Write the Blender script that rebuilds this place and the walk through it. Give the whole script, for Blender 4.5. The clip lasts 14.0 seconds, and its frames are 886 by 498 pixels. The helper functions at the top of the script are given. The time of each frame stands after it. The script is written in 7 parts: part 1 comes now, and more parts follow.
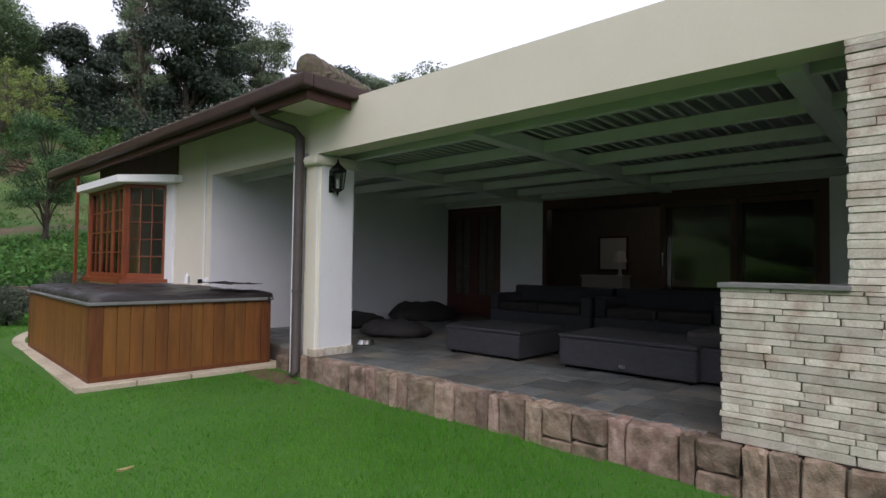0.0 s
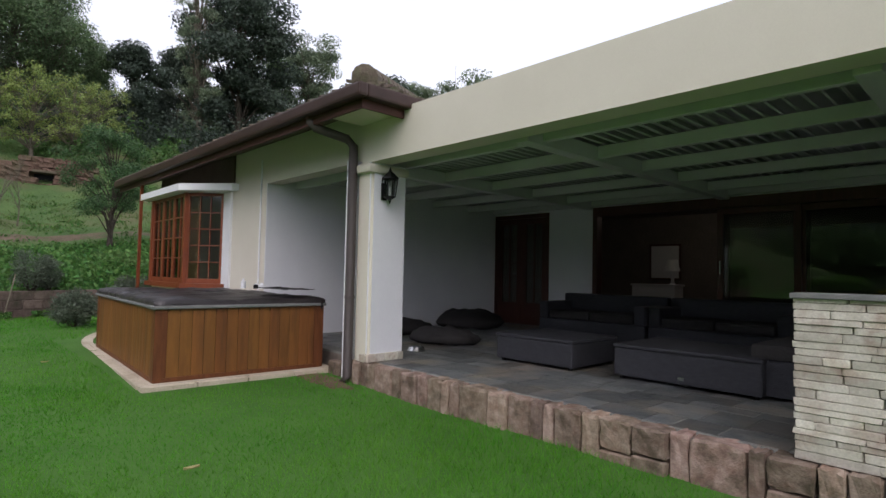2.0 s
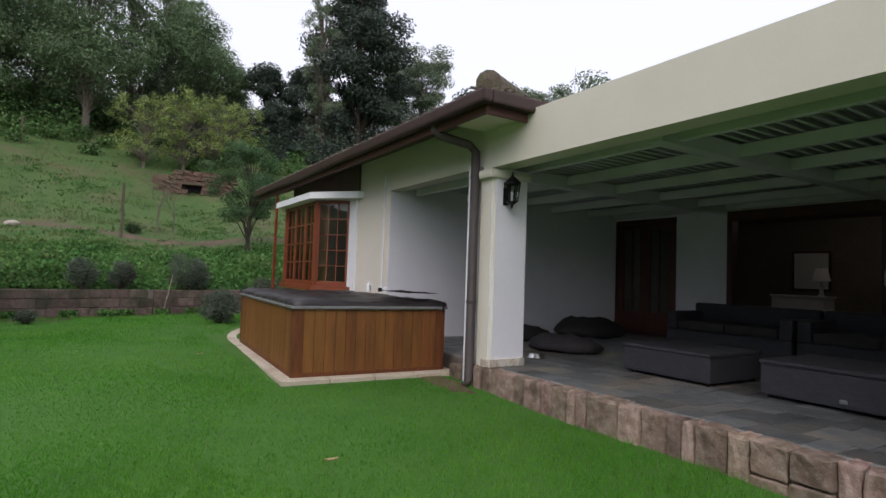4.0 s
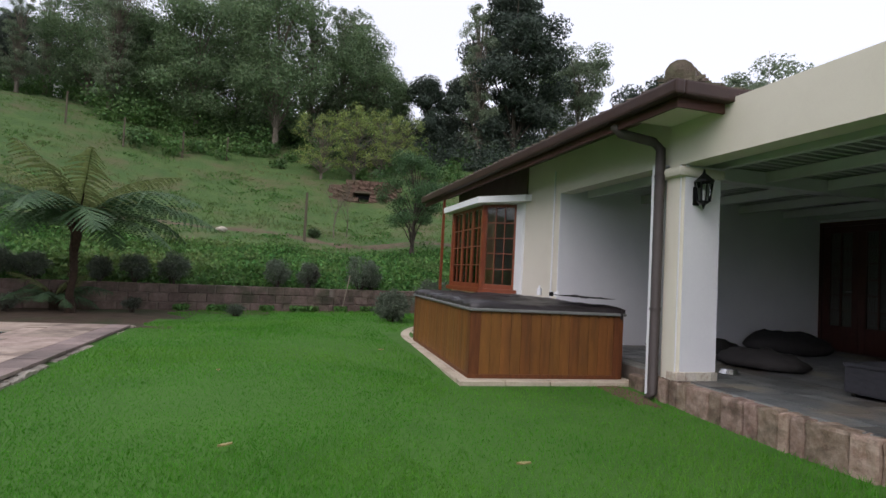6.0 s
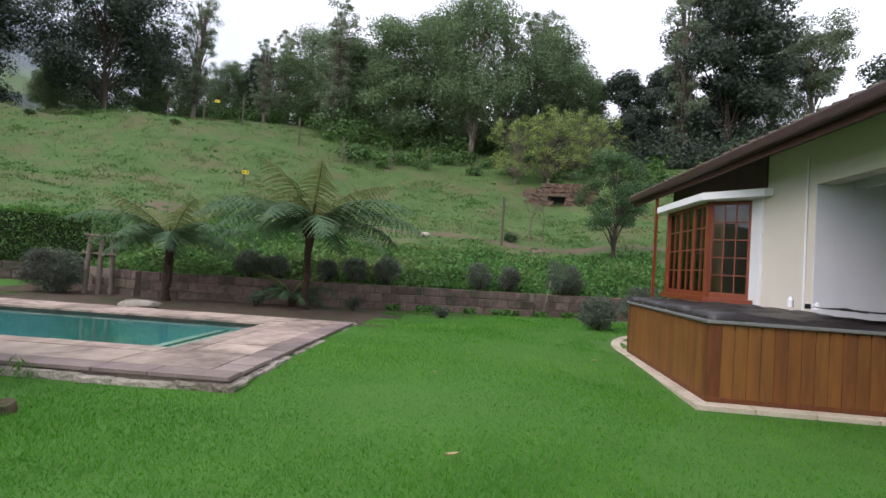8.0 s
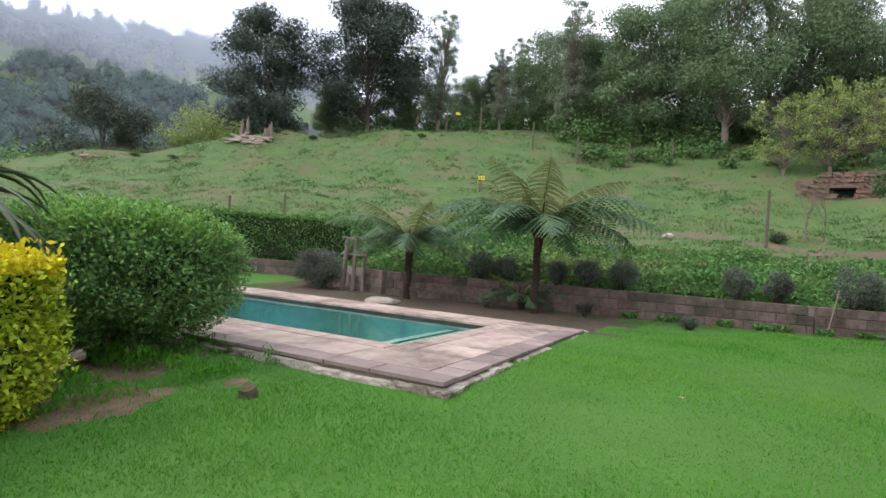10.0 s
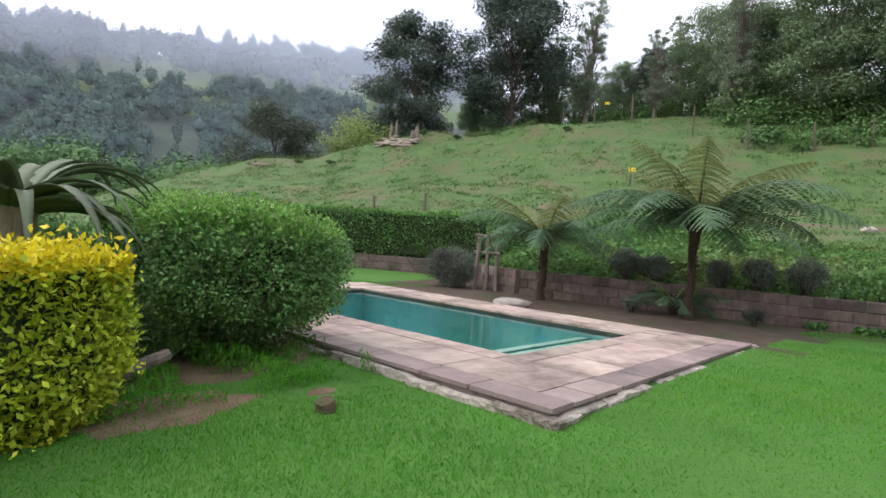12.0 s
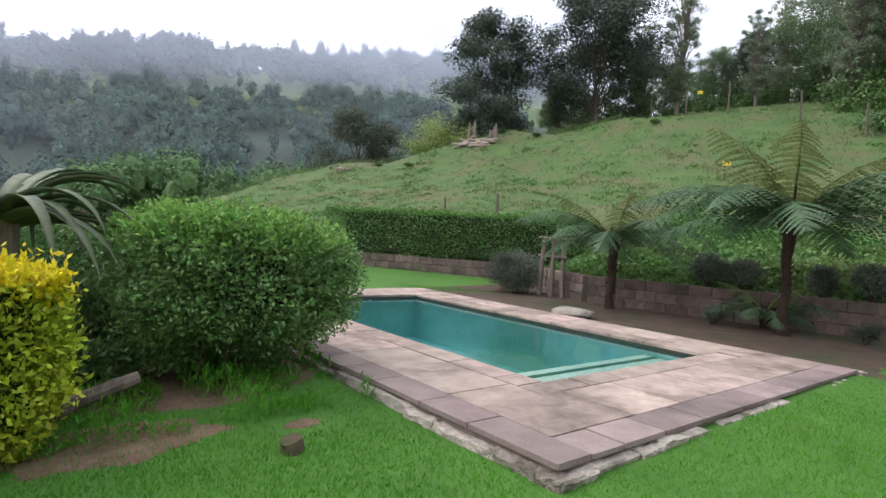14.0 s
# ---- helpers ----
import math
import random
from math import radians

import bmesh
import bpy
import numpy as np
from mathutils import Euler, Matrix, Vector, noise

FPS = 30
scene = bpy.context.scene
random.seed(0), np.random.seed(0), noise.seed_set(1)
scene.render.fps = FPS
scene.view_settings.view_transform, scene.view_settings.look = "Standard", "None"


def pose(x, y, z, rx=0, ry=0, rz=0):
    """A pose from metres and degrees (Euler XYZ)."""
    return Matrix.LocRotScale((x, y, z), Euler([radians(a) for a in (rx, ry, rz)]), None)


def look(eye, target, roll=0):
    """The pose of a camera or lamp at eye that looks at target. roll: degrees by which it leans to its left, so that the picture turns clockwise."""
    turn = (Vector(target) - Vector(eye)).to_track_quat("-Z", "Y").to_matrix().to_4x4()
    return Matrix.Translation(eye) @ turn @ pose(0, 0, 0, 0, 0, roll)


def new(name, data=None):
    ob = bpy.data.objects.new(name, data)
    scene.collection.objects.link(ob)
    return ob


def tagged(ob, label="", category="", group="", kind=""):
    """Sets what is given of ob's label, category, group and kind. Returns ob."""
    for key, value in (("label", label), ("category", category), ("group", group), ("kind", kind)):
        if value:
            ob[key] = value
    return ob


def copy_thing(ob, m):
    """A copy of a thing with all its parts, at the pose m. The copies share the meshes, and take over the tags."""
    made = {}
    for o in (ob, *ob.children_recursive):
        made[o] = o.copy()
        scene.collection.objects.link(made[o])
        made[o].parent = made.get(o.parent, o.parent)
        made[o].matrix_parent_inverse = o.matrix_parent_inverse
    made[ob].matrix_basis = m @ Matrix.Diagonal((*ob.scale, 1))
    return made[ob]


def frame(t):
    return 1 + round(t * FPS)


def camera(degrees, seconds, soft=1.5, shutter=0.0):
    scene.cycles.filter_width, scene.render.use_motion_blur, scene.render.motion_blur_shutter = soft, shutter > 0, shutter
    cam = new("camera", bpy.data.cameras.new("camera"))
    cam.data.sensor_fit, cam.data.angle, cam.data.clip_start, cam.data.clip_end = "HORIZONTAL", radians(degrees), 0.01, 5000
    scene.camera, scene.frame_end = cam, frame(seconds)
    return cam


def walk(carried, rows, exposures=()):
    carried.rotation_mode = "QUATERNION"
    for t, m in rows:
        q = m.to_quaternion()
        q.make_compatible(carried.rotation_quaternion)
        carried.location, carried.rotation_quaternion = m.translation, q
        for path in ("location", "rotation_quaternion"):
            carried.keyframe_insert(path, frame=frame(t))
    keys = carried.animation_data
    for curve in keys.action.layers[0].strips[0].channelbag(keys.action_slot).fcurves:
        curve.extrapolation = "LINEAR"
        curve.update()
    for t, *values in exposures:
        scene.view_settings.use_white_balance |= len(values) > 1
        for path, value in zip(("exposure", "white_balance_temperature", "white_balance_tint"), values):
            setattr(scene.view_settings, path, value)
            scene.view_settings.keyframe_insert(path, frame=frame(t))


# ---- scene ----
cam = camera(77.4, 14.0)
METRES, EYE, TILT, LEAN, TURN = 3.33, 1.35, 0.0, 0.0, 42.2
ROWS = [
    (0.0, 0.0, 0.0, 0.0, -0.02, 1.86, -0.77),
    (0.5, -0.0044, -0.0005, 0.0, 0.54, 2.04, -0.81),
    (1.0, -0.0104, -0.0002, -0.0006, 1.38, 2.2, -0.92),
    (1.5, -0.0177, -0.0003, -0.0005, 2.63, 2.39, -1.05),
    (2.0, -0.0264, -0.0001, -0.0007, 4.41, 2.54, -1.2),
    (4.5, -0.0841, -0.0045, -0.007, 18.96, 2.86, -2.29),
    (5.0, -0.1025, -0.0089, -0.0089, 22.47, 2.82, -2.55),
    (5.5, -0.1218, -0.0143, -0.0109, 26.86, 2.76, -2.78),
    (6.0, -0.1472, -0.02, -0.0128, 31.25, 2.64, -3.06),
    (6.5, -0.173, -0.0281, -0.0144, 35.04, 2.57, -3.25),
    (7.0, -0.2019, -0.031, -0.0145, 38.99, 2.46, -3.4),
    (7.5, -0.2351, -0.0222, -0.0176, 43.94, 2.27, -3.59),
    (8.0, -0.2722, 0.0096, -0.0195, 50.84, 1.96, -3.72),
    (8.5, -0.3016, 0.0391, -0.021, 57.89, 1.54, -3.9),
    (9.0, -0.3336, 0.0613, -0.0267, 63.92, 1.16, -4.08),
    (11.5, -0.5849, 0.2368, -0.0302, 87.53, -0.17, -4.28),
    (12.0, -0.6329, 0.2649, -0.0268, 90.27, -0.64, -4.17),
    (12.5, -0.6854, 0.3052, -0.0224, 93.16, -1.06, -4.09),
    (13.0, -0.7292, 0.3482, -0.0153, 96.27, -1.35, -3.99),
    (13.5, -0.7865, 0.391, -0.0075, 98.12, -1.33, -3.84),
    (14.0, -0.835, 0.434, 0.0049, 99.26, -1.18, -3.71),
]
walk(cam, [(t, pose(0, 0, EYE, TILT, LEAN, TURN) @ pose(METRES * x, METRES * y, METRES * z, 90 + pitch, roll, yaw)) for t, x, y, z, yaw, pitch, roll in ROWS],
     exposures=[(0.0, 0.07, 6500, 20), (4.5, -0.06, 6500, 20), (6.5, -0.02, 6500, 20), (7.5, 0.16, 6500, 20), (9.0, 0.7, 6500, 20), (11.5, 0.72, 6500, 20), (14.0, 0.64, 6500, 20)])

# ---- world and light ----
world = bpy.data.worlds.new("overcast_sky")
scene.world = world
world.use_nodes = True
wn, wl = world.node_tree.nodes, world.node_tree.links
sky = wn.new("ShaderNodeTexSky")
sky.sky_type, sky.sun_disc = "NISHITA", False
sky.sun_elevation, sky.sun_rotation = radians(42), radians(138)
sky.dust_density, sky.air_density = 6.0, 1.5
dull = wn.new("ShaderNodeHueSaturation")
dull.inputs["Saturation"].default_value = 0.12
cloud = wn.new("ShaderNodeMixRGB")
cloud.inputs[0].default_value = 0.72
cloud.inputs[2].default_value = (9.1, 9.9, 11.0, 1)
wl.new(sky.outputs[0], dull.inputs["Color"])
wl.new(dull.outputs[0], cloud.inputs[1])
wl.new(cloud.outputs[0], wn["Background"].inputs["Color"])
wn["Background"].inputs["Strength"].default_value = 0.13

sun = new("sun", bpy.data.lights.new("sun", "SUN"))
sun.data.energy, sun.data.angle, sun.data.color = 0.85, radians(40), (1.0, 0.96, 0.9)
sun.matrix_world = look((0, 0, 50), (-37, 41, 0))

# ---- materials ----


def mat(name, c1, c2, size=0.3, rough=0.8, bump=0.3, fine=0.02, c3=None, metal=0.0, rnd=0.0, isl=0.0, transl=0.0, stretch=(1, 1, 1), spec=0.3, patch=2.0, grain=0.35):
    """A surface from two or three colours, mixed at two scales of world size, with fine relief."""
    m = bpy.data.materials.new(name)
    m.use_nodes = True
    n, l = m.node_tree.nodes, m.node_tree.links
    p = n["Principled BSDF"]
    p.inputs["Roughness"].default_value, p.inputs["Metallic"].default_value = rough, metal
    p.inputs["Specular IOR Level"].default_value = spec
    geo = n.new("ShaderNodeNewGeometry")
    mp = n.new("ShaderNodeMapping")
    mp.inputs["Scale"].default_value = stretch
    l.new(geo.outputs["Position"], mp.inputs["Vector"])

    def nz(scale, detail=5.0, rg=0.6):
        t = n.new("ShaderNodeTexNoise")
        t.inputs["Scale"].default_value, t.inputs["Detail"].default_value, t.inputs["Roughness"].default_value = scale, detail, rg
        l.new(mp.outputs[0], t.inputs["Vector"])
        return t.outputs[0]

    def ramp(v, a, b):
        r = n.new("ShaderNodeMapRange")
        r.inputs[1].default_value, r.inputs[2].default_value = a, b
        l.new(v, r.inputs[0])
        return r.outputs[0]

    def mix(f, a, b, mode="MIX"):
        x = n.new("ShaderNodeMixRGB")
        x.blend_type = mode
        for k, v in ((0, f), (1, a), (2, b)):
            if isinstance(v, (tuple, float, int)):
                x.inputs[k].default_value = (*v, 1) if isinstance(v, tuple) else v
            else:
                l.new(v, x.inputs[k])
        return x.outputs[0]

    f1 = ramp(nz(1 / size), 0.32, 0.68)
    col = mix(f1, tuple(c1), tuple(c2))
    if c3:
        col = mix(ramp(nz(1 / (size * patch * 2.3), 6), 0.48, 0.66), col, tuple(c3))
    fn = nz(1 / fine, 3)
    col = mix(grain, col, mix(ramp(fn, 0.3, 0.7), (0.55, 0.55, 0.55), (1.3, 1.3, 1.3)), "MULTIPLY")
    if rnd or isl:
        hs = n.new("ShaderNodeHueSaturation")
        src = n.new("ShaderNodeObjectInfo").outputs["Random"] if rnd else geo.outputs["Random Per Island"]
        k = rnd or isl
        r = n.new("ShaderNodeMapRange")
        r.inputs[3].default_value, r.inputs[4].default_value = 1 - k, 1 + k
        l.new(src, r.inputs[0])
        l.new(r.outputs[0], hs.inputs["Value"])
        r2 = n.new("ShaderNodeMapRange")
        r2.inputs[3].default_value, r2.inputs[4].default_value = 0.5 - k * 0.05, 0.5 + k * 0.05
        mu = n.new("ShaderNodeMath")
        mu.operation = "FRACT"
        m7 = n.new("ShaderNodeMath")
        m7.operation = "MULTIPLY"
        m7.inputs[1].default_value = 7.31
        l.new(src, m7.inputs[0])
        l.new(m7.outputs[0], mu.inputs[0])
        l.new(mu.outputs[0], r2.inputs[0])
        l.new(r2.outputs[0], hs.inputs["Hue"])
        l.new(col, hs.inputs["Color"])
        col = hs.outputs[0]
    l.new(col, p.inputs["Base Color"])
    if bump:
        b = n.new("ShaderNodeBump")
        b.inputs["Strength"].default_value, b.inputs["Distance"].default_value = bump, fine
        l.new(fn, b.inputs["Height"])
        l.new(b.outputs[0], p.inputs["Normal"])
    if transl:
        tr = n.new("ShaderNodeBsdfTranslucent")
        l.new(col, tr.inputs["Color"])
        ms = n.new("ShaderNodeMixShader")
        ms.inputs[0].default_value = transl
        l.new(p.outputs[0], ms.inputs[1])
        l.new(tr.outputs[0], ms.inputs[2])
        l.new(ms.outputs[0], n["Material Output"].inputs[0])
    return m


def glassy(name, tint, rough=0.0, ior=1.45, ripple=0.0, murk=None):
    """A clear pane or water: tinted see-through with a Fresnel gloss; murk: the colour of cloudy water."""
    m = bpy.data.materials.new(name)
    m.use_nodes = True
    n, l = m.node_tree.nodes, m.node_tree.links
    n.remove(n["Principled BSDF"])
    t, g, f, x = (n.new("ShaderNode" + k) for k in ("BsdfTransparent", "BsdfGlossy", "Fresnel", "MixShader"))
    t.inputs[0].default_value = (*tint, 1)
    g.inputs["Roughness"].default_value = rough
    f.inputs[0].default_value = ior
    if ripple:
        tx, b = n.new("ShaderNodeTexNoise"), n.new("ShaderNodeBump")
        tx.inputs["Scale"].default_value, tx.inputs["Detail"].default_value = 3.0, 2.0
        geo = n.new("ShaderNodeNewGeometry")
        l.new(geo.outputs["Position"], tx.inputs["Vector"])
        b.inputs["Strength"].default_value, b.inputs["Distance"].default_value = ripple, 0.02
        l.new(tx.outputs[0], b.inputs["Height"])
        l.new(b.outputs[0], g.inputs["Normal"])
    l.new(f.outputs[0], x.inputs[0])
    body = t.outputs[0]
    if murk:
        df, mx, tn, rm = (n.new("ShaderNode" + k) for k in ("BsdfDiffuse", "MixShader", "TexNoise", "MapRange"))
        df.inputs["Color"].default_value = (*murk, 1)
        tn.inputs["Scale"].default_value, tn.inputs["Detail"].default_value = 0.9, 4.0
        pos = n.new("ShaderNodeNewGeometry")
        l.new(pos.outputs["Position"], tn.inputs["Vector"])
        l.new(tn.outputs[0], rm.inputs[0])
        rm.inputs[1].default_value, rm.inputs[2].default_value, rm.inputs[3].default_value, rm.inputs[4].default_value = 0.3, 0.7, 0.04, 0.2
        l.new(rm.outputs[0], mx.inputs[0])
        l.new(body, mx.inputs[1])
        l.new(df.outputs[0], mx.inputs[2])
        body = mx.outputs[0]
    l.new(body, x.inputs[1])
    l.new(g.outputs[0], x.inputs[2])
    l.new(x.outputs[0], n["Material Output"].inputs[0])
    return m


def glow(name, col, power):
    m = bpy.data.materials.new(name)
    m.use_nodes = True
    p = m.node_tree.nodes["Principled BSDF"]
    p.inputs["Emission Color"].default_value, p.inputs["Emission Strength"].default_value = (*col, 1), power
    return m


M_GROUND = mat("lawn_ground", (0.044, 0.13, 0.017), (0.062, 0.165, 0.023), 0.5, 0.95, 0.3, 0.03, (0.06, 0.155, 0.024), grain=0.2)
M_HILL = mat("hill_pasture", (0.05, 0.105, 0.028), (0.085, 0.145, 0.04), 1.1, 0.95, 0.6, 0.12, (0.112, 0.115, 0.052), patch=1.0, grain=0.25)
M_SOIL = mat("bare_soil", (0.13, 0.08, 0.052), (0.205, 0.138, 0.092), 0.25, 0.95, 0.7, 0.03, (0.09, 0.07, 0.045))
M_BED = mat("dark_bed_soil", (0.062, 0.043, 0.03), (0.11, 0.076, 0.052), 0.3, 0.95, 0.8, 0.04, (0.05, 0.06, 0.026))
M_FLOOR = mat("forest_floor", (0.035, 0.055, 0.04), (0.055, 0.08, 0.055), 9, 0.95, 0, 1.0)
M_BLADE = mat("grass_blade", (0.053, 0.232, 0.014), (0.086, 0.305, 0.024), 0.7, 0.7, 0, 0.05, (0.125, 0.325, 0.036), isl=0.15, transl=0.42, spec=0.2)
M_TUFT = mat("pasture_tuft", (0.075, 0.155, 0.04), (0.125, 0.21, 0.06), 1.6, 0.8, 0, 0.1, (0.18, 0.18, 0.085), isl=0.3, transl=0.25)
M_WEED = mat("weed_leaf", (0.055, 0.15, 0.033), (0.105, 0.235, 0.057), 0.8, 0.7, 0, 0.1, (0.13, 0.2, 0.06), isl=0.4, transl=0.3)
M_CREAM = mat("cream_plaster", (0.66, 0.62, 0.52), (0.70, 0.66, 0.56), 0.8, 0.85, 0.035, 0.008, (0.63, 0.59, 0.49), grain=0.06)
M_WHITE = mat("white_plaster", (0.74, 0.75, 0.78), (0.79, 0.80, 0.82), 0.7, 0.85, 0.12, 0.012, (0.70, 0.71, 0.75), grain=0.08)
M_TRIM = mat("white_painted_wood", (0.76, 0.77, 0.78), (0.80, 0.81, 0.82), 0.4, 0.5, 0.05, 0.01, grain=0.08)
M_GREYWOOD = mat("grey_painted_beam", (0.56, 0.58, 0.57), (0.62, 0.64, 0.63), 0.4, 0.6, 0.1, 0.01, grain=0.1)
M_STONE = mat("pink_sandstone", (0.19, 0.12, 0.09), (0.355, 0.27, 0.22), 0.09, 0.9, 0.5, 0.014, (0.12, 0.09, 0.065), rnd=0.34, patch=0.8)
M_MORTAR = mat("mortar", (0.16, 0.13, 0.11), (0.24, 0.2, 0.17), 0.1, 0.95, 0.6, 0.01)
M_CLAD = mat("ledge_stone", (0.50, 0.47, 0.39), (0.62, 0.585, 0.51), 0.09, 0.85, 0.45, 0.012, (0.40, 0.32, 0.26), rnd=0.22, patch=0.8)
M_SLATE = mat("slate_tile", (0.075, 0.085, 0.09), (0.15, 0.155, 0.15), 0.14, 0.45, 0.5, 0.02, (0.19, 0.165, 0.13), rnd=0.4, spec=0.5)
M_GROUT = mat("pale_grout", (0.19, 0.195, 0.18), (0.27, 0.27, 0.25), 0.1, 0.95, 0.4, 0.01)
M_CAPSLATE = mat("slate_cap", (0.16, 0.165, 0.16), (0.21, 0.21, 0.2), 0.1, 0.7, 0.4, 0.01)
M_GUTTER = mat("brown_gutter_paint", (0.045, 0.026, 0.021), (0.06, 0.034, 0.027), 0.3, 0.45, 0.05, 0.01)
M_FASCIA = mat("red_brown_fascia", (0.085, 0.036, 0.03), (0.11, 0.048, 0.039), 0.3, 0.55, 0.15, 0.01)
M_SOFFIT = mat("dark_boards_and_shade", (0.085, 0.06, 0.045), (0.12, 0.085, 0.062), 0.3, 0.7, 0.2, 0.01)
M_ROOF = mat("weathered_roof_tile", (0.10, 0.075, 0.06), (0.17, 0.135, 0.105), 0.09, 0.9, 0.8, 0.015, (0.12, 0.125, 0.07), isl=0.25)
M_PIPE = mat("grey_downpipe", (0.06, 0.048, 0.046), (0.08, 0.065, 0.06), 0.4, 0.5, 0.05, 0.01)
M_CEDAR = mat("oiled_cedar", (0.185, 0.075, 0.02), (0.245, 0.10, 0.026), 0.3, 0.5, 0.25, 0.012, (0.15, 0.062, 0.02), rnd=0.12, patch=0.9, stretch=(5, 5, 0.7))
M_CEDARD = mat("dark_cedar_post", (0.11, 0.036, 0.014), (0.17, 0.058, 0.02), 0.2, 0.5, 0.3, 0.012, stretch=(5, 5, 0.7))
M_VINYL = mat("dark_brown_vinyl", (0.017, 0.013, 0.014), (0.03, 0.024, 0.024), 0.25, 0.36, 0.3, 0.02, spec=0.5)
M_PLINTH = mat("pale_concrete_plinth", (0.48, 0.41, 0.31), (0.58, 0.51, 0.40), 0.2, 0.9, 0.5, 0.015, (0.34, 0.28, 0.2))
M_REDWOOD = mat("varnished_red_wood", (0.17, 0.038, 0.014), (0.24, 0.06, 0.02), 0.2, 0.35, 0.2, 0.012, stretch=(4, 4, 0.7), spec=0.5)
M_DARKWOOD = mat("dark_red_door_wood", (0.06, 0.018, 0.013), (0.09, 0.027, 0.018), 0.2, 0.4, 0.2, 0.012, stretch=(4, 4, 0.7), spec=0.5)
M_WICKER = mat("charcoal_wicker", (0.034, 0.035, 0.042), (0.05, 0.051, 0.06), 0.06, 0.6, 0.9, 0.008, stretch=(1, 1, 3))
M_CUSHION = mat("black_dog_cushion", (0.028, 0.026, 0.027), (0.045, 0.042, 0.042), 0.2, 0.9, 0.4, 0.02)
M_IRON = mat("black_iron", (0.012, 0.012, 0.013), (0.02, 0.02, 0.021), 0.1, 0.45, 0.2, 0.01, metal=0.6)
M_STEEL = mat("steel", (0.5, 0.5, 0.5), (0.6, 0.6, 0.6), 0.1, 0.25, 0, 0.01, metal=1.0)
M_PAVER = mat("sandstone_paver", (0.31, 0.24, 0.195), (0.45, 0.36, 0.295), 0.22, 0.9, 0.5, 0.012, (0.19, 0.15, 0.12), rnd=0.24, patch=0.9)
M_EDGE = mat("grey_edge_paver", (0.235, 0.18, 0.16), (0.31, 0.245, 0.22), 0.25, 0.9, 0.5, 0.015, (0.15, 0.12, 0.11), rnd=0.18)
M_RUBBLE = mat("pale_concrete_footing", (0.36, 0.32, 0.26), (0.5, 0.45, 0.37), 0.08, 0.95, 1.0, 0.03, (0.14, 0.12, 0.09))
M_POOL = mat("pool_plaster", (0.18, 0.48, 0.52), (0.24, 0.56, 0.60), 0.6, 0.7, 0.1, 0.02, (0.10, 0.35, 0.31))
M_ALGAE = mat("algae_stain", (0.02, 0.09, 0.07), (0.03, 0.12, 0.09), 0.2, 0.8, 0.2, 0.02)
M_WATERLINE = mat("dark_waterline", (0.06, 0.055, 0.045), (0.11, 0.095, 0.075), 0.15, 0.8, 0.3, 0.02, (0.05, 0.09, 0.08))
M_STEPW = mat("pool_step_plaster", (0.68, 0.68, 0.60), (0.76, 0.75, 0.68), 0.3, 0.7, 0.1, 0.02)
M_BLOCK = mat("weathered_concrete_block", (0.12, 0.085, 0.07), (0.20, 0.148, 0.125), 0.12, 0.95, 0.9, 0.02, (0.07, 0.07, 0.045), rnd=0.26)
M_BARK = mat("grey_bark", (0.13, 0.11, 0.085), (0.22, 0.19, 0.15), 0.15, 0.9, 0.8, 0.04, stretch=(3, 3, 0.6))
M_BARKD = mat("dark_bark", (0.05, 0.04, 0.032), (0.085, 0.07, 0.055), 0.1, 0.95, 0.9, 0.03)
M_FERNTRUNK = mat("fern_trunk_fibre", (0.035, 0.022, 0.016), (0.07, 0.045, 0.03), 0.06, 0.95, 1.0, 0.02)
M_LOG = mat("silvered_log", (0.22, 0.185, 0.14), (0.33, 0.28, 0.22), 0.08, 0.9, 0.6, 0.015, stretch=(4, 4, 0.6))
M_ROCK = mat("pale_boulder", (0.42, 0.37, 0.30), (0.53, 0.48, 0.40), 0.12, 0.95, 0.7, 0.02)
M_RED_EARTH = mat("red_rubble_wall", (0.115, 0.07, 0.052), (0.19, 0.12, 0.09), 0.3, 0.95, 0.9, 0.06, (0.12, 0.1, 0.06))
M_SIGN = mat("yellow_sign", (0.72, 0.56, 0.03), (0.78, 0.62, 0.05), 0.2, 0.5, 0, 0.02)
# Indoor gloom is put into this dark surface colour.
M_DARK = mat("indoor_gloom", (0.17, 0.15, 0.13), (0.22, 0.19, 0.165), 0.5, 0.9, 0, 0.05)
M_TILE_RED = mat("far_roof", (0.16, 0.07, 0.06), (0.2, 0.09, 0.075), 0.3, 0.8, 0.3, 0.05)


def leafmat(name, a, b, c=None, transl=0.3, isl=0.4, size=0.8, rough=0.55):
    return mat(name, a, b, size, rough, 0, 0.05, c, isl=isl, transl=transl)


L_DARK = leafmat("leaf_dark", (0.052, 0.076, 0.058), (0.078, 0.108, 0.077), transl=0.35, size=2)
L_MID = leafmat("leaf_mid", (0.115, 0.185, 0.09), (0.165, 0.245, 0.115), size=2)
L_LIGHT = leafmat("leaf_light", (0.18, 0.235, 0.15), (0.235, 0.30, 0.19), size=2, transl=0.5)
L_YELLOW = leafmat("leaf_lime", (0.21, 0.29, 0.085), (0.29, 0.36, 0.11), size=2)
L_UNDER = leafmat("leaf_undergrowth", (0.06, 0.135, 0.036), (0.105, 0.205, 0.055), (0.075, 0.12, 0.055), size=2)
L_BUSH = leafmat("leaf_glossy_bush", (0.085, 0.185, 0.055), (0.145, 0.28, 0.085), rough=0.35, isl=0.45, size=0.4)
L_POOLBUSH = leafmat("leaf_pool_bush", (0.105, 0.225, 0.066), (0.18, 0.33, 0.1), rough=0.35, isl=0.45, size=0.4)
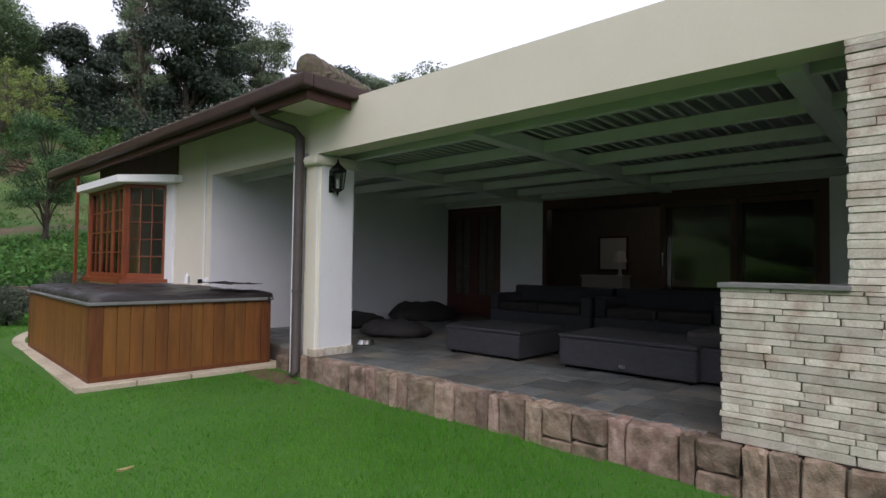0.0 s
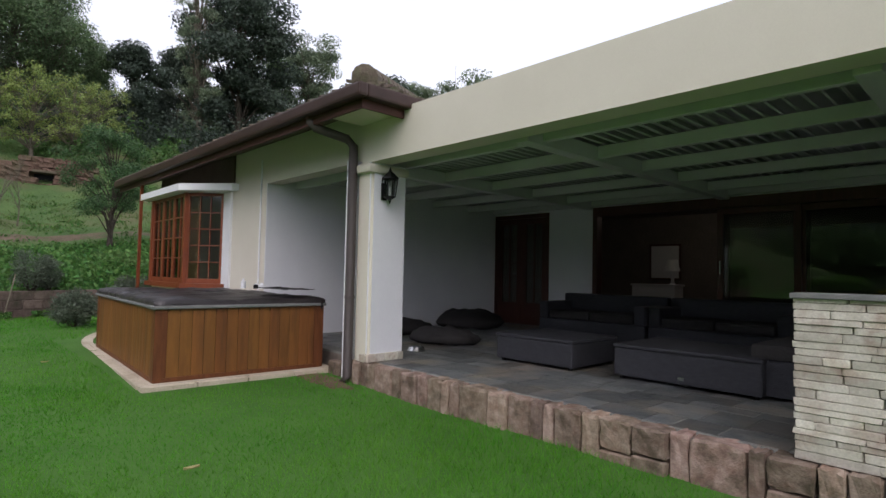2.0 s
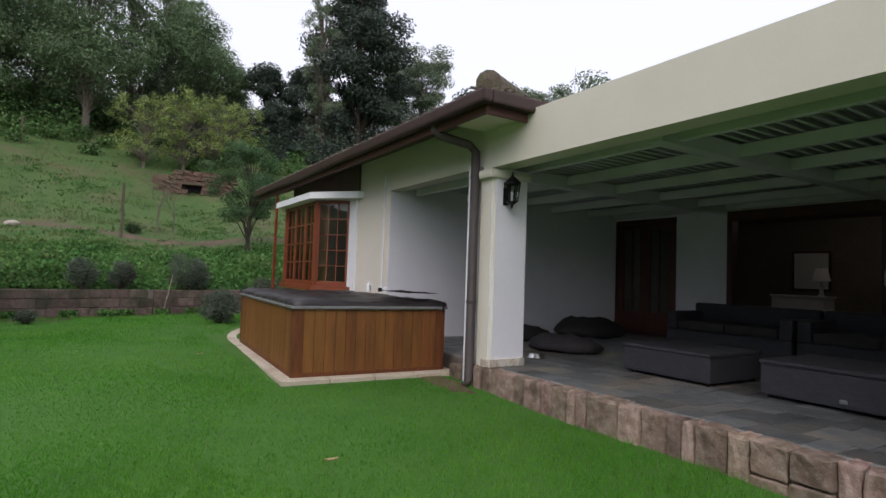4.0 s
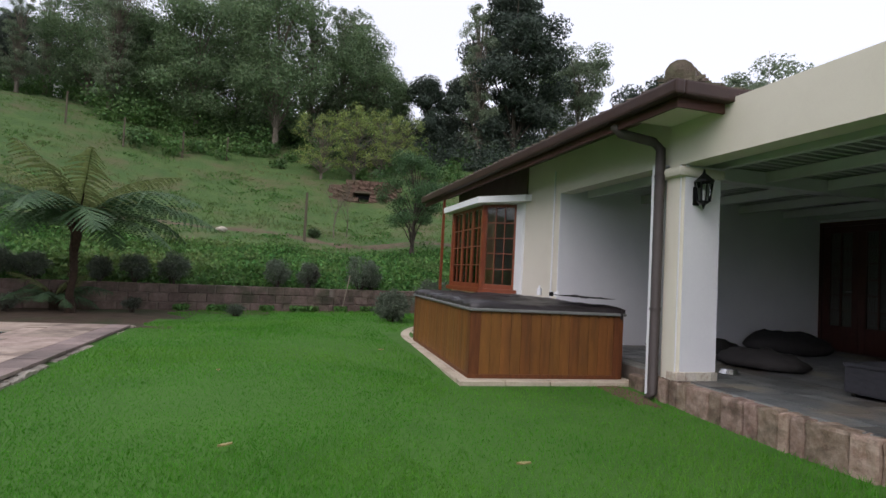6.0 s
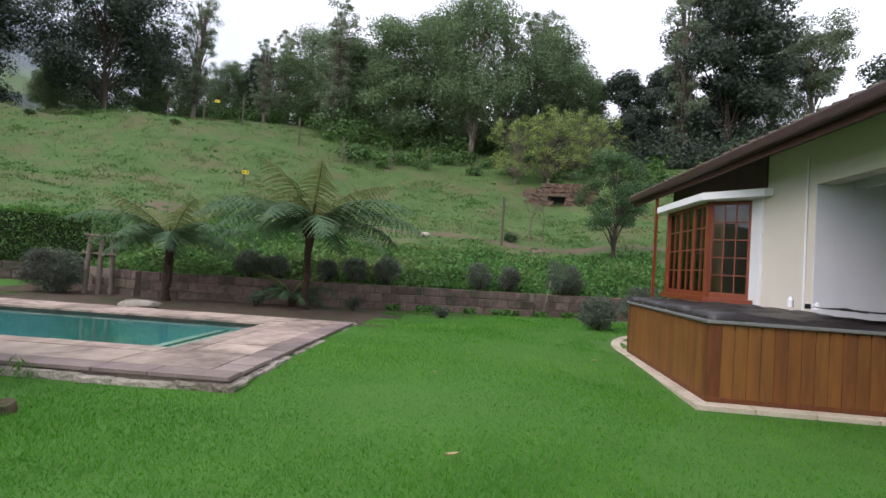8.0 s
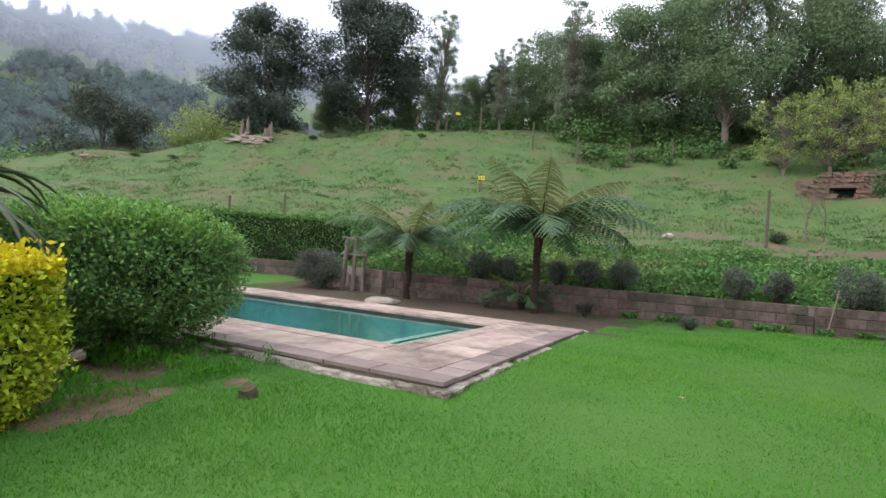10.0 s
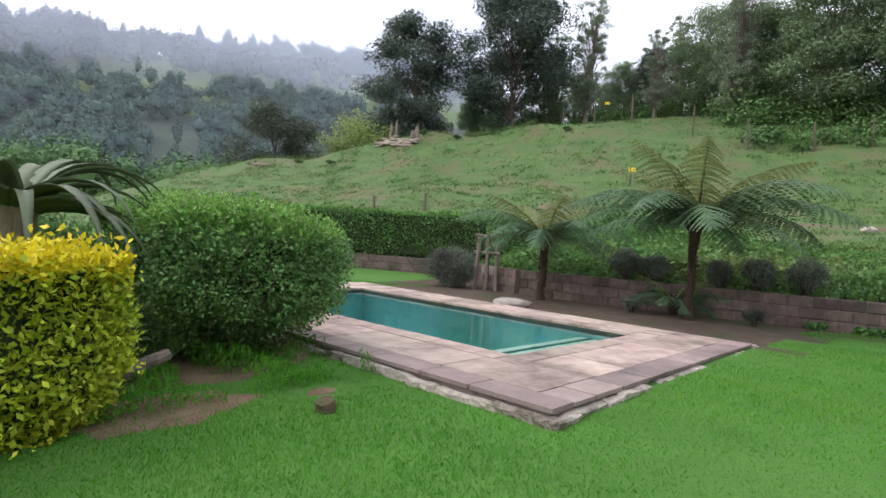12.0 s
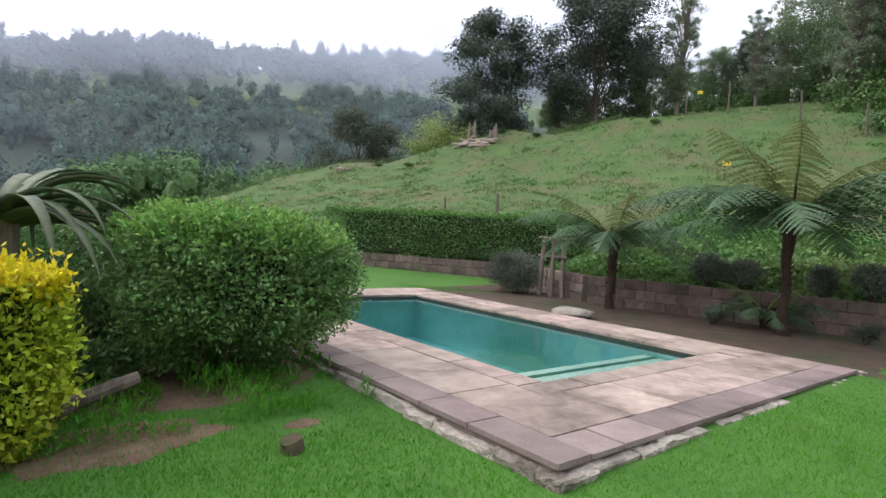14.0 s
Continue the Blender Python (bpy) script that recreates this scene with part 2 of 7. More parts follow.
L_POOLTOP = leafmat("leaf_pool_bush_shoot", (0.125, 0.28, 0.055), (0.2, 0.38, 0.08), rough=0.4, isl=0.4, size=0.4)
L_GOLD = leafmat("leaf_golden", (0.60, 0.52, 0.012), (0.70, 0.61, 0.02), transl=0.3, isl=0.25, size=0.3)
L_GOLDLOW = leafmat("leaf_golden_shaded", (0.30, 0.42, 0.028), (0.47, 0.54, 0.04), transl=0.3, isl=0.4, size=0.3)
L_LAV = leafmat("leaf_lavender", (0.11, 0.145, 0.1), (0.17, 0.205, 0.15), (0.075, 0.075, 0.062), isl=0.35, size=0.3)
L_FERN = leafmat("leaf_fern", (0.045, 0.10, 0.042), (0.095, 0.17, 0.08), transl=0.25, isl=0.25, size=0.6)
L_FERNY = leafmat("leaf_young_fern", (0.135, 0.175, 0.06), (0.19, 0.22, 0.08), transl=0.4, isl=0.25, size=0.6)
L_HEDGE = leafmat("leaf_hedge", (0.08, 0.19, 0.04), (0.13, 0.27, 0.055), isl=0.4, size=0.5)
L_ALOE = mat("aloe_leaf", (0.07, 0.105, 0.05), (0.105, 0.145, 0.07), 0.3, 0.55, 0.1, 0.03, (0.09, 0.105, 0.055), spec=0.25)
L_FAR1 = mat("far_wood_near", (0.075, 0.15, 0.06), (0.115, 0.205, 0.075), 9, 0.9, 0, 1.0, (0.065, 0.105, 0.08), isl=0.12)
# Haze of distance is put into the next two leaf colours.
L_FAR2 = mat("far_wood_mid_hazed", (0.065, 0.115, 0.095), (0.10, 0.16, 0.115), 22, 0.95, 0, 1.0, (0.05, 0.085, 0.09), isl=0.08)
L_FAR3 = mat("far_wood_pale_hazed", (0.10, 0.135, 0.15), (0.125, 0.16, 0.17), 25, 0.95, 0, 1.0, (0.085, 0.115, 0.135), isl=0.05)
W_GLASS = glassy("window_glass", (0.75, 0.78, 0.76), 0.0, 1.5)
W_WATER = glassy("pool_water", (0.72, 0.95, 0.92), 0.02, 1.33, ripple=0.12, murk=(0.045, 0.27, 0.235))

# ---- mesh helpers ----


def part(name, bm, material, parent=None, label="", smooth=False):
    """Links a bmesh as one mesh object, under parent where there is one."""
    me = bpy.data.meshes.new(name)
    bm.to_mesh(me)
    bm.free()
    me.materials.append(material)
    if smooth:
        me.polygons.foreach_set("use_smooth", [True] * len(me.polygons))
    ob = new(name, me)
    if parent:
        ob.parent = parent
    if label:
        ob["label"] = label
    return ob


def piece(name, me, m, parent=None):
    """One more object on a shared mesh, at the pose and size m."""
    ob = new(name, me)
    ob.matrix_basis = m
    if parent:
        ob.parent = parent
    return ob


def empty(name, x=0, y=0, z=0, **tags):
    ob = new(name)
    ob.location = (x, y, z)
    return tagged(ob, **tags)


def box(bm, x0, x1, y0, y1, z0, z1, bev=0.0, m=None):
    r = bmesh.ops.create_cube(bm, size=1.0)
    vs = r["verts"]
    for v in vs:
        v.co = Vector((x0 + (v.co.x + 0.5) * (x1 - x0), y0 + (v.co.y + 0.5) * (y1 - y0), z0 + (v.co.z + 0.5) * (z1 - z0)))
    if m is not None:
        bmesh.ops.transform(bm, matrix=m, verts=vs)
    if bev:
        es = list({e for v in vs for e in v.link_edges})
        bmesh.ops.bevel(bm, geom=es, offset=bev, segments=2, affect="EDGES", profile=0.6)
    return bm


def boxed(*a, **k):
    return box(bmesh.new(), *a, **k)


def tube(bm, pts, radii, seg=8):
    """A tapered tube along points, closed at both ends."""
    pts = [Vector(p) for p in pts]
    rings = []
    for i, p in enumerate(pts):
        d = (pts[min(i + 1, len(pts) - 1)] - pts[max(i - 1, 0)]).normalized()
        a = d.cross(Vector((0.31, 0.17, 0.93) if abs(d.z) < 0.85 else (1, 0.1, 0))).normalized()
        b = d.cross(a)
        r = float(radii[i] if isinstance(radii, (list, tuple)) else radii)
        rings.append([bm.verts.new(p + r * (math.cos(t) * a + math.sin(t) * b)) for t in (2 * math.pi * k / seg for k in range(seg))])
    for q, s in zip(rings, rings[1:]):
        for k in range(seg):
            bm.faces.new((q[k], q[(k + 1) % seg], s[(k + 1) % seg], s[k]))
    bm.faces.new(rings[0][::-1])
    bm.faces.new(rings[-1])
    return bm


def mesh_np(name, v, f, material, smooth=False):
    """A mesh from arrays of corners and faces of one size."""
    v, f = np.asarray(v, np.float32), np.asarray(f, np.int32)
    me = bpy.data.meshes.new(name)
    k = f.shape[1]
    me.vertices.add(len(v))
    me.vertices.foreach_set("co", v.ravel())
    me.loops.add(f.size)
    me.loops.foreach_set("vertex_index", f.ravel())
    me.polygons.add(len(f))
    me.polygons.foreach_set("loop_start", np.arange(0, f.size, k, dtype=np.int32))
    if smooth:
        me.polygons.foreach_set("use_smooth", np.ones(len(f), bool))
    me.update(calc_edges=True)
    if material:
        me.materials.append(material)
    return me


def leaves(p, size, rng, ratio=0.5, up=0.0, out=None, face=None):
    """Diamond leaves at the points p: arrays of corners and quads, turned at random, or partly to the directions out."""
    n = len(p)
    d = rng.normal(size=(n, 3))
    if out is not None:
        d += out
    d[:, 2] += up
    d /= np.linalg.norm(d, axis=1, keepdims=True) + 1e-9
    if face is not None:   # turned with their flat side towards face, unevenly
        d = np.cross(face + 0.45 * rng.normal(size=(n, 3)), rng.normal(size=(n, 3)))
        d /= np.linalg.norm(d, axis=1, keepdims=True) + 1e-9
    s = np.cross(d, rng.normal(size=(n, 3)) if face is None else face + 0.35 * rng.normal(size=(n, 3)))
    s /= np.linalg.norm(s, axis=1, keepdims=True) + 1e-9
    nn = np.cross(d, s)
    L = (size * rng.uniform(0.6, 1.35, n))[:, None]
    a, b = p - d * L * 0.5, p + d * L * 0.5
    c = p + s * L * ratio * 0.5 + nn * L * 0.1
    e = p - s * L * ratio * 0.5 + nn * L * 0.1
    v = np.stack((a, c, b, e), 1).reshape(-1, 3)
    return v, np.arange(4 * n).reshape(-1, 4)


def clump_points(centres, radii, n, rng, shell=0.45):
    """n points for each clump, thicker towards its skin."""
    out = []
    for c, r in zip(centres, radii):
        d = rng.normal(size=(n, 3))
        d /= np.linalg.norm(d, axis=1, keepdims=True)
        out.append(np.asarray(c) + d * (rng.uniform(0, 1, (n, 1)) ** shell) * np.asarray(r))
    return np.concatenate(out)


def rough_block(seed, jag=0.05, cuts=2, bev=0.06):
    """A unit block with broken faces and soft edges."""
    rng = random.Random(seed)
    bm = bmesh.new()
    bmesh.ops.create_cube(bm, size=1.0)
    bmesh.ops.bevel(bm, geom=bm.edges[:], offset=bev, segments=1, affect="EDGES")
    if cuts:
        bmesh.ops.subdivide_edges(bm, edges=[e for e in bm.edges if e.calc_length() > 0.5], cuts=cuts, use_grid_fill=True)
    for v in bm.verts:
        v.co += Vector([rng.uniform(-jag, jag) for _ in range(3)])
    me = bpy.data.meshes.new("block")
    bm.to_mesh(me)
    bm.free()
    return me


def blocks(seed, material, count=4, jag=0.05, cuts=2, bev=0.06):
    out = []
    for i in range(count):
        me = rough_block(seed + i, jag, cuts, bev)
        me.materials.append(material)
        out.append(me)
    return out


def put(x0, x1, y0, y1, z0, z1, turn=0.0):
    """The pose and size of a unit block that fills this box."""
    return Matrix.Translation(((x0 + x1) / 2, (y0 + y1) / 2, (z0 + z1) / 2)) @ Matrix.Rotation(turn, 4, "Z") @ Matrix.Diagonal((x1 - x0, y1 - y0, z1 - z0, 1))


# ---- ground ----
WALL_Y = np.array([-60, -30, -16.5, -10.8, -9.6, -8, 1, 5, 12, 40.0])
WALL_X = np.array([-10.9, -10.95, -11.0, -14.5, -13.6, -12.9, -15.3, -16.8, -20, -30.0])


def wall_x(y):
    return np.interp(y, WALL_Y, WALL_X)


AZ = np.array([0, 30, 44, 60, 75, 82, 90, 100, 107, 115, 123, 130, 136.5, 141, 145, 150, 158, 163.5, 172, 180, 200, 230, 270, 330, 360.0])
AZ_EL = np.array([-3, -3, 4, 11, 11.5, 11, 11.6, 11.6, 12.2, 12.7, 12.4, 11.2, 10.8, 9.2, 7.9, 7, 4.6, 2.2, -2, -5, -7, -4, -3, -3, -3.0])
AZ_EL0 = np.interp(AZ, [0, 50, 65, 150, 165, 180, 360], [-6, -6, -2.1, -2.1, -3, -6, -6])
AZ_G = np.interp(AZ, [0, 60, 110, 125, 136, 150, 163, 180, 360], [0, 0.3, 0.32, 0.1, -0.06, -0.22, -0.25, -0.2, -0.02])
AZ_FAR = np.interp(AZ, [0, 110, 140, 158, 171, 181, 200, 230, 360], [0.3, 1.0, 1.1, 1.0, 0.92, 0.75, 0.6, 0.1, 0.0])


def hill_z(x, y):
    """The land beyond the garden: a pasture slope, its wooded crest, the valley and the far hillside."""
    dx, dy = x + 1.5, y + 0.5
    r = np.hypot(dx, dy)
    az = np.degrees(np.arctan2(-dx, dy)) % 360
    e, e0, g = (np.interp(az, AZ, t) for t in (AZ_EL, AZ_EL0, AZ_G))
    rr = np.interp(az, [0, 120, 140, 163, 360], [42, 42, 47, 45, 45])
    s = np.clip((r - 12.5) / (rr - 12.5), 0, 1)
    near = 1.35 + np.minimum(r, rr) * np.tan(np.radians(e0 + (e - e0) * s))
    z = near + g * np.clip(r - rr, 0, 45)
    z = np.maximum(z, np.minimum(near, -12))
    far = np.interp(r, [0, 100, 150, 250, 330, 420, 500, 1600], [-9, -9, 4, 50, 82, 116, 122, 110]) * np.interp(az, AZ, AZ_FAR)
    w = np.clip((r - 95) / 45, 0, 1)
    w = w * w * (3 - 2 * w) * np.interp(az, [0, 115, 130, 360], [0, 0, 1, 1])
    return z * (1 - w) + far * w


def lawn_z(x, y):
    z = np.clip(-0.03 * x - 0.03, -0.02, 0.19)
    z = np.maximum(z, 0.085 * np.clip((y - 0.8) / 2.2, 0, 1))
    fall = np.clip(-y - 5.6, 0, 30) * np.clip((x + 5.4) / 1.5, 0, 1)
    z = z - 0.09 * fall
    r = np.hypot(x + 1.5, y + 0.5)
    w = np.clip((r - 14) / 20, 0, 1) * np.clip((-y - 2) / 6 + np.clip((x - 8) / 6, 0, 1), 0, 1)
    return z * (1 - w) + hill_z(x, y) * w


def ground_z(x, y):
    x, y = np.asarray(x, float), np.asarray(y, float)
    bump = 0.02 * np.sin(1.7 * x + 0.6 * y) * np.sin(0.9 * y - 0.4 * x)
    hb = 0.12 * np.sin(0.31 * x + 0.5 * y) * np.sin(0.43 * y - 0.2 * x) + 0.05 * np.sin(1.1 * x - 0.7 * y)
    out = np.clip((wall_x(y) - x) / 6, 0, 1)
    bank = 0.72 + 0.3 * (wall_x(y) - x) + np.where((wall_x(y) - x > 6) | (y < -19), 1000, 0)   # the bank starts level with the top of the wall
    return np.where(x < wall_x(y) - 0.005, np.minimum(np.maximum(hill_z(x, y), 0.72), bank) + hb * out, lawn_z(x, y) + 0.4 * bump)


def gz(x, y):
    return float(ground_z(x, y))


POOL = (-9.35, -6.5, -9.45, -3.72)   # x0, x1, y0, y1 of the basin
DECK = (-10.25, -5.3, -10.5, -2.58)


def build_ground():
    far = list(13.0 + 0.5 * np.cumsum(1.13 ** np.arange(0, 44)))
    xs = [-v for v in far if v < 1600][::-1] + [-13.4, -13.02, -13.0, -12.6, -12.2, -11.8, -11.4, -11.0]
    xs += list(np.arange(-10.6, 6.01, 0.4)) + [POOL[0], POOL[1]] + list(6 + 0.6 * np.cumsum(1.2 ** np.arange(0, 34)))
    ys = list(np.arange(-20, 14.01, 0.5)) + [POOL[2], POOL[3]]
    ys += list(14 + 0.6 * np.cumsum(1.17 ** np.arange(0, 38))) + list(-20 - 0.6 * np.cumsum(1.15 ** np.arange(0, 42)))
    xs, ys = np.array(sorted(xs)), np.array(sorted(ys))
    gx, gy = np.meshgrid(xs, ys, indexing="ij")
    w = wall_x(gy)
    t = np.clip((-10.6 - gx) / 2.4, 0, 1)
    px = np.where(gx >= -10.6, gx, np.where(gx >= -13, -10.6 + (w + 10.6) * t, w + gx + 13))
    pz = ground_z(px, gy)
    nx, ny = gx.shape
    idx = np.arange(nx * ny).reshape(nx, ny)
    q = np.stack((idx[:-1, :-1], idx[1:, :-1], idx[1:, 1:], idx[:-1, 1:]), -1)
    cx, cy = (xs[:-1] + xs[1:])[:, None] / 2, (ys[:-1] + ys[1:])[None, :] / 2
    hole = (cx > POOL[0]) & (cx < POOL[1]) & (cy > POOL[2]) & (cy < POOL[3])
    keep = ~np.broadcast_to(hole, q.shape[:2])
    me = mesh_np("ground", np.stack((px, gy, pz), -1).reshape(-1, 3), q[keep], M_GROUND, True)
    for m in (M_HILL, M_BED, M_FLOOR):
        me.materials.append(m)
    qx, qy = px[:-1, :-1][keep], np.broadcast_to(gy[:-1, :-1], q.shape[:2])[keep]
    hill = (np.broadcast_to(gx[:-1, :-1], q.shape[:2])[keep] < -13.01)
    kind = np.where(hill | (np.hypot(qx, qy) > 30), 1, 0)
    bed = (~hill) & (qx < -10.2) & (qy < -2.4 - 0.3 * np.sin(qx * 2)) & (qy > -11.3) | (~hill) & (qx < wall_x(qy) + 0.7) & (qy > -10)
    wooded = (np.hypot(qx, qy) > 75) & (np.hypot(qx, qy) < 262) & (qy < -10)
    me.polygons.foreach_set("material_index", np.where(wooded, 3, np.where(bed, 2, kind)).astype(np.int32))
    tagged(new("ground", me), "mown green lawn rising into a grassy pasture hillside and valley", "ground", kind="structure")


build_ground()

# ---- house: veranda ----
FLOOR, FRONT, BACK = 0.37, 3.5, 8.7


def wall(name, label, material, *boxes):
    bm = bmesh.new()
    for b in boxes:
        box(bm, *b)
    return tagged(part(name, bm, material), label, "wall", kind="structure")


wall("veranda_slab", "raised concrete veranda base", M_MORTAR, (-5.22, 7.0, FRONT + 0.07, BACK + 0.02, -0.3, FLOOR - 0.03), (-7.9, -5.22, 3.72, BACK + 0.02, -0.3, FLOOR - 0.031))
wall("wall_parapet", "long cream plastered parapet beam over the veranda opening", M_CREAM, (-5.2, 7.0, FRONT, FRONT + 0.25, 2.56, 3.065), (-5.2, 7.0, FRONT + 0.25, FRONT + 0.32, 2.60, 2.98))
for bx in ((-7.75, -5.2, FRONT + 0.1, FRONT + 0.32, 2.62, 3.31), (-9.05, -7.75, FRONT + 0.1, FRONT + 0.32, 0.0, 3.31),
           (-12.6, -9.05, FRONT + 0.1, FRONT + 0.32, 2.72, 3.31), (-12.6, -9.05, FRONT + 0.1, FRONT + 0.32, 0.0, 1.05),
           (-12.6, -12.38, FRONT + 0.1, FRONT + 0.32, 1.05, 2.72), (-12.6, -12.38, FRONT + 0.32, 9.5, 0.0, 3.31)):
    wall("wall_wing", "cream plastered house wall beneath the eaves", M_CREAM, bx)
wall("wall_veranda_side", "white plastered side wall of the veranda", M_WHITE, (-8.1, -7.735, FRONT + 0.32, BACK, 0.0, 3.0), (-7.749, -7.735, FRONT + 0.103, FRONT + 0.32, 0.1, 2.618))
wall("wall_veranda_back", "pale plastered back wall of the veranda", M_WHITE,
     (-7.9, -7.76, BACK, BACK + 0.2, 0, 3.0), (-7.76, -6.38, BACK, BACK + 0.2, 2.56, 3.0), (-6.38, -5.42, BACK, BACK + 0.2, 0, 3.0),
     (-5.42, -1.1, BACK, BACK + 0.2, 2.58, 3.0), (-1.1, 7.0, BACK, BACK + 0.2, 0, 3.0))
wall("wall_veranda_right", "plain plastered end pier of the veranda", M_WHITE, (7.0, 7.2, BACK - 0.4, BACK + 0.2, 0, 2.86), (6.9, 7.2, FRONT + 0.02, FRONT + 0.24, 0, 2.56))
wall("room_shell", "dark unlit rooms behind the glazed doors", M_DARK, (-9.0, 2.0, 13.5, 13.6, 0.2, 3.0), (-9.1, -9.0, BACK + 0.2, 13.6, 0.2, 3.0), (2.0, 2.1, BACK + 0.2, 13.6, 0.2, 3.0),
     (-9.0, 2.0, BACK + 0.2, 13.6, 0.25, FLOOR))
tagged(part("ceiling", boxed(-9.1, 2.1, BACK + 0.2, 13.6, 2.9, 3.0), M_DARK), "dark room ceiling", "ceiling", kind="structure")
tagged(part("flat_roof", boxed(-8.1, 7.2, FRONT + 0.25, BACK + 0.25, 2.86, 2.95), M_GREYWOOD), "flat veranda roof deck", "roof", kind="structure")


# louvred pergola ceiling
def pergola():
    top = empty("pergola_ceiling", 0, 0, 0, label="grey painted pergola ceiling with beams and close louvre slats", category="ceiling", kind="structure")
    for y in (4.05, 5.0, 5.95, 6.9, 7.85):
        part("beam", boxed(-7.9, 6.9, y, y + 0.07, 2.58, 2.70, 0.006), M_GREYWOOD, top)
    for x in (-5.55, -3.25, -0.75, 1.9, 4.6):
        part("cross_beam", boxed(x, x + 0.14, FRONT + 0.33, BACK, 2.545, 2.70, 0.006), M_GREYWOOD, top)
    part("wall_plate", boxed(-7.9, 6.9, BACK - 0.1, BACK, 2.6, 2.82, 0.006), M_GREYWOOD, top)
    bm = bmesh.new()
    x = -7.85
    while x < 6.8:
        tilt = Matrix.Translation((x, 0, 2.765)) @ Matrix.Rotation(radians(52), 4, "Y")
        box(bm, -0.055, 0.055, FRONT + 0.34, BACK - 0.1, -0.008, 0.008, 0, tilt)
        x += 0.125
    tagged(part("slat", bm, M_GREYWOOD, top), kind="stuff")
    return top


pergola()


# pillar with its cap, stone foot and lantern
def pillar():
    top = empty("veranda_pillar", -5.1, 3.72, FLOOR, label="white and cream plastered veranda pillar with rounded edges", category="pillar")
    bm = bmesh.new()
    box(bm, -0.17, 0.10, -0.22, 0.29, -0.1, 2.19)
    bmesh.ops.bevel(bm, geom=[e for e in bm.edges if abs(e.verts[0].co.z - e.verts[1].co.z) > 1], offset=0.035, segments=3, affect="EDGES")
    shaft = part("shaft", bm, M_WHITE, top)
    shaft.data.materials.append(M_CREAM)
    for p in shaft.data.polygons:
        if p.normal.y < -0.6:
            p.material_index = 1
    bm = boxed(-0.24, 0.14, -0.285, 0.29, 2.07, 2.17, 0.04)
    part("cap", bm, M_CREAM, top, "rounded cream cap moulding")
    rng = random.Random(4)
    me = blocks(40, M_CLAD, 2, 0.03, 0)
    y = -0.23
    while y < 0.25:
        w = min(rng.uniform(0.09, 0.15), 0.27 - y)
        piece("stone_foot", me[rng.randrange(2)], put(0.085, 0.125, y, y + w - 0.006, 0.0, 0.085), top)
        y += w
    piece("stone_foot", me[0], put(-0.02, 0.1, -0.245, -0.2, 0.0, 0.08), top)
    return top


pillar()
wall("jamb_strip", "narrow white plastered opening jamb beside the downpipe", M_TRIM, (-5.43, -5.35, FRONT - 0.04, FRONT + 0.2, 0.15, 2.62))


def lantern():
    top = empty("wall_lantern", -4.995, 3.665, 2.10, label="black iron wall lantern with clear panes on the pillar", category="lantern")

    def ring(z0, r0, z1, r1, name, material, seg=6, lab=""):
        bm = bmesh.new()
        bmesh.ops.create_cone(bm, segments=seg, radius1=r0, radius2=r1, depth=z1 - z0, cap_ends=True, matrix=Matrix.Translation((0.11, 0, (z0 + z1) / 2)))
        return part(name, bm, material, top, lab)

    ring(0.29, 0.095, 0.36, 0.02, "roof", M_IRON)
    ring(0.36, 0.018, 0.41, 0.006, "finial", M_IRON)
    ring(0.27, 0.1, 0.29, 0.1, "rim", M_IRON)
    glass = ring(0.08, 0.06, 0.27, 0.085, "glass", W_GLASS, 6, "clear lantern panes")
    glass.visible_shadow = False
    ring(0.05, 0.03, 0.08, 0.075, "base", M_IRON)
    ring(0.0, 0.004, 0.05, 0.022, "drop", M_IRON)
    ring(0.09, 0.013, 0.19, 0.013, "candle", M_TRIM).parent = glass
    for k in range(6):
        a = radians(60 * k)
        bm = tube(bmesh.new(), [(0.11 + 0.062 * math.cos(a), 0.062 * math.sin(a), 0.08), (0.11 + 0.087 * math.cos(a), 0.087 * math.sin(a), 0.27)], 0.006, 5)
        part("bar", bm, M_IRON, top)
    part("bracket", tube(bmesh.new(), [(0.0, 0, 0.12), (0.04, 0, 0.1), (0.06, 0, 0.07), (0.1, 0, 0.05)], 0.012, 6), M_IRON, top)
    part("back_plate", boxed(-0.005, 0.012, -0.035, 0.035, 0.05, 0.24, 0.004), M_IRON, top)


lantern()


# downpipe with its two bends and clips
def downpipe():
    top = empty("downpipe", -5.25, 3.42, 0.15, label="dark grey square downpipe running from the gutter to the ground", category="pipe")
    pts = [(-0.17, -0.45, 2.93), (-0.17, -0.45, 2.82), (-0.15, -0.40, 2.76), (-0.03, -0.07, 2.68), (0, 0, 2.60), (0, 0, 2.45), (0, 0, 0.05), (0.0, -0.05, -0.02)]
    part("pipe", tube(bmesh.new(), pts, 0.052, 10), M_PIPE, top, smooth=True)
    for z in (0.9, 2.3):
        part("clip", tube(bmesh.new(), [(0, 0, z), (0, 0, z + 0.03)], 0.059, 10), M_PIPE, top)
    part("outlet", tube(bmesh.new(), [(-0.17, -0.45, 2.84), (-0.17, -0.45, 2.94)], 0.064, 10), M_FASCIA, top)


downpipe()


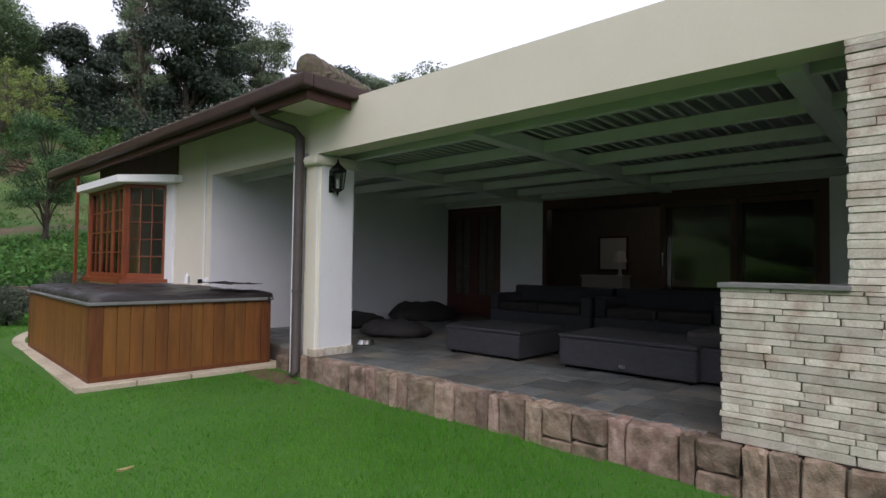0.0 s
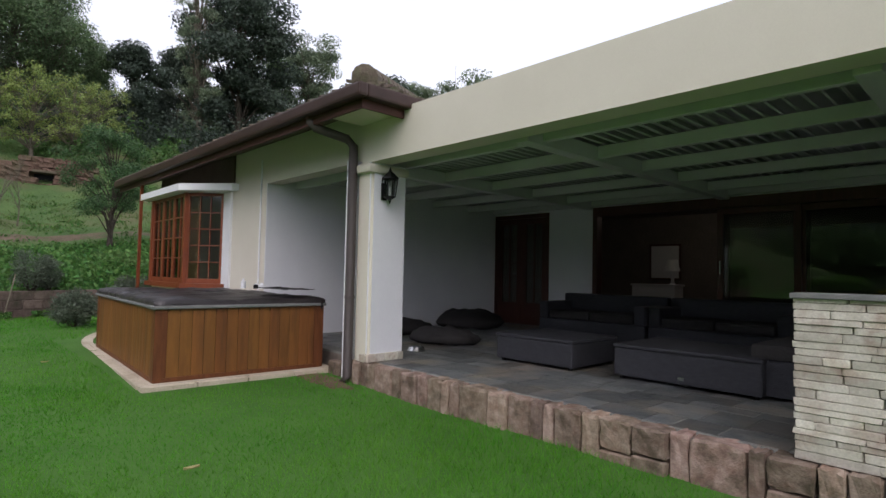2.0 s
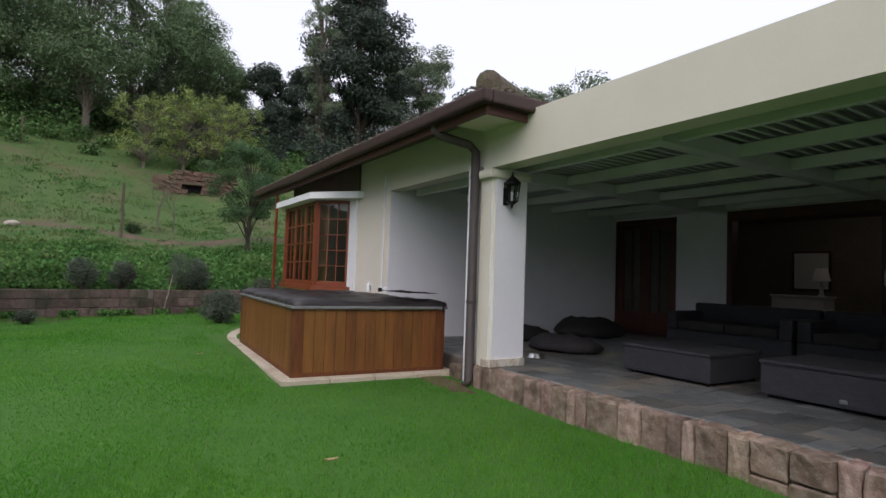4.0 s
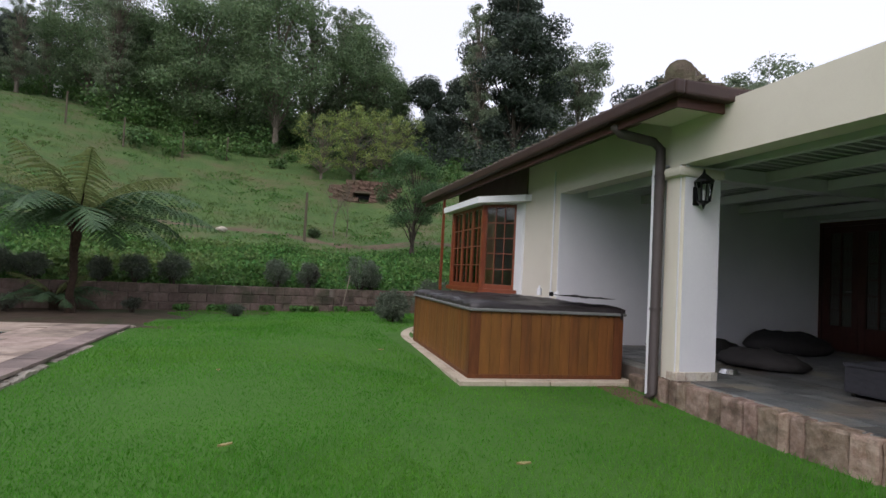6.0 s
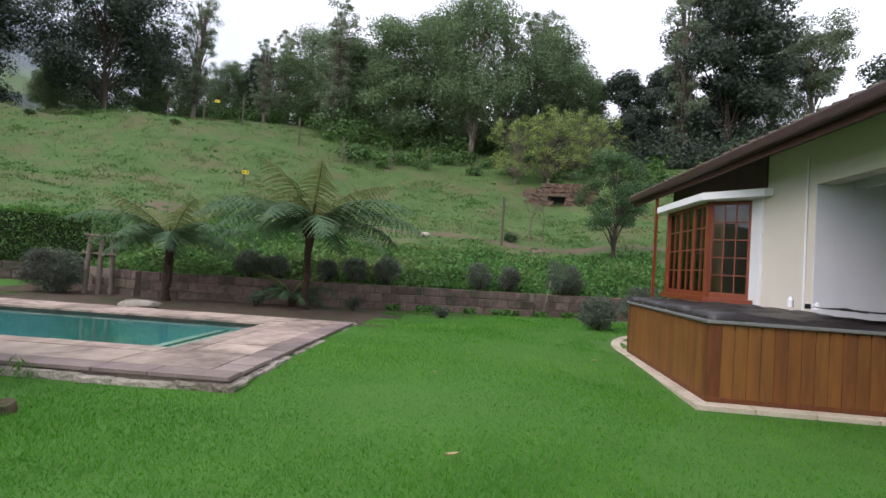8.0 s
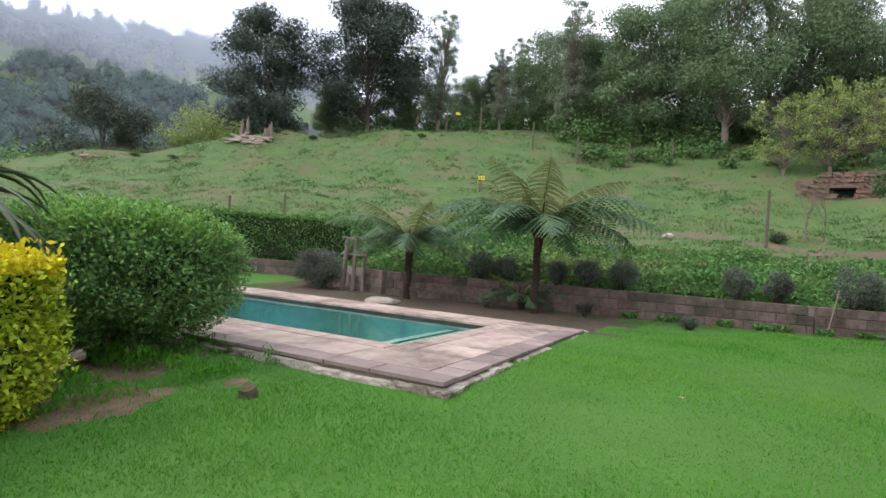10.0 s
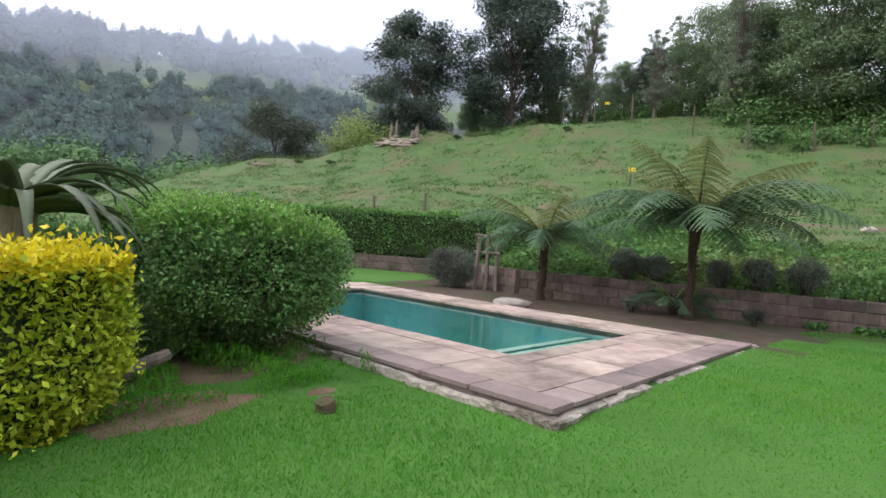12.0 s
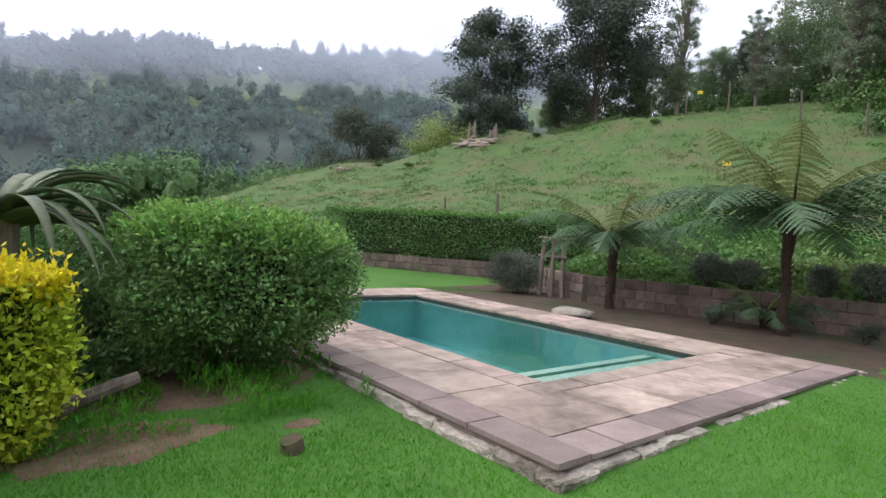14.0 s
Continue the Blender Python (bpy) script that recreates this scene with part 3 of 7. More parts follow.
# low clad wall and pier
def clad_wall():
    core = wall("wall_clad", "low wall and tall pier clad in pale stacked ledge stone", M_MORTAR, (-0.95, -0.345, FRONT + 0.03, FRONT + 0.22, FLOOR - 0.02, 1.25), (-0.345, 0.9, FRONT + 0.03, FRONT + 0.22, FLOOR - 0.02, 2.56))
    rng = random.Random(11)
    mes = blocks(60, M_CLAD, 6, 0.018, 0)
    rest = bmesh.new()
    z = FLOOR
    while z < 2.55:
        h = rng.choice((0.034, 0.04, 0.046, 0.052))
        if z + h > 1.25 > z:
            h = 1.252 - z
        h = min(h, 2.558 - z)
        x = -0.97 + rng.uniform(-0.006, 0.004) if z < 1.24 else -0.365 + rng.uniform(-0.006, 0.006)
        while x < 0.88:
            w = min(rng.uniform(0.09, 0.42), 0.9 - x)
            if 0.9 - x - w < 0.06:
                w = 0.9 - x
            d = rng.uniform(0, 0.011)
            if x < 0.12:
                piece("ledge_stone", mes[rng.randrange(6)], put(x, x + w - 0.003, FRONT - 0.012 + d, FRONT + 0.05, z + 0.0015, z + h - 0.0015), core)
            else:
                box(rest, x, x + w - 0.003, FRONT - 0.012 + d, FRONT + 0.05, z + 0.0015, z + h - 0.0015)
            x += w
        z += h
    tagged(part("ledge_stone_rest", rest, M_CLAD, core), kind="stuff")
    z = FLOOR
    for k in range(22):
        piece("ledge_stone", mes[k % 6], put(-0.975, -0.93, FRONT + 0.05, FRONT + 0.225, z + 0.0015, z + 0.0385), core)
        z += 0.04
    bm = boxed(-0.985, -0.352, FRONT - 0.03, FRONT + 0.25, 1.252, 1.282, 0.006)
    tagged(part("coping_slab", bm, M_CAPSLATE), "grey slate coping slab on the low clad wall", "coping", kind="structure")


clad_wall()


# rough stone edging of the veranda
def stone_edge():
    core = wall("wall_edge", "rough pink sandstone edging of the raised veranda", M_MORTAR, (-5.2, 2.4, FRONT + 0.0, FRONT + 0.09, -0.25, FLOOR - 0.025))
    rng = random.Random(21)
    mes = blocks(80, M_STONE, 8, 0.032, 2)
    x = -5.2
    while x < 2.3:
        w = rng.choice((0.1, 0.13, 0.24, 0.34, 0.2, 0.15, 0.3))
        lo = gz(x, FRONT) - 0.08
        d = rng.uniform(-0.03, 0.02)
        if rng.random() < 0.35 and w > 0.18:
            zm = FLOOR - rng.uniform(0.16, 0.22)
            piece("edge_stone", mes[rng.randrange(8)], put(x, x + w - 0.012, FRONT - 0.05 + d, FRONT + 0.14, zm + 0.006, FLOOR - 0.004), core)
            piece("edge_stone", mes[rng.randrange(8)], put(x, x + w - 0.012, FRONT - 0.06 + d, FRONT + 0.1, lo, zm - 0.006), core)
        else:
            piece("edge_stone", mes[rng.randrange(8)], put(x, x + w - 0.012, FRONT - 0.05 + d, FRONT + 0.14, lo, FLOOR - 0.002 + rng.uniform(-0.006, 0.0)), core)
        x += w
    piece("edge_stone", mes[2], put(-5.29, -5.22, FRONT - 0.06, FRONT + 0.1, 0.02, 0.36, 0.0), core)


stone_edge()


# slate floor tiles
def slate_floor():
    floor = wall("floor", "dark slate tiled veranda floor", M_GROUT, (-5.2, 7.0, FRONT + 0.1, BACK, FLOOR - 0.031, FLOOR - 0.005), (-7.9, -5.2, 3.72, BACK, FLOOR - 0.031, FLOOR - 0.0051))
    mes = blocks(120, M_SLATE, 3, 0.008, 0, 0.015)
    rng = random.Random(31)
    rest = bmesh.new()
    y, row = FRONT + 0.12, 0
    while y < BACK - 0.05:
        h = (0.3, 0.4, 0.2, 0.3)[row % 4]
        h = min(h, BACK - y)
        x = -7.88 - (row % 3) * 0.13
        while x < 6.9:
            w = rng.choice((0.2, 0.3, 0.3, 0.4, 0.42))
            if -5.2 < x < -0.6 and y < 6.6 or (x > -7.7 and x < -4 and y > 3.75 and y < 5.5):
                piece("slate_tile", mes[rng.randrange(3)], put(x, x + w - 0.013, y, y + h - 0.013, FLOOR - 0.02, FLOOR + rng.uniform(-0.001, 0.002)), floor)
            elif x > -5.2 or y > 3.75:
                box(rest, max(x, -7.9), min(x + w - 0.01, 6.98), y, y + h - 0.01, FLOOR - 0.02, FLOOR)
            x += w
        y += h
        row += 1
    tagged(part("slate_tile_rest", rest, M_SLATE, floor), kind="stuff")


# ---- doors and windows ----
def glazed_leaf(top, x0, x1, y, z0, z1, cols, rows, frame_m, stile=0.1, low=0.0, name="leaf"):
    """One glazed leaf facing the garden: stiles, rails, bars, panes."""
    leaf = part(name, boxed(x0, x0 + stile, y, y + 0.05, z0, z1, 0.004), frame_m, top)
    part("stile", boxed(x1 - stile, x1, y, y + 0.05, z0, z1, 0.004), frame_m, leaf)
    b = max(stile * 1.6, low)
    part("rail", boxed(x0 + stile, x1 - stile, y + 0.002, y + 0.048, z0, z0 + b, 0.003), frame_m, leaf)
    part("rail", boxed(x0 + stile, x1 - stile, y + 0.002, y + 0.048, z1 - stile, z1, 0.003), frame_m, leaf)
    gx0, gx1, g0, g1 = x0 + stile, x1 - stile, z0 + b, z1 - stile
    for i in range(1, cols):
        x = gx0 + (gx1 - gx0) * i / cols
        part("glazing_bar", boxed(x - 0.008, x + 0.008, y + 0.008, y + 0.042, g0, g1), frame_m, leaf)
    for i in range(1, rows):
        z = g0 + (g1 - g0) * i / rows
        part("glazing_bar", boxed(gx0, gx1, y + 0.010, y + 0.040, z - 0.008, z + 0.008), frame_m, leaf)
    part("pane", boxed(gx0, gx1, y + 0.022, y + 0.028, g0, g1), W_GLASS, leaf).visible_shadow = False
    return leaf


def french_door():
    top = empty("door_1", -7.07, BACK, FLOOR, label="closed dark red wooden double French door with small panes", category="door", kind="structure")
    off = Matrix.Translation((7.07, -BACK, -FLOOR))
    x0, x1, z1 = -7.76, -6.38, 2.56
    obs = [part("door_frame", boxed(x0, x0 + 0.07, BACK - 0.02, BACK + 0.12, FLOOR, z1, 0.004), M_DARKWOOD, top),
           part("door_frame", boxed(x1 - 0.07, x1, BACK - 0.02, BACK + 0.12, FLOOR, z1, 0.004), M_DARKWOOD, top),
           part("door_frame", boxed(x0 + 0.07, x1 - 0.07, BACK - 0.02, BACK + 0.12, z1 - 0.08, z1, 0.004), M_DARKWOOD, top)]
    m = (x0 + x1) / 2
    for a, b in ((x0 + 0.07, m - 0.002), (m + 0.002, x1 - 0.07)):
        obs.append(glazed_leaf(top, a, b, BACK + 0.02, FLOOR + 0.01, z1 - 0.082, 2, 6, M_DARKWOOD, 0.11, 0.42, "door_leaf"))
    for o in obs:
        o.matrix_basis = off
    h = part("door_handle", tube(bmesh.new(), [(m - 0.06, BACK - 0.03, 1.38), (m - 0.17, BACK - 0.03, 1.38)], 0.009, 6), M_STEEL, top)
    h.matrix_basis = off
    wall("room_lining", "backing wall behind the French door, coloured for indoor gloom", M_DARK, (-8.0, -6.2, BACK + 0.9, BACK + 0.95, 0.3, 2.9))


def sliding_doors():
    top = empty("door_2", -3.26, BACK, FLOOR, label="wide wood-framed sliding glass doors, half open to a dark living room", category="door", kind="structure")
    off = Matrix.Translation((3.26, -BACK, -FLOOR))
    x0, x1, z1 = -5.42, -1.1, 2.58
    obs = [part("door_frame", boxed(a, b, BACK - 0.03, BACK + 0.14, c, d, 0.004), M_DARKWOOD, top) for a, b, c, d in
           ((x0, x0 + 0.09, FLOOR, z1), (x1 - 0.09, x1, FLOOR, z1), (x0 + 0.09, x1 - 0.09, z1 - 0.16, z1))]
    for a, b, back in ((-3.3, -2.2, 0.0), (-2.25, -1.19, 0.055), (-3.26, -2.17, 0.11), (-2.22, -1.2, 0.165)):   # two leaves slid open behind the others
        obs.append(glazed_leaf(top, a, b, BACK + back, FLOOR + 0.01, z1 - 0.165, 1, 1, M_DARKWOOD, 0.09, 0.14, "door_leaf"))
    obs.append(part("door_handle", boxed(-3.26, -3.245, BACK - 0.025, BACK - 0.003, 1.42, 1.62, 0.003), M_STEEL, top))
    for o in obs:
        o.matrix_basis = off


def bay_window():
    """A bay with one slanted side, in varnished wood under a white flat hood."""
    top = empty("window_1", -10.4, 3.4, 1.0, label="bay window of varnished red-brown wood with many small panes", category="window", kind="structure")
    off = Matrix.Translation((10.4, -3.4, -1.0))
    fy, xa, xb, z0, z1 = 3.1, -9.65, -11.4, 1.1, 2.60
    obs = []
    n = 3
    for i in range(n):
        a, b = xb + (xa - xb) * i / n, xb + (xa - xb) * (i + 1) / n
        obs.append(glazed_leaf(top, a + 0.002, b - 0.002, fy, z0, z1, 2, 4, M_REDWOOD, 0.05, 0.0, "sash"))
    ang = math.atan2(0.48, 0.41)
    side = Matrix.Translation((-9.64, fy, 0)) @ Matrix.Rotation(ang, 4, "Z")
    s = glazed_leaf(top, 0.01, 0.62, 0, z0, z1, 3, 5, M_REDWOOD, 0.05, 0.0, "sash")
    s.matrix_basis = off @ side
    side2 = Matrix.Translation((-11.41, fy, 0)) @ Matrix.Rotation(math.pi - ang, 4, "Z")
    s2 = glazed_leaf(top, 0.01, 0.55, -0.05, z0, z1, 3, 5, M_REDWOOD, 0.05, 0.0, "sash")
    s2.matrix_basis = off @ side2
    obs.append(part("corner_post", boxed(-9.69, -9.61, fy - 0.03, fy + 0.07, z0 - 0.02, z1, 0.01), M_REDWOOD, top))
    obs.append(part("corner_post", boxed(-11.45, -11.37, fy - 0.03, fy + 0.07, z0 - 0.02, z1, 0.01), M_REDWOOD, top))

    def prism(p, za, zb):
        bm = bmesh.new()
        lo = [bm.verts.new((x, y, za)) for x, y in p]
        hi = [bm.verts.new((x, y, zb)) for x, y in p]
        bm.faces.new(lo[::-1])
        bm.faces.new(hi)
        for i in range(len(p)):
            j = (i + 1) % len(p)
            bm.faces.new((lo[i], lo[j], hi[j], hi[i]))
        bmesh.ops.recalc_face_normals(bm, faces=bm.faces[:])
        return bm

    foot = [(-11.85, 3.6), (-11.5, 3.02), (-9.56, 3.02), (-9.06, 3.6)]
    hood = [(-12.0, 3.6), (-11.6, 2.92), (-9.5, 2.92), (-8.78, 3.5), (-8.74, 3.6)]
    obs.append(part("window_sill", prism(foot, 1.02, 1.10), M_REDWOOD, top))
    obs.append(part("hood", prism(hood, 2.61, 2.72), M_TRIM, top, "white painted flat hood board"))
    obs.append(part("side_board", boxed(-9.24, -8.95, 3.56, 3.6, 0.95, 2.61, 0.004), M_TRIM, top, "broad white side board"))
    for o in obs:
        o.matrix_basis = off
    wall("wall_bay_apron", "cream plaster below the bay window", M_CREAM, (-11.4, -9.65, 3.12, 3.6, 0.0, 1.02))
    wall("wall_bay_boards", "dark brown boarding above the bay window hood", M_SOFFIT, (-12.6, -8.88, 3.565, 3.598, 2.73, 3.2))
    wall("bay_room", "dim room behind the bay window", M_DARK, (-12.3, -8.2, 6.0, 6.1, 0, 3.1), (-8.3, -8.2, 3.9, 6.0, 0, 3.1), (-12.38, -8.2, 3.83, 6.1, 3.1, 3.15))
    for i in range(3):
        x = -11.35 + i * 0.62
        bm = bmesh.new()
        n = 40
        pts = [(x + 0.56 * k / n, 3.30 + 0.025 * math.sin(k * 1.3)) for k in range(n + 1)]
        lo, hi = [bm.verts.new((a, b, 1.12)) for a, b in pts], [bm.verts.new((a, b, 2.58)) for a, b in pts]
        for k in range(n):
            bm.faces.new((lo[k], lo[k + 1], hi[k + 1], hi[k]))
        bmesh.ops.solidify(bm, geom=bm.faces[:], thickness=0.004)
        tagged(part("curtain", bm, M_CURTAIN), "tan gathered curtain behind the bay window", "curtain", group="bay window curtains")


M_CURTAIN = mat("tan_curtain", (0.45, 0.31, 0.15), (0.54, 0.38, 0.20), 0.2, 0.9, 0.2, 0.01)
french_door()
sliding_doors()
bay_window()
tagged(part("eave_post", boxed(-11.99, -11.935, 3.0, 3.055, 0.1, 3.0, 0.008), M_REDWOOD), "slim varnished wooden post under the eaves", "post", kind="structure")


# ---- roof and eaves ----
def roof():
    top = empty("hip_roof", -8.6, 5.5, 3.0, label="low hipped tiled roof with dark gutter, fascia and weathered ridge caps", category="roof", kind="structure")
    off = Matrix.Translation((8.6, -5.5, -3.0))
    cx, cy, ze, k, xl = -4.42, 2.93, 3.13, math.tan(radians(21)), -13.4
    obs = []
    bm = bmesh.new()
    run = 4.2
    A, B = (cx, cy, ze), (xl, cy, ze)
    C, D = (xl, cy + run, ze + run * k), (cx - run, cy + run, ze + run * k)
    Eb, Eg = (cx, 12, ze), (cx - run, 12, ze + run * k)
    for f in ((A, D, C, B), (A, Eb, Eg, D)):
        bm.faces.new([bm.verts.new(p) for p in f])
    bmesh.ops.solidify(bm, geom=bm.faces[:], thickness=0.05)
    obs.append(part("roof_deck", bm, M_SOFFIT, top))
    rng = random.Random(51)
    bm = bmesh.new()
    for c in range(10):   # courses of tiles on both slopes
        s = c * 0.32
        x = cx - s - 0.05
        while x > xl:
            z = ze + s * k + rng.uniform(0, 0.012)
            m = Matrix.Translation((x - 0.12, cy + s + 0.17, z + 0.075)) @ Matrix.Rotation(radians(19), 4, "X")
            box(bm, -0.118, 0.118, -0.19, 0.19, -0.014, 0.014, 0, m)
            tube(bm, [m @ Vector((-0.06, -0.19, 0.012)), m @ Vector((-0.06, 0.19, 0.012))], 0.035, 6)
            x -= 0.245
        y = cy + s + 0.05
        while y < 5.2:
            z = ze + s * k + rng.uniform(0, 0.012)
            m = Matrix.Translation((cx - s - 0.17, y + 0.12, z + 0.075)) @ Matrix.Rotation(radians(19), 4, "Y")
            box(bm, -0.19, 0.19, -0.118, 0.118, -0.014, 0.014, 0, m)
            tube(bm, [m @ Vector((-0.19, 0.06, 0.012)), m @ Vector((0.19, 0.06, 0.012))], 0.035, 6)
            y += 0.245
    obs.append(tagged(part("roof_tile", bm, M_ROOF, top, "weathered brown interlocking roof tiles"), kind="stuff"))
    for i in range(11):   # half-round caps on the hip
        t = 0.12 + i * 0.34
        p, q = Vector((cx - t, cy + t, ze + t * k + 0.09)), Vector((cx - t - 0.37, cy + t + 0.37, ze + (t + 0.37) * k + 0.10))
        obs.append(part("hip_cap", tube(bmesh.new(), [p - (q - p) * 0.06, p, q], [0.05, 0.135, 0.115] if i == 0 else [0.13, 0.135, 0.115], 12), M_ROOF, top, smooth=False))
    # gutter, fascia and soffit
    gut = ((xl, cx, cy - 0.075, cy + 0.035), )
    for x0, x1, y0, y1 in gut:
        obs.append(part("gutter", boxed(x0, x1 + 0.075, y0, y1, ze - 0.115, ze + 0.02, 0.025), M_GUTTER, top))
        obs.append(part("gutter", boxed(x1 - 0.035, x1 + 0.075, y1, FRONT + 0.24, ze - 0.113, ze + 0.018, 0.02), M_GUTTER, top))
    obs.append(part("fascia", boxed(xl, cx - 0.06, cy + 0.04, cy + 0.07, ze - 0.195, ze - 0.02), M_FASCIA, top, "red-brown fascia board"))
    obs.append(part("fascia", boxed(cx - 0.07, cx - 0.04, cy + 0.042, FRONT - 0.002, ze - 0.195, ze - 0.02), M_FASCIA, top, "red-brown fascia board"))
    slope = Matrix.Translation((0, cy + 0.07, ze - 0.15)) @ Matrix.Rotation(radians(20), 4, "X")
    obs.append(part("soffit", boxed(xl, -8.9, 0, 0.66, 0, 0.015, 0, slope), M_SOFFIT, top))
    # this stretch is cream in shade; the shade is put into its dark colour
    obs.append(part("soffit", boxed(-8.9, -5.2, 0, 0.66, 0, 0.015, 0, slope), M_SOFFIT, top))
    obs.append(part("soffit", boxed(-5.2, cx - 0.072, cy + 0.07, FRONT - 0.003, ze - 0.14, ze - 0.12), M_CREAM, top))
    for o in obs:
        o.matrix_basis = off
    tagged(part("gable_wall", boxed(-12.6, -12.4, 3.9, 9.5, 3.0, 3.3), M_CREAM), "cream end wall", "wall", kind="structure")
    mast = empty("antenna_mast", -7.2, 6.9, 4.4, label="thin grey antenna mast on the roof", category="antenna")
    part("pole", tube(bmesh.new(), [(0, 0, -0.3), (0, 0, 0.75)], [0.008, 0.004], 6), M_STEEL, mast)


roof()


tagged(part("wall_conduit", tube(bmesh.new(), [(-7.9, 3.585, 0.2), (-7.9, 3.585, 2.98)], 0.013, 7), M_TRIM), "thin white conduit pipe running up the cream wall", "pipe")


# ---- hot tub ----
def hot_tub():
    x0, x1, y0, y1, z0, z1 = -9.28, -6.0, 1.65, 3.5, 0.205, 0.955
    cx, cy = (x0 + x1) / 2, (y0 + y1) / 2
    top = empty("hot_tub", cx, cy, z0, label="large cedar-clad hot tub closed with a dark vinyl cover", category="hot tub")
    skew = Matrix.Translation((x1, y0, 0)) @ Matrix.Rotation(radians(-3), 4, "Z") @ Matrix.Translation((-x1, -y0, 0))   # it stands a little askew to the wall
    off = Matrix.Translation((-cx, -cy, -z0)) @ skew
    part("shell", boxed(x0 + 0.03, x1 - 0.03, y0 + 0.03, y1 - 0.03, z0, z1), M_CEDARD, top).matrix_basis = off
    rng = random.Random(61)
    mes = blocks(140, M_CEDAR, 3, 0.0, 0)
    y = y0 + 0.12
    while y < y1 - 0.12:
        w = min(0.118, y1 - 0.12 - y)
        piece("plank", mes[rng.randrange(3)], off @ put(x1 - 0.03, x1 - 0.005, y, y + w - 0.004, z0 + 0.01, z1 - 0.03), top)
        y += w
    x = x0 + 0.12
    while x < x1 - 0.12:
        w = min(0.118, x1 - 0.12 - x)
        piece("plank", mes[rng.randrange(3)], off @ put(x, x + w - 0.004, y0 + 0.005, y0 + 0.03, z0 + 0.01, z1 - 0.03), top)
        x += w
    for px, py in ((x1 - 0.12, y0), (x1 - 0.12, y1 - 0.12), (x0, y0), (x0, y1 - 0.12)):
        part("corner_post", boxed(px, px + 0.12, py, py + 0.12, z0, z1 - 0.02, 0.008), M_CEDARD, top).matrix_basis = off
    part("base_rail", boxed(x0 + 0.05, x1 + 0.004, y0 - 0.004, y1 - 0.05, z0, z0 + 0.045, 0.004), M_CEDARD, top).matrix_basis = off
    part("rim", boxed(x0 - 0.025, x1 + 0.03, y0 - 0.03, y1 + 0.02, z1 - 0.022, z1 + 0.012, 0.01), M_CAPSLATE, top).matrix_basis = off
    # two soft halves of the cover, sagging and creased
    mid = (x0 + x1) / 2 - 0.3
    for k, (a, b) in enumerate(((x0 - 0.01, mid - 0.01), (mid + 0.01, x1 + 0.012))):
        nx, ny = 26, 20
        bm = bmesh.new()
        grid = {}
        for i in range(nx + 1):
            for j in range(ny + 1):
                u, v = i / nx, j / ny
                e = min(u, 1 - u, v, 1 - v)
                zz = z1 + 0.05 + 0.032 * min(1, e * 14) ** 0.5 - 0.02 * math.sin(math.pi * u) * math.sin(math.pi * v)
                zz += 0.026 * noise.noise(Vector((u * 5 + k * 9, v * 4, 0))) + 0.03 * noise.noise(Vector((u * 16, v * 13, k)))
                xx, yy = a + u * (b - a), y0 - 0.012 + v * (y1 - y0 + 0.024)
                yy += 0.035 * noise.noise(Vector((u * 9, k, v * 2)))
                grid[i, j] = bm.verts.new((xx, yy, zz))
        for i in range(nx):
            for j in range(ny):
                bm.faces.new((grid[i, j], grid[i + 1, j], grid[i + 1, j + 1], grid[i, j + 1]))
        r = bmesh.ops.extrude_edge_only(bm, edges=[e for e in bm.edges if e.is_boundary])
        for v in (g for g in r["geom"] if isinstance(g, bmesh.types.BMVert)):
            v.co.z = z1 + 0.0 + 0.035 * noise.noise(v.co * 4)
        cover = part("cover", bm, M_VINYL, top, "dark brown padded vinyl cover half", smooth=True)
        cover.matrix_basis = off
    part("strap", boxed(x1 + 0.03, x1 + 0.036, y1 - 0.06, y1 - 0.03, z1 - 0.06, z1 + 0.06, 0.002), M_VINYL, cover)

    pl = empty("tub_plinth", cx, cy, 0.1, label="pale concrete plinth edging round the hot tub", category="plinth", kind="structure")
    offp = Matrix.Translation((-cx, -cy, -0.1)) @ skew
    mes2 = blocks(160, M_PLINTH, 3, 0.012, 0)
    part("plinth_core", boxed(x0 - 0.3, x1 + 0.06, y0 - 0.04, y1 + 0.1, 0.0, 0.204), M_PLINTH, pl).matrix_basis = offp
    y = y0 - 0.12
    while y < y1:
        w = min(0.52, y1 + 0.05 - y)
        piece("plinth_block", mes2[rng.randrange(3)], offp @ put(x1 - 0.02, x1 + 0.13, y, y + w - 0.01, 0.05, 0.2), pl)
        y += 0.52
    x = x0 - 0.1
    while x < x1 - 0.1:
        w = min(0.52, x1 - 0.03 - x)
        t = max(0, x0 - 0.2 - x)
        piece("plinth_block", mes2[rng.randrange(3)], offp @ put(x, x + w - 0.01, y0 - 0.13 + 0.25 * t, y0 + 0.02 + 0.25 * t, 0.05, 0.2, -0.1 if t else 0), pl)
        x += 0.52
    bm = bmesh.new()
    arc = [(x0 + 0.02 - 2.6 * t, y0 - 0.055 + 0.75 * t ** 2.2) for t in (k / 14 for k in range(15))]
    prof = []
    for (ax, ay), (bx, by) in zip(arc, arc[1:] + [(arc[-1][0] - 0.2, arc[-1][1] + 0.1)]):
        d = Vector((bx - ax, by - ay, 0)).normalized()
        s = Vector((-d.y, d.x, 0)) * 0.075
        prof.append([bm.verts.new((ax + k * s.x, ay + k * s.y, z)) for k, z in ((1, 0.05), (1, 0.198), (-1, 0.198), (-1, 0.05))])
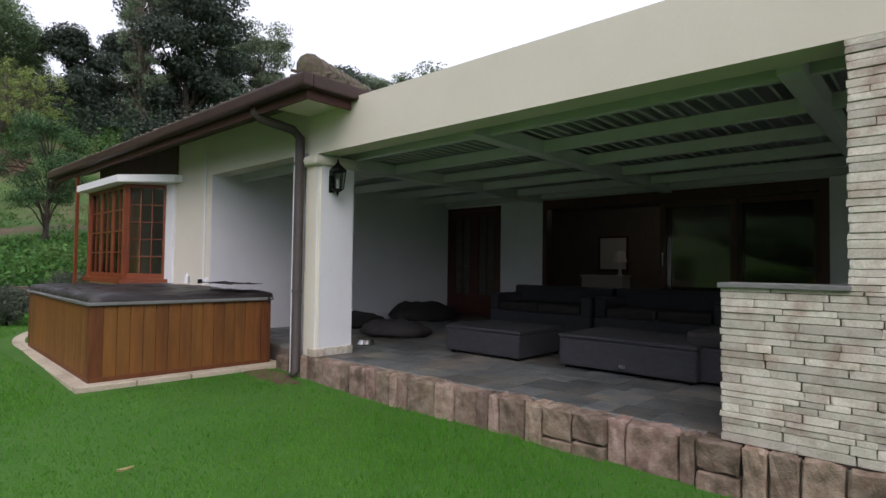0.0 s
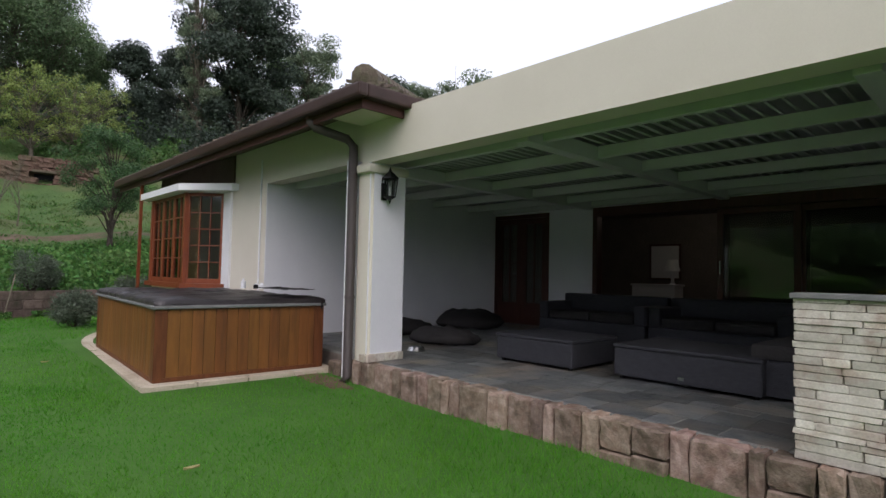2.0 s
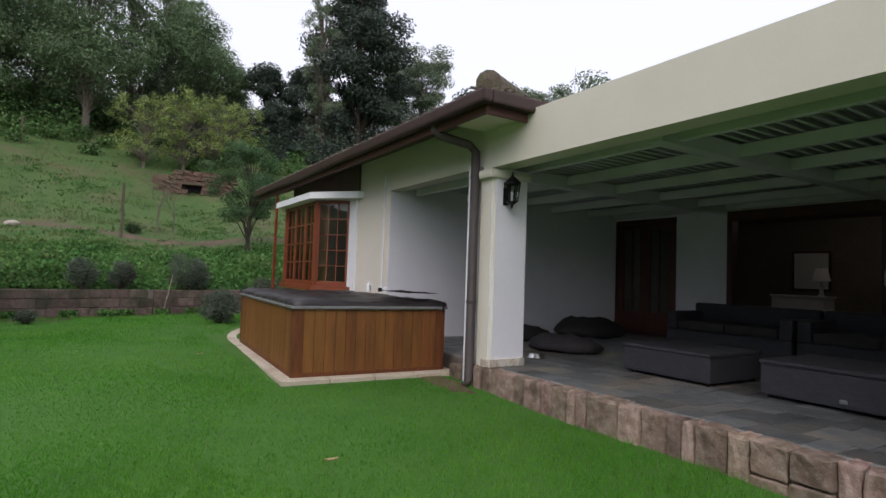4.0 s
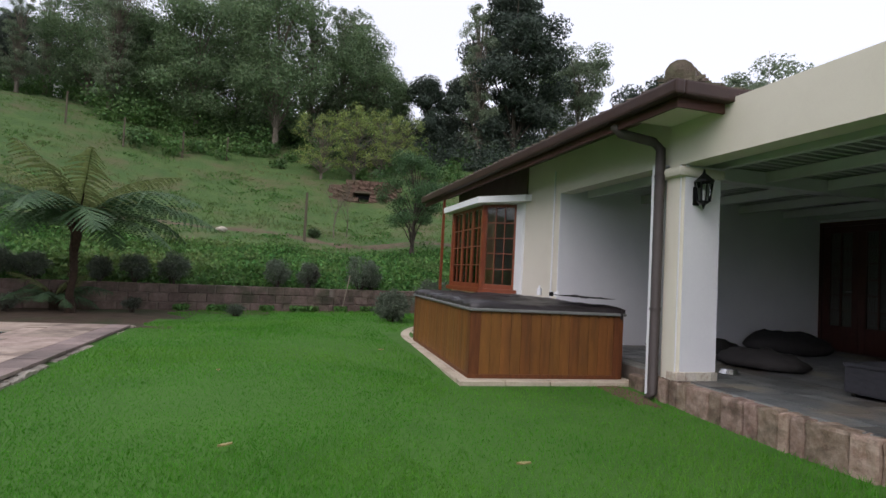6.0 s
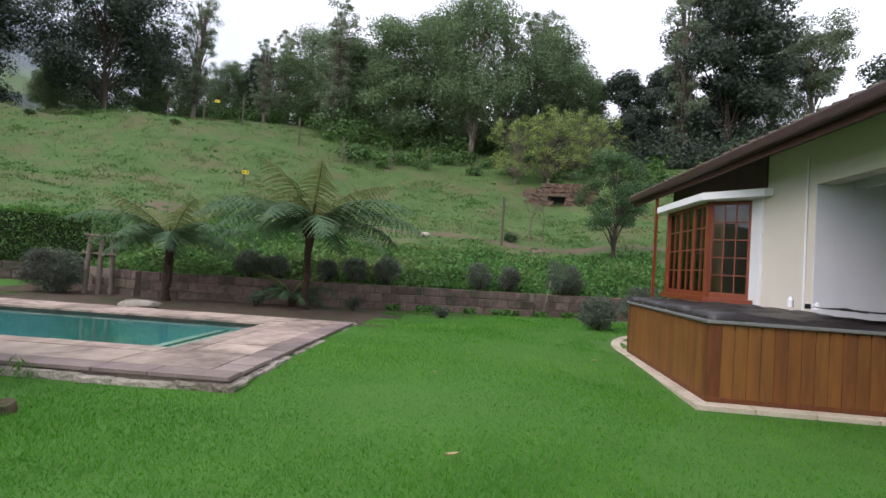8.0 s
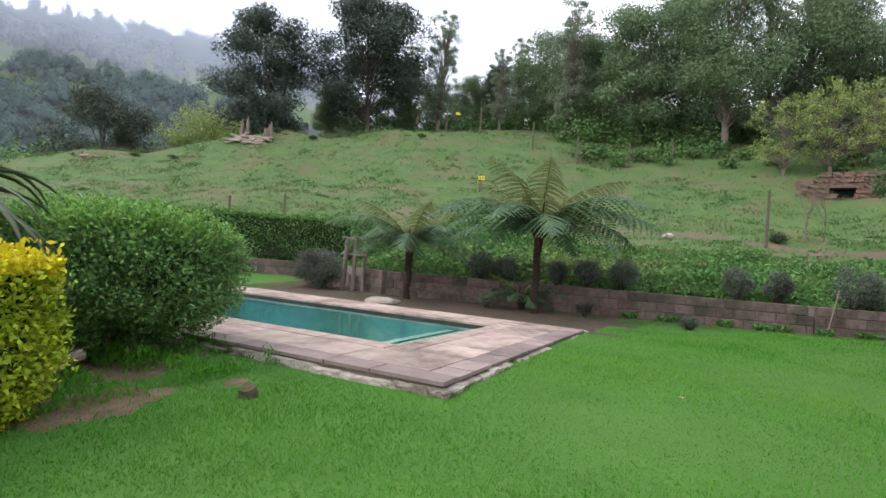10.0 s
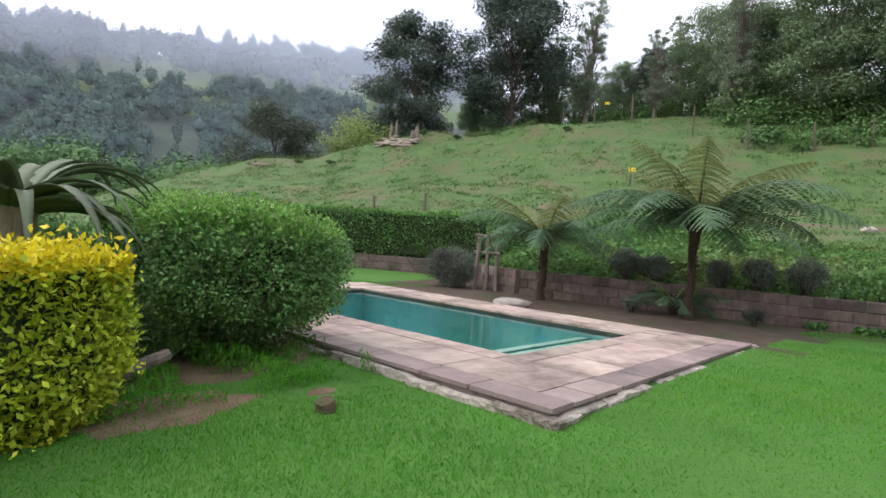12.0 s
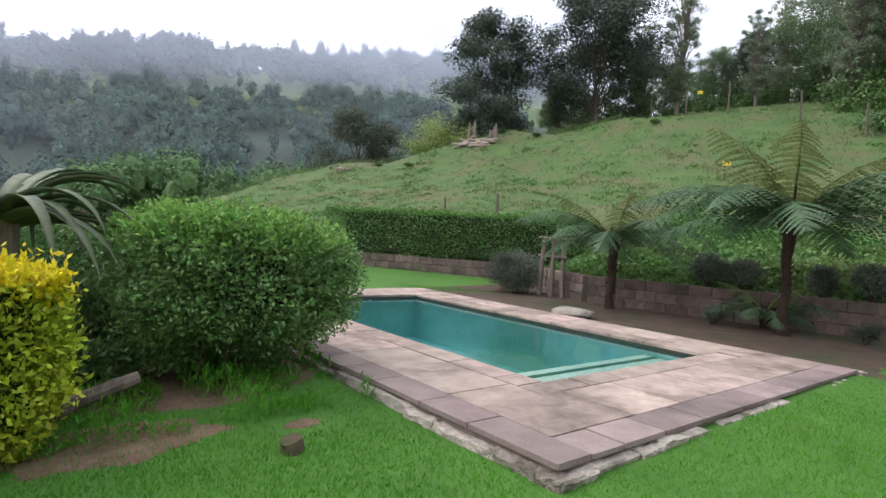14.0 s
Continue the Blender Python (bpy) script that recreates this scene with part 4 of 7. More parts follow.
    for p, q in zip(prof, prof[1:]):
        for k in range(4):
            bm.faces.new((p[k], p[(k + 1) % 4], q[(k + 1) % 4], q[k]))
    part("curved_kerb", bm, M_PLINTH, pl).matrix_basis = offp
    part("plinth_path", boxed(x0 - 1.5, x0 - 0.3, y0 + 0.2, y1, 0.02, 0.19), M_PLINTH, pl, "pale paved strip").matrix_basis = offp
    # bottles and a towel on the cover
    def bottle(x, y, h, r, material, lab):
        t = empty("bottle", x, y, z1 + 0.14, label=lab, category="bottle")
        part("body", tube(bmesh.new(), [(0, 0, 0), (0, 0, h * 0.7), (0, 0, h * 0.8)], [r, r, r * 0.45], 10), material, t)
        part("cap", tube(bmesh.new(), [(0, 0, h * 0.8), (0, 0, h)], r * 0.4, 8), M_TRIM, t)
    bottle(-7.3, 3.1, 0.13, 0.032, M_TRIM, "small white plastic bottle on the tub cover")
    bottle(-7.0, 3.22, 0.08, 0.045, M_TRIM, "squat white tub on the tub cover")
    bottle(-7.14, 3.2, 0.07, 0.03, M_IRON, "small dark bottle on the tub cover")
    bm = bmesh.new()
    g = {}
    for i in range(15):
        for j in range(9):
            g[i, j] = bm.verts.new((-6.75 + i * 0.06, 3.0 + j * 0.05, z1 + 0.165 + 0.03 * abs(noise.noise(Vector((i * 0.5, j * 0.6, 3))))))
    for i in range(14):
        for j in range(8):
            bm.faces.new((g[i, j], g[i + 1, j], g[i + 1, j + 1], g[i, j + 1]))
    bmesh.ops.solidify(bm, geom=bm.faces[:], thickness=0.012)
    tagged(part("crumpled_towel", bm, M_CUSHION, smooth=True), "crumpled dark towel on the tub cover", "towel")
    step = boxed(-5.78, -5.52, 3.5, 3.62, 0.1, 0.3, 0.02)
    tagged(part("drain_block", step, M_STONE), "small rough stone block beside the downpipe", "stone")


hot_tub()


# ---- veranda furniture ----
def wicker_box(x0, x1, y0, y1, h, lab, logo=False):
    top = empty("ottoman", (x0 + x1) / 2, (y0 + y1) / 2, FLOOR, label=lab, category="ottoman", group="veranda ottomans")
    a, b = (x1 - x0) / 2, (y1 - y0) / 2
    part("body", boxed(-a, a, -b, b, 0.03, h - 0.035, 0.02), M_WICKER, top)
    part("top", boxed(-a - 0.008, a + 0.008, -b - 0.008, b + 0.008, h - 0.033, h, 0.012), M_WICKER, top)
    for sx in (-a + 0.06, a - 0.06):
        for sy in (-b + 0.06, b - 0.06):
            part("foot", tube(bmesh.new(), [(sx, sy, 0), (sx, sy, 0.03)], 0.025, 8), M_IRON, top)
    if logo:
        part("badge", boxed(-0.03, 0.03, -b - 0.012, -b - 0.002, 0.07, 0.1, 0.002), M_STEEL, top, "small metal badge")


wicker_box(-4.3, -3.28, 4.82, 5.72, 0.315, "low square charcoal wicker ottoman on the slate floor")
wicker_box(-2.86, -1.55, 4.9, 5.83, 0.335, "long charcoal wicker ottoman with a metal badge", True)


def sofa(x0, x1, y0, y1, h, back, lab):
    top = empty("sofa", (x0 + x1) / 2, (y0 + y1) / 2, FLOOR, label=lab, category="sofa", group="veranda sofas")
    a, b = (x1 - x0) / 2, (y1 - y0) / 2
    part("base", boxed(-a, a, -b, b, 0.03, 0.32, 0.02), M_WICKER, top)
    if back == "n":
        part("backrest", boxed(-a, a, b - 0.16, b, 0.32, h, 0.03), M_WICKER, top)
        for s in (-1, 1):
            part("arm", boxed(s * a - 0.08 - s * 0.08, s * a + 0.08 - s * 0.08, -b, b - 0.17, 0.32, h - 0.12, 0.03), M_WICKER, top)
        n = max(2, round(2 * a / 0.8))
        w = (2 * a - 0.34) / n
        for i in range(n):
            part("cushion", boxed(-a + 0.17 + i * w, -a + 0.17 + (i + 1) * w - 0.01, -b + 0.02, b - 0.18, 0.322, 0.45, 0.04), M_CUSHION, top)
    else:
        part("backrest", boxed(a - 0.16, a, -b, b, 0.32, h, 0.03), M_WICKER, top)
        part("cushion", boxed(-a + 0.02, a - 0.18, -b + 0.02, b - 0.02, 0.322, 0.45, 0.04), M_CUSHION, top)
    for sx in (-a + 0.06, a - 0.06):
        for sy in (-b + 0.06, b - 0.06):
            part("foot", tube(bmesh.new(), [(sx, sy, 0), (sx, sy, 0.03)], 0.025, 8), M_IRON, top)


sofa(-5.4, -3.65, 7.1, 7.95, 0.70, "n", "charcoal wicker sofa before the sliding doors")
sofa(-3.6, -1.9, 7.1, 7.95, 0.70, "n", "charcoal wicker sofa before the sliding doors")
sofa(-1.7, -0.9, 5.0, 6.8, 0.66, "e", "charcoal wicker side sofa behind the low wall")


def dog_bed(x, y, a, b, h, turn, lab):
    bm = bmesh.new()
    bmesh.ops.create_uvsphere(bm, u_segments=24, v_segments=12, radius=1)
    for v in bm.verts:
        f = 1 + 0.12 * noise.noise(v.co * 2.3 + Vector((x, y, 0)))
        v.co = Vector((v.co.x * a * f, v.co.y * b * f, max(v.co.z, -0.4) * h * f * (0.8 + 0.4 * noise.noise(v.co * 3))))
    ob = part("dog_cushion", bm, M_CUSHION, smooth=True)
    ob.matrix_basis = pose(x, y, FLOOR + 0.4 * h, 0, 0, turn)
    tagged(ob, lab, "cushion", group="floor cushions")


dog_bed(-5.8, 5.4, 0.52, 0.42, 0.18, 20, "black slumped floor cushion on slate tiles")
dog_bed(-7.2, 5.6, 0.45, 0.8, 0.19, 5, "black slumped floor cushion against the side wall")
dog_bed(-7.2, 7.4, 0.5, 0.7, 0.26, -5, "black slumped floor cushion near the French door")
bm = tube(bmesh.new(), [(0, 0, 0), (0, 0, 0.012), (0, 0, 0.06)], [0.1, 0.115, 0.085], 18)
bw = part("dog_bowl", bm, M_STEEL, smooth=False)
bw.location = (-5.35, 4.5, FLOOR)
tagged(bw, "shiny steel dog bowl on the slate floor", "bowl")

# things in the dark room: spot lamps, a pale lamp and sideboard
for x, y in ((-6.1, 11.0), (-4.9, 10.6), (-4.4, 11.6), (-4.5, 12.4)):
    s = empty("spot_lamp", x, y, 2.86, label="tiny lit ceiling spot lamp", category="lamp", group="room spot lamps")
    part("housing", tube(bmesh.new(), [(0, 0, 0), (0, 0, 0.04)], 0.05, 10), M_STEEL, s)
    part("bulb", tube(bmesh.new(), [(0, 0, -0.03), (0, 0, -0.001)], 0.028, 10), glow("spot_glow", (1, 0.9, 0.75), 45), s)
side = empty("sideboard", -5.9, 12.2, FLOOR, label="white sideboard in the dark living room", category="sideboard")
part("body", boxed(-0.5, 0.5, -0.22, 0.22, 0.05, 0.8, 0.01), M_TRIM, side)
part("top", boxed(-0.53, 0.53, -0.24, 0.24, 0.802, 0.84, 0.006), M_TRIM, side)
pic = empty("wall_picture", -6.3, 13.48, 1.75, label="pale framed picture on the dark room wall", category="picture")
part("frame", boxed(-0.4, 0.4, -0.03, 0.0, -0.45, 0.45, 0.005), M_DARKWOOD, pic)
part("print", boxed(-0.35, 0.35, -0.036, -0.0305, -0.4, 0.4), M_TRIM, pic)
tl = empty("table_lamp", -5.5, 12.1, FLOOR + 0.84, label="white table lamp on the sideboard", category="lamp")
part("stem", tube(bmesh.new(), [(0, 0, 0), (0, 0, 0.03), (0, 0, 0.3)], [0.08, 0.04, 0.02], 10), M_TRIM, tl)
part("shade", tube(bmesh.new(), [(0, 0, 0.3), (0, 0, 0.55)], [0.16, 0.1], 14), M_TRIM, tl)

# ---- pool ----
def pool():
    x0, x1, y0, y1 = POOL
    zt, zb = 0.2, -0.6
    top = empty("swimming_pool", (x0 + x1) / 2, (y0 + y1) / 2, 0, label="rectangular swimming pool with turquoise plaster and clear green water", category="pool", kind="structure")
    off = Matrix.Translation((-(x0 + x1) / 2, -(y0 + y1) / 2, 0))
    bm = bmesh.new()
    box(bm, x0 - 0.12, x1 + 0.12, y0 - 0.12, y1 + 0.12, zb - 0.1, zb)
    box(bm, x0 - 0.12, x0, y0, y1, zb, zt)
    box(bm, x1, x1 + 0.12, y0, y1, zb, zt)
    box(bm, x0 - 0.12, x1 + 0.12, y0 - 0.12, y0, zb, zt)
    box(bm, x0 - 0.12, x1 + 0.12, y1, y1 + 0.12, zb, zt)
    part("basin", bm, M_POOL, top).matrix_basis = off
    for i in range(3):
        part("step", boxed(x0 + 0.001, x1 - 0.001, y1 - (0.85, 1.15, 1.45)[i], y1 - (0, 0.85, 1.15)[i], zb, (0.07, -0.06, -0.2)[i], 0.012), M_STEPW, top, "pale underwater entry step").matrix_basis = off
    part("step_edge", boxed(x0 + 0.02, x1 - 0.02, y1 - 0.70, y1 - 0.63, 0.0705, 0.076), M_ALGAE, top).matrix_basis = off
    part("step_edge", boxed(x0 + 0.02, x1 - 0.02, y1 - 0.94, y1 - 0.85, -0.0595, -0.054), M_ALGAE, top).matrix_basis = off
    bm = bmesh.new()   # broken line of algae dabs on the floor
    rng = random.Random(71)
    for i in range(240):
        t = i / 239
        if t < 0.3:
            x, y = x1 - 0.7 - (x1 - x0 - 1.2) * t / 0.3, y0 + 0.5
        else:
            x, y = x0 + 0.5 + 0.5 * (t - 0.3), y0 + 0.5 + (y1 - y0 - 2.3) * (t - 0.3) / 0.7
        x, y, w = x + rng.uniform(-0.05, 0.05), y + rng.uniform(-0.05, 0.05), rng.uniform(0.03, 0.15)
        bm.faces.new([bm.verts.new((x + w * rng.uniform(0.5, 1) * math.cos(k), y + w * rng.uniform(0.5, 1) * math.sin(k), zb + 0.006 + 0.0002 * i)) for k in range(6)])
    part("algae_line", bm, M_ALGAE, top, "dark green algae stain on the pool floor").matrix_basis = off
    bm = bmesh.new()
    bm.faces.new([bm.verts.new(p) for p in ((x0 + 0.001, y0 + 0.001, 0.172), (x1 - 0.001, y0 + 0.001, 0.172), (x1 - 0.001, y1 - 0.001, 0.172), (x0 + 0.001, y1 - 0.001, 0.172))])
    w = part("water", bm, W_WATER, top, "clear green pool water")
    w.matrix_basis = off
    w.visible_shadow = False
    for bx in ((x0 + 0.002, x0 + 0.012, y0 + 0.012, y1 - 0.01), (x0 + 0.012, x1 - 0.002, y0 + 0.002, y0 + 0.012), (x1 - 0.012, x1 - 0.002, y0 + 0.012, y1 - 0.01)):
        part("waterline_band", boxed(*bx, 0.13, 0.199), M_WATERLINE, top, "dark band along the waterline").matrix_basis = off
    sk = boxed(-8.35, -8.0, y0 - 0.01, y0 + 0.012, 0.12, 0.18, 0.004)
    part("skimmer", sk, M_TRIM, top, "white skimmer mouth").matrix_basis = off


pool()


def pool_deck():
    X0, X1, Y0, Y1 = DECK
    x0, x1, y0, y1 = POOL
    deck = empty("pool_pavement", -7.8, -6.5, 0.2, label="sandstone paving round the pool, grey edge slabs, cracked footing", category="pavement", kind="structure")
    off = Matrix.Translation((7.8, 6.5, -0.2))
    bm = bmesh.new()
    for b in ((X0 + 0.03, x0 - 0.13, Y0, Y1 - 0.03), (x1 + 0.13, X1 - 0.03, Y0, Y1 - 0.03), (x0 - 0.13, x1 + 0.13, Y0, y0 - 0.13), (x0 - 0.13, x1 + 0.13, y1 + 0.13, Y1 - 0.03)):
        box(bm, *b, 0.0, 0.205)
    part("bedding", bm, M_MORTAR, deck).matrix_basis = off
    rng = random.Random(81)
    mes = blocks(180, M_PAVER, 4, 0.006, 0, 0.014)
    med = blocks(190, M_EDGE, 4, 0.008, 0, 0.02)

    def slab(ms, a, b, c, d, h=0.0):
        if b - a > 0.04 and d - c > 0.04:
            m = off @ put(a + 0.006, b - 0.006, c + 0.006, d - 0.006, 0.206, 0.238 + h + rng.uniform(-0.003, 0.003))
            piece("paving_slab", ms[rng.randrange(4)], m @ Matrix.Rotation(rng.uniform(-0.004, 0.004), 4, "Z"), deck)

    def run(ms, a, b, fixed, along, sizes):
        t = a
        while t < b - 0.05:
            w = rng.choice(sizes)
            if b - t - w < 0.25:
                w = b - t
            if along == "x":
                slab(ms, t, t + w, *fixed)
            else:
                slab(ms, *fixed, t, t + w)
            t += w

    E1 = 0.30
    run(med, X0, X1 - E1, (Y1 - E1, Y1), "x", (0.45, 0.6, 0.52))            # grey border beside the lawn
    run(med, Y0, Y1, (X1 - E1, X1), "y", (0.4, 0.6, 0.5))
    run(mes, x0 - 0.2, x1 + 0.25, (y1 - 0.06, y1 + 0.2), "x", (0.5, 0.6))    # coping
    run(mes, y0, y1 - 0.06, (x1 - 0.05, x1 + 0.25), "y", (0.5, 0.6))
    run(mes, y0, y1 - 0.06, (x0 - 0.3, x0 + 0.05), "y", (0.5, 0.6))
    run(mes, x0 - 0.3, x1 + 0.25, (y0 - 0.3, y0 + 0.05), "x", (0.5, 0.6))
    run(mes, X0, X1 - E1, (y1 + 0.2, Y1 - E1), "x", (0.75, 0.9, 0.62))        # broad slabs
    run(mes, Y0, Y1 - E1, (x1 + 0.25, X1 - E1), "y", (0.8, 0.95, 0.7))
    run(mes, Y0, y1 + 0.2, (X0, x0 - 0.3), "y", (0.8, 0.6))
    run(mes, x0 - 0.3, x1 + 0.25, (Y0, y0 - 0.3), "x", (0.6, 0.8))
    mr = blocks(200, M_RUBBLE, 4, 0.045, 3)
    t = Y0
    while t < Y1 - 0.02:
        w = min(rng.uniform(0.25, 0.6), Y1 + 0.06 - t)
        d = rng.uniform(-0.01, 0.03)
        piece("footing_lump", mr[rng.randrange(4)], off @ put(X1 - 0.12, X1 + 0.045 + d, t, t + w, 0.0, 0.19 + rng.uniform(-0.03, 0.005)), deck)
        t += w * 0.95
    t = X0
    while t < X1 - 0.02:
        w = min(rng.uniform(0.25, 0.6), X1 + 0.05 - t)
        d = rng.uniform(-0.01, 0.03)
        piece("footing_lump", mr[rng.randrange(4)], off @ put(t, t + w, Y1 - 0.12, Y1 + 0.045 + d, 0.0, 0.195 + rng.uniform(-0.03, 0.005)), deck)
        t += w * 0.95
    for i in range(3):
        x = X0 - 0.1 - i * 0.09
        piece("footing_lump", mr[i % 4], off @ put(x, x + 0.1, Y1 - 0.1, Y1 + 0.03, 0.1, 0.22 - 0.02 * i), deck)


def lump(name, x, y, a, b, h, material, seed, lab, cat, sink=0.3, **k):
    bm = bmesh.new()
    bmesh.ops.create_icosphere(bm, subdivisions=3, radius=1)
    for v in bm.verts:
        f = 1 + 0.25 * noise.noise(v.co * 1.6 + Vector((seed, 0, 0))) + 0.07 * noise.noise(v.co * 5)
        v.co = Vector((v.co.x * a * f, v.co.y * b * f, v.co.z * h * f))
    ob = part(name, bm, material, smooth=True)
    ob.location = (x, y, gz(x, y) + h * (1 - sink))
    return tagged(ob, lab, cat, **k)


lump("boulder", -10.5, -6.6, 0.30, 0.36, 0.085, mat("grey_boulder", (0.27, 0.245, 0.2), (0.37, 0.335, 0.28), 0.12, 0.95, 0.8, 0.02, (0.2, 0.18, 0.15)), 3, "flat pale boulder beside the pool coping", "rock", 0.1)


# ---- retaining wall ----
def retaining_wall():
    pts = [(-11.0, -16.5), (-14.5, -10.8), (-13.6, -9.6), (-12.9, -8.0), (-15.3, 1.0), (-16.8, 5.0)]
    top = empty("retaining_wall", -13.5, -5, 0, label="low weathered brown concrete block retaining wall", category="wall", kind="structure")
    off = Matrix.Translation((13.5, 5, 0))
    mes = blocks(220, M_BLOCK, 4, 0.012, 0)
    rng = random.Random(91)
    core = bmesh.new()
    for (ax, ay), (bx, by) in zip(pts, pts[1:]):
        L, a = math.hypot(bx - ax, by - ay), math.atan2(by - ay, bx - ax)
        base = Matrix.Translation((ax, ay, 0)) @ Matrix.Rotation(a, 4, "Z")
        box(core, 0, L, -0.19, -0.02, -0.1, 0.76, 0, base)
        for row in range(3):
            t = -(row % 2) * 0.2
            while t < L:
                a0, a1 = max(t, 0), min(t + 0.395, L)
                if a1 - a0 > 0.05 and not (row == 2 and math.sin(ax + t * 0.35 + ay) > 0.86):
                    z0 = 0.16 + row * 0.205
                    piece("block", mes[rng.randrange(4)], off @ base @ put(a0, a1 - 0.006, -0.215 + rng.uniform(-0.006, 0.006), -0.01, z0, z0 + 0.198), top)
                t += 0.4
    part("wall_core", core, M_MORTAR, top).matrix_basis = off


M_POST = mat("silvered_post_wood", (0.15, 0.125, 0.095), (0.24, 0.2, 0.16), 0.1, 0.9, 0.6, 0.01, (0.09, 0.075, 0.06), stretch=(4, 4, 0.5))


# ---- plants ----
def leaf_mesh(name, p, size, material, seed, ratio=0.5, out=None, up=0.0, face=None):
    v, f = leaves(p, size, np.random.default_rng(seed), ratio, up, out, face)
    return mesh_np(name, v, f, material)


def shrub(name, x, y, rx, ry, h, material, seed, n, size, lab, cat="shrub", z=None, stem=0.12, ratio=0.3, group=""):
    """A leafy shrub: stems and a crown of separate leaves round clumps."""
    rng = np.random.default_rng(seed)
    zb = gz(x, y) if z is None else z
    top = empty(name, x, y, zb, label=lab, category=cat, group=group)
    m = 40
    d = rng.normal(size=(m, 3))
    d /= np.linalg.norm(d, axis=1, keepdims=True)
    c = d * rng.uniform(0.55, 0.8, (m, 1)) * (rx, ry, h * 0.5)
    c[:, 2] += stem + h * 0.5
    r = np.tile(np.array((rx, ry, h * 0.5)) * 0.4, (m, 1))
    p = clump_points(c, r, max(4, n // m), rng)
    p = p[p[:, 2] > 0.02]
    out = p - (0, 0, stem + h * 0.5)
    out = out / (np.linalg.norm(out, axis=1, keepdims=True) + 1e-6) * 1.2
    ob = new("crown", leaf_mesh("crown", p, size, material, seed, ratio, out, 0.25))
    ob.parent = top
    bm = bmesh.new()
    for i in range(9):
        q = c[i * 2]
        tube(bm, [(0.04 * math.cos(i), 0.04 * math.sin(i), -0.03), Vector(q) * 0.5, Vector(q)], [0.018, 0.012, 0.005], 5)
    part("woody_frame", bm, M_BARKD, top)
    return top


def on_wall(s):
    """A point just behind the retaining wall, s metres along from the posts."""
    y = -8.0 + s
    return float(wall_x(y)) - 0.03, y


LAV = "grey-green clipped lavender bush on the retaining wall"
for i, (s, r, h) in enumerate(((2.2, 0.30, 0.42), (2.75, 0.26, 0.36), (3.9, 0.2, 0.34), (4.55, 0.27, 0.42), (5.3, 0.31, 0.46), (7.6, 0.27, 0.44), (8.35, 0.25, 0.42), (9.8, 0.36, 0.6), (10.1, 0.28, 0.5))):
    x, y = on_wall(s)
    shrub("lavender_bush", x, y, r * 1.25, r * 1.25, h * 1.5, L_LAV, 300 + i, 2600, 0.075, LAV, "bush", stem=0.08, ratio=0.22, group="lavender bushes on the wall")
for i, (x, y, r, h) in enumerate(((-13.0, -3.2, 0.2, 0.3), (-12.5, -5.2, 0.2, 0.32), (-12.9, -1.2, 0.2, 0.24))):
    shrub("lavender_bush", x, y, r, r, h, L_LAV, 330 + i, 900, 0.07, "small lavender bush at the foot of the wall", "bush", stem=0.03, ratio=0.22, group="lavender bushes below the wall")
shrub("round_lavender", -12.35, -9.75, 0.66, 0.64, 0.98, L_LAV, 340, 11000, 0.075, "large rounded grey-green lavender bush by the pool", "bush", stem=0.02, ratio=0.2)
shrub("tub_side_bush", -12.6, 2.1, 0.42, 0.4, 0.68, L_LAV, 341, 4600, 0.08, "grey-green lavender bush beside the hot tub", "bush", stem=0.02, ratio=0.22)
shrub("tub_side_bush", -13.6, 3.4, 0.8, 0.6, 1.0, L_LAV, 342, 3200, 0.085, "grey-green lavender bush near the bay window", "bush", stem=0.05, ratio=0.22)
shrub("leafy_shrub", -15.2, 5.0, 0.9, 0.8, 1.3, L_HEDGE, 343, 3000, 0.12, "bright green leafy shrub behind the house corner", "shrub", stem=0.1, ratio=0.5)


def log_posts():
    x, y = -12.7, -8.95
    z = gz(x, y)
    top = empty("log_post_frame", x, y, z, label="three silvered log posts tied with cross rails", category="post")
    for dx, dy, h, lean in ((0.12, -0.22, 1.28, 0.03), (0, 0.02, 1.36, 0.0), (-0.12, 0.24, 1.22, -0.02)):
        part("post", tube(bmesh.new(), [(dx, dy, -0.05), (dx, dy + lean, h * 0.5), (dx, dy + lean * 2, h)], [0.058, 0.054, 0.05], 9), M_POST, top)
    for h in (0.92, 1.32):
        part("rail", tube(bmesh.new(), [(0.14, -0.3, h), (-0.1, 0.32, h - 0.02)], 0.03, 7), M_POST, top)


log_posts()


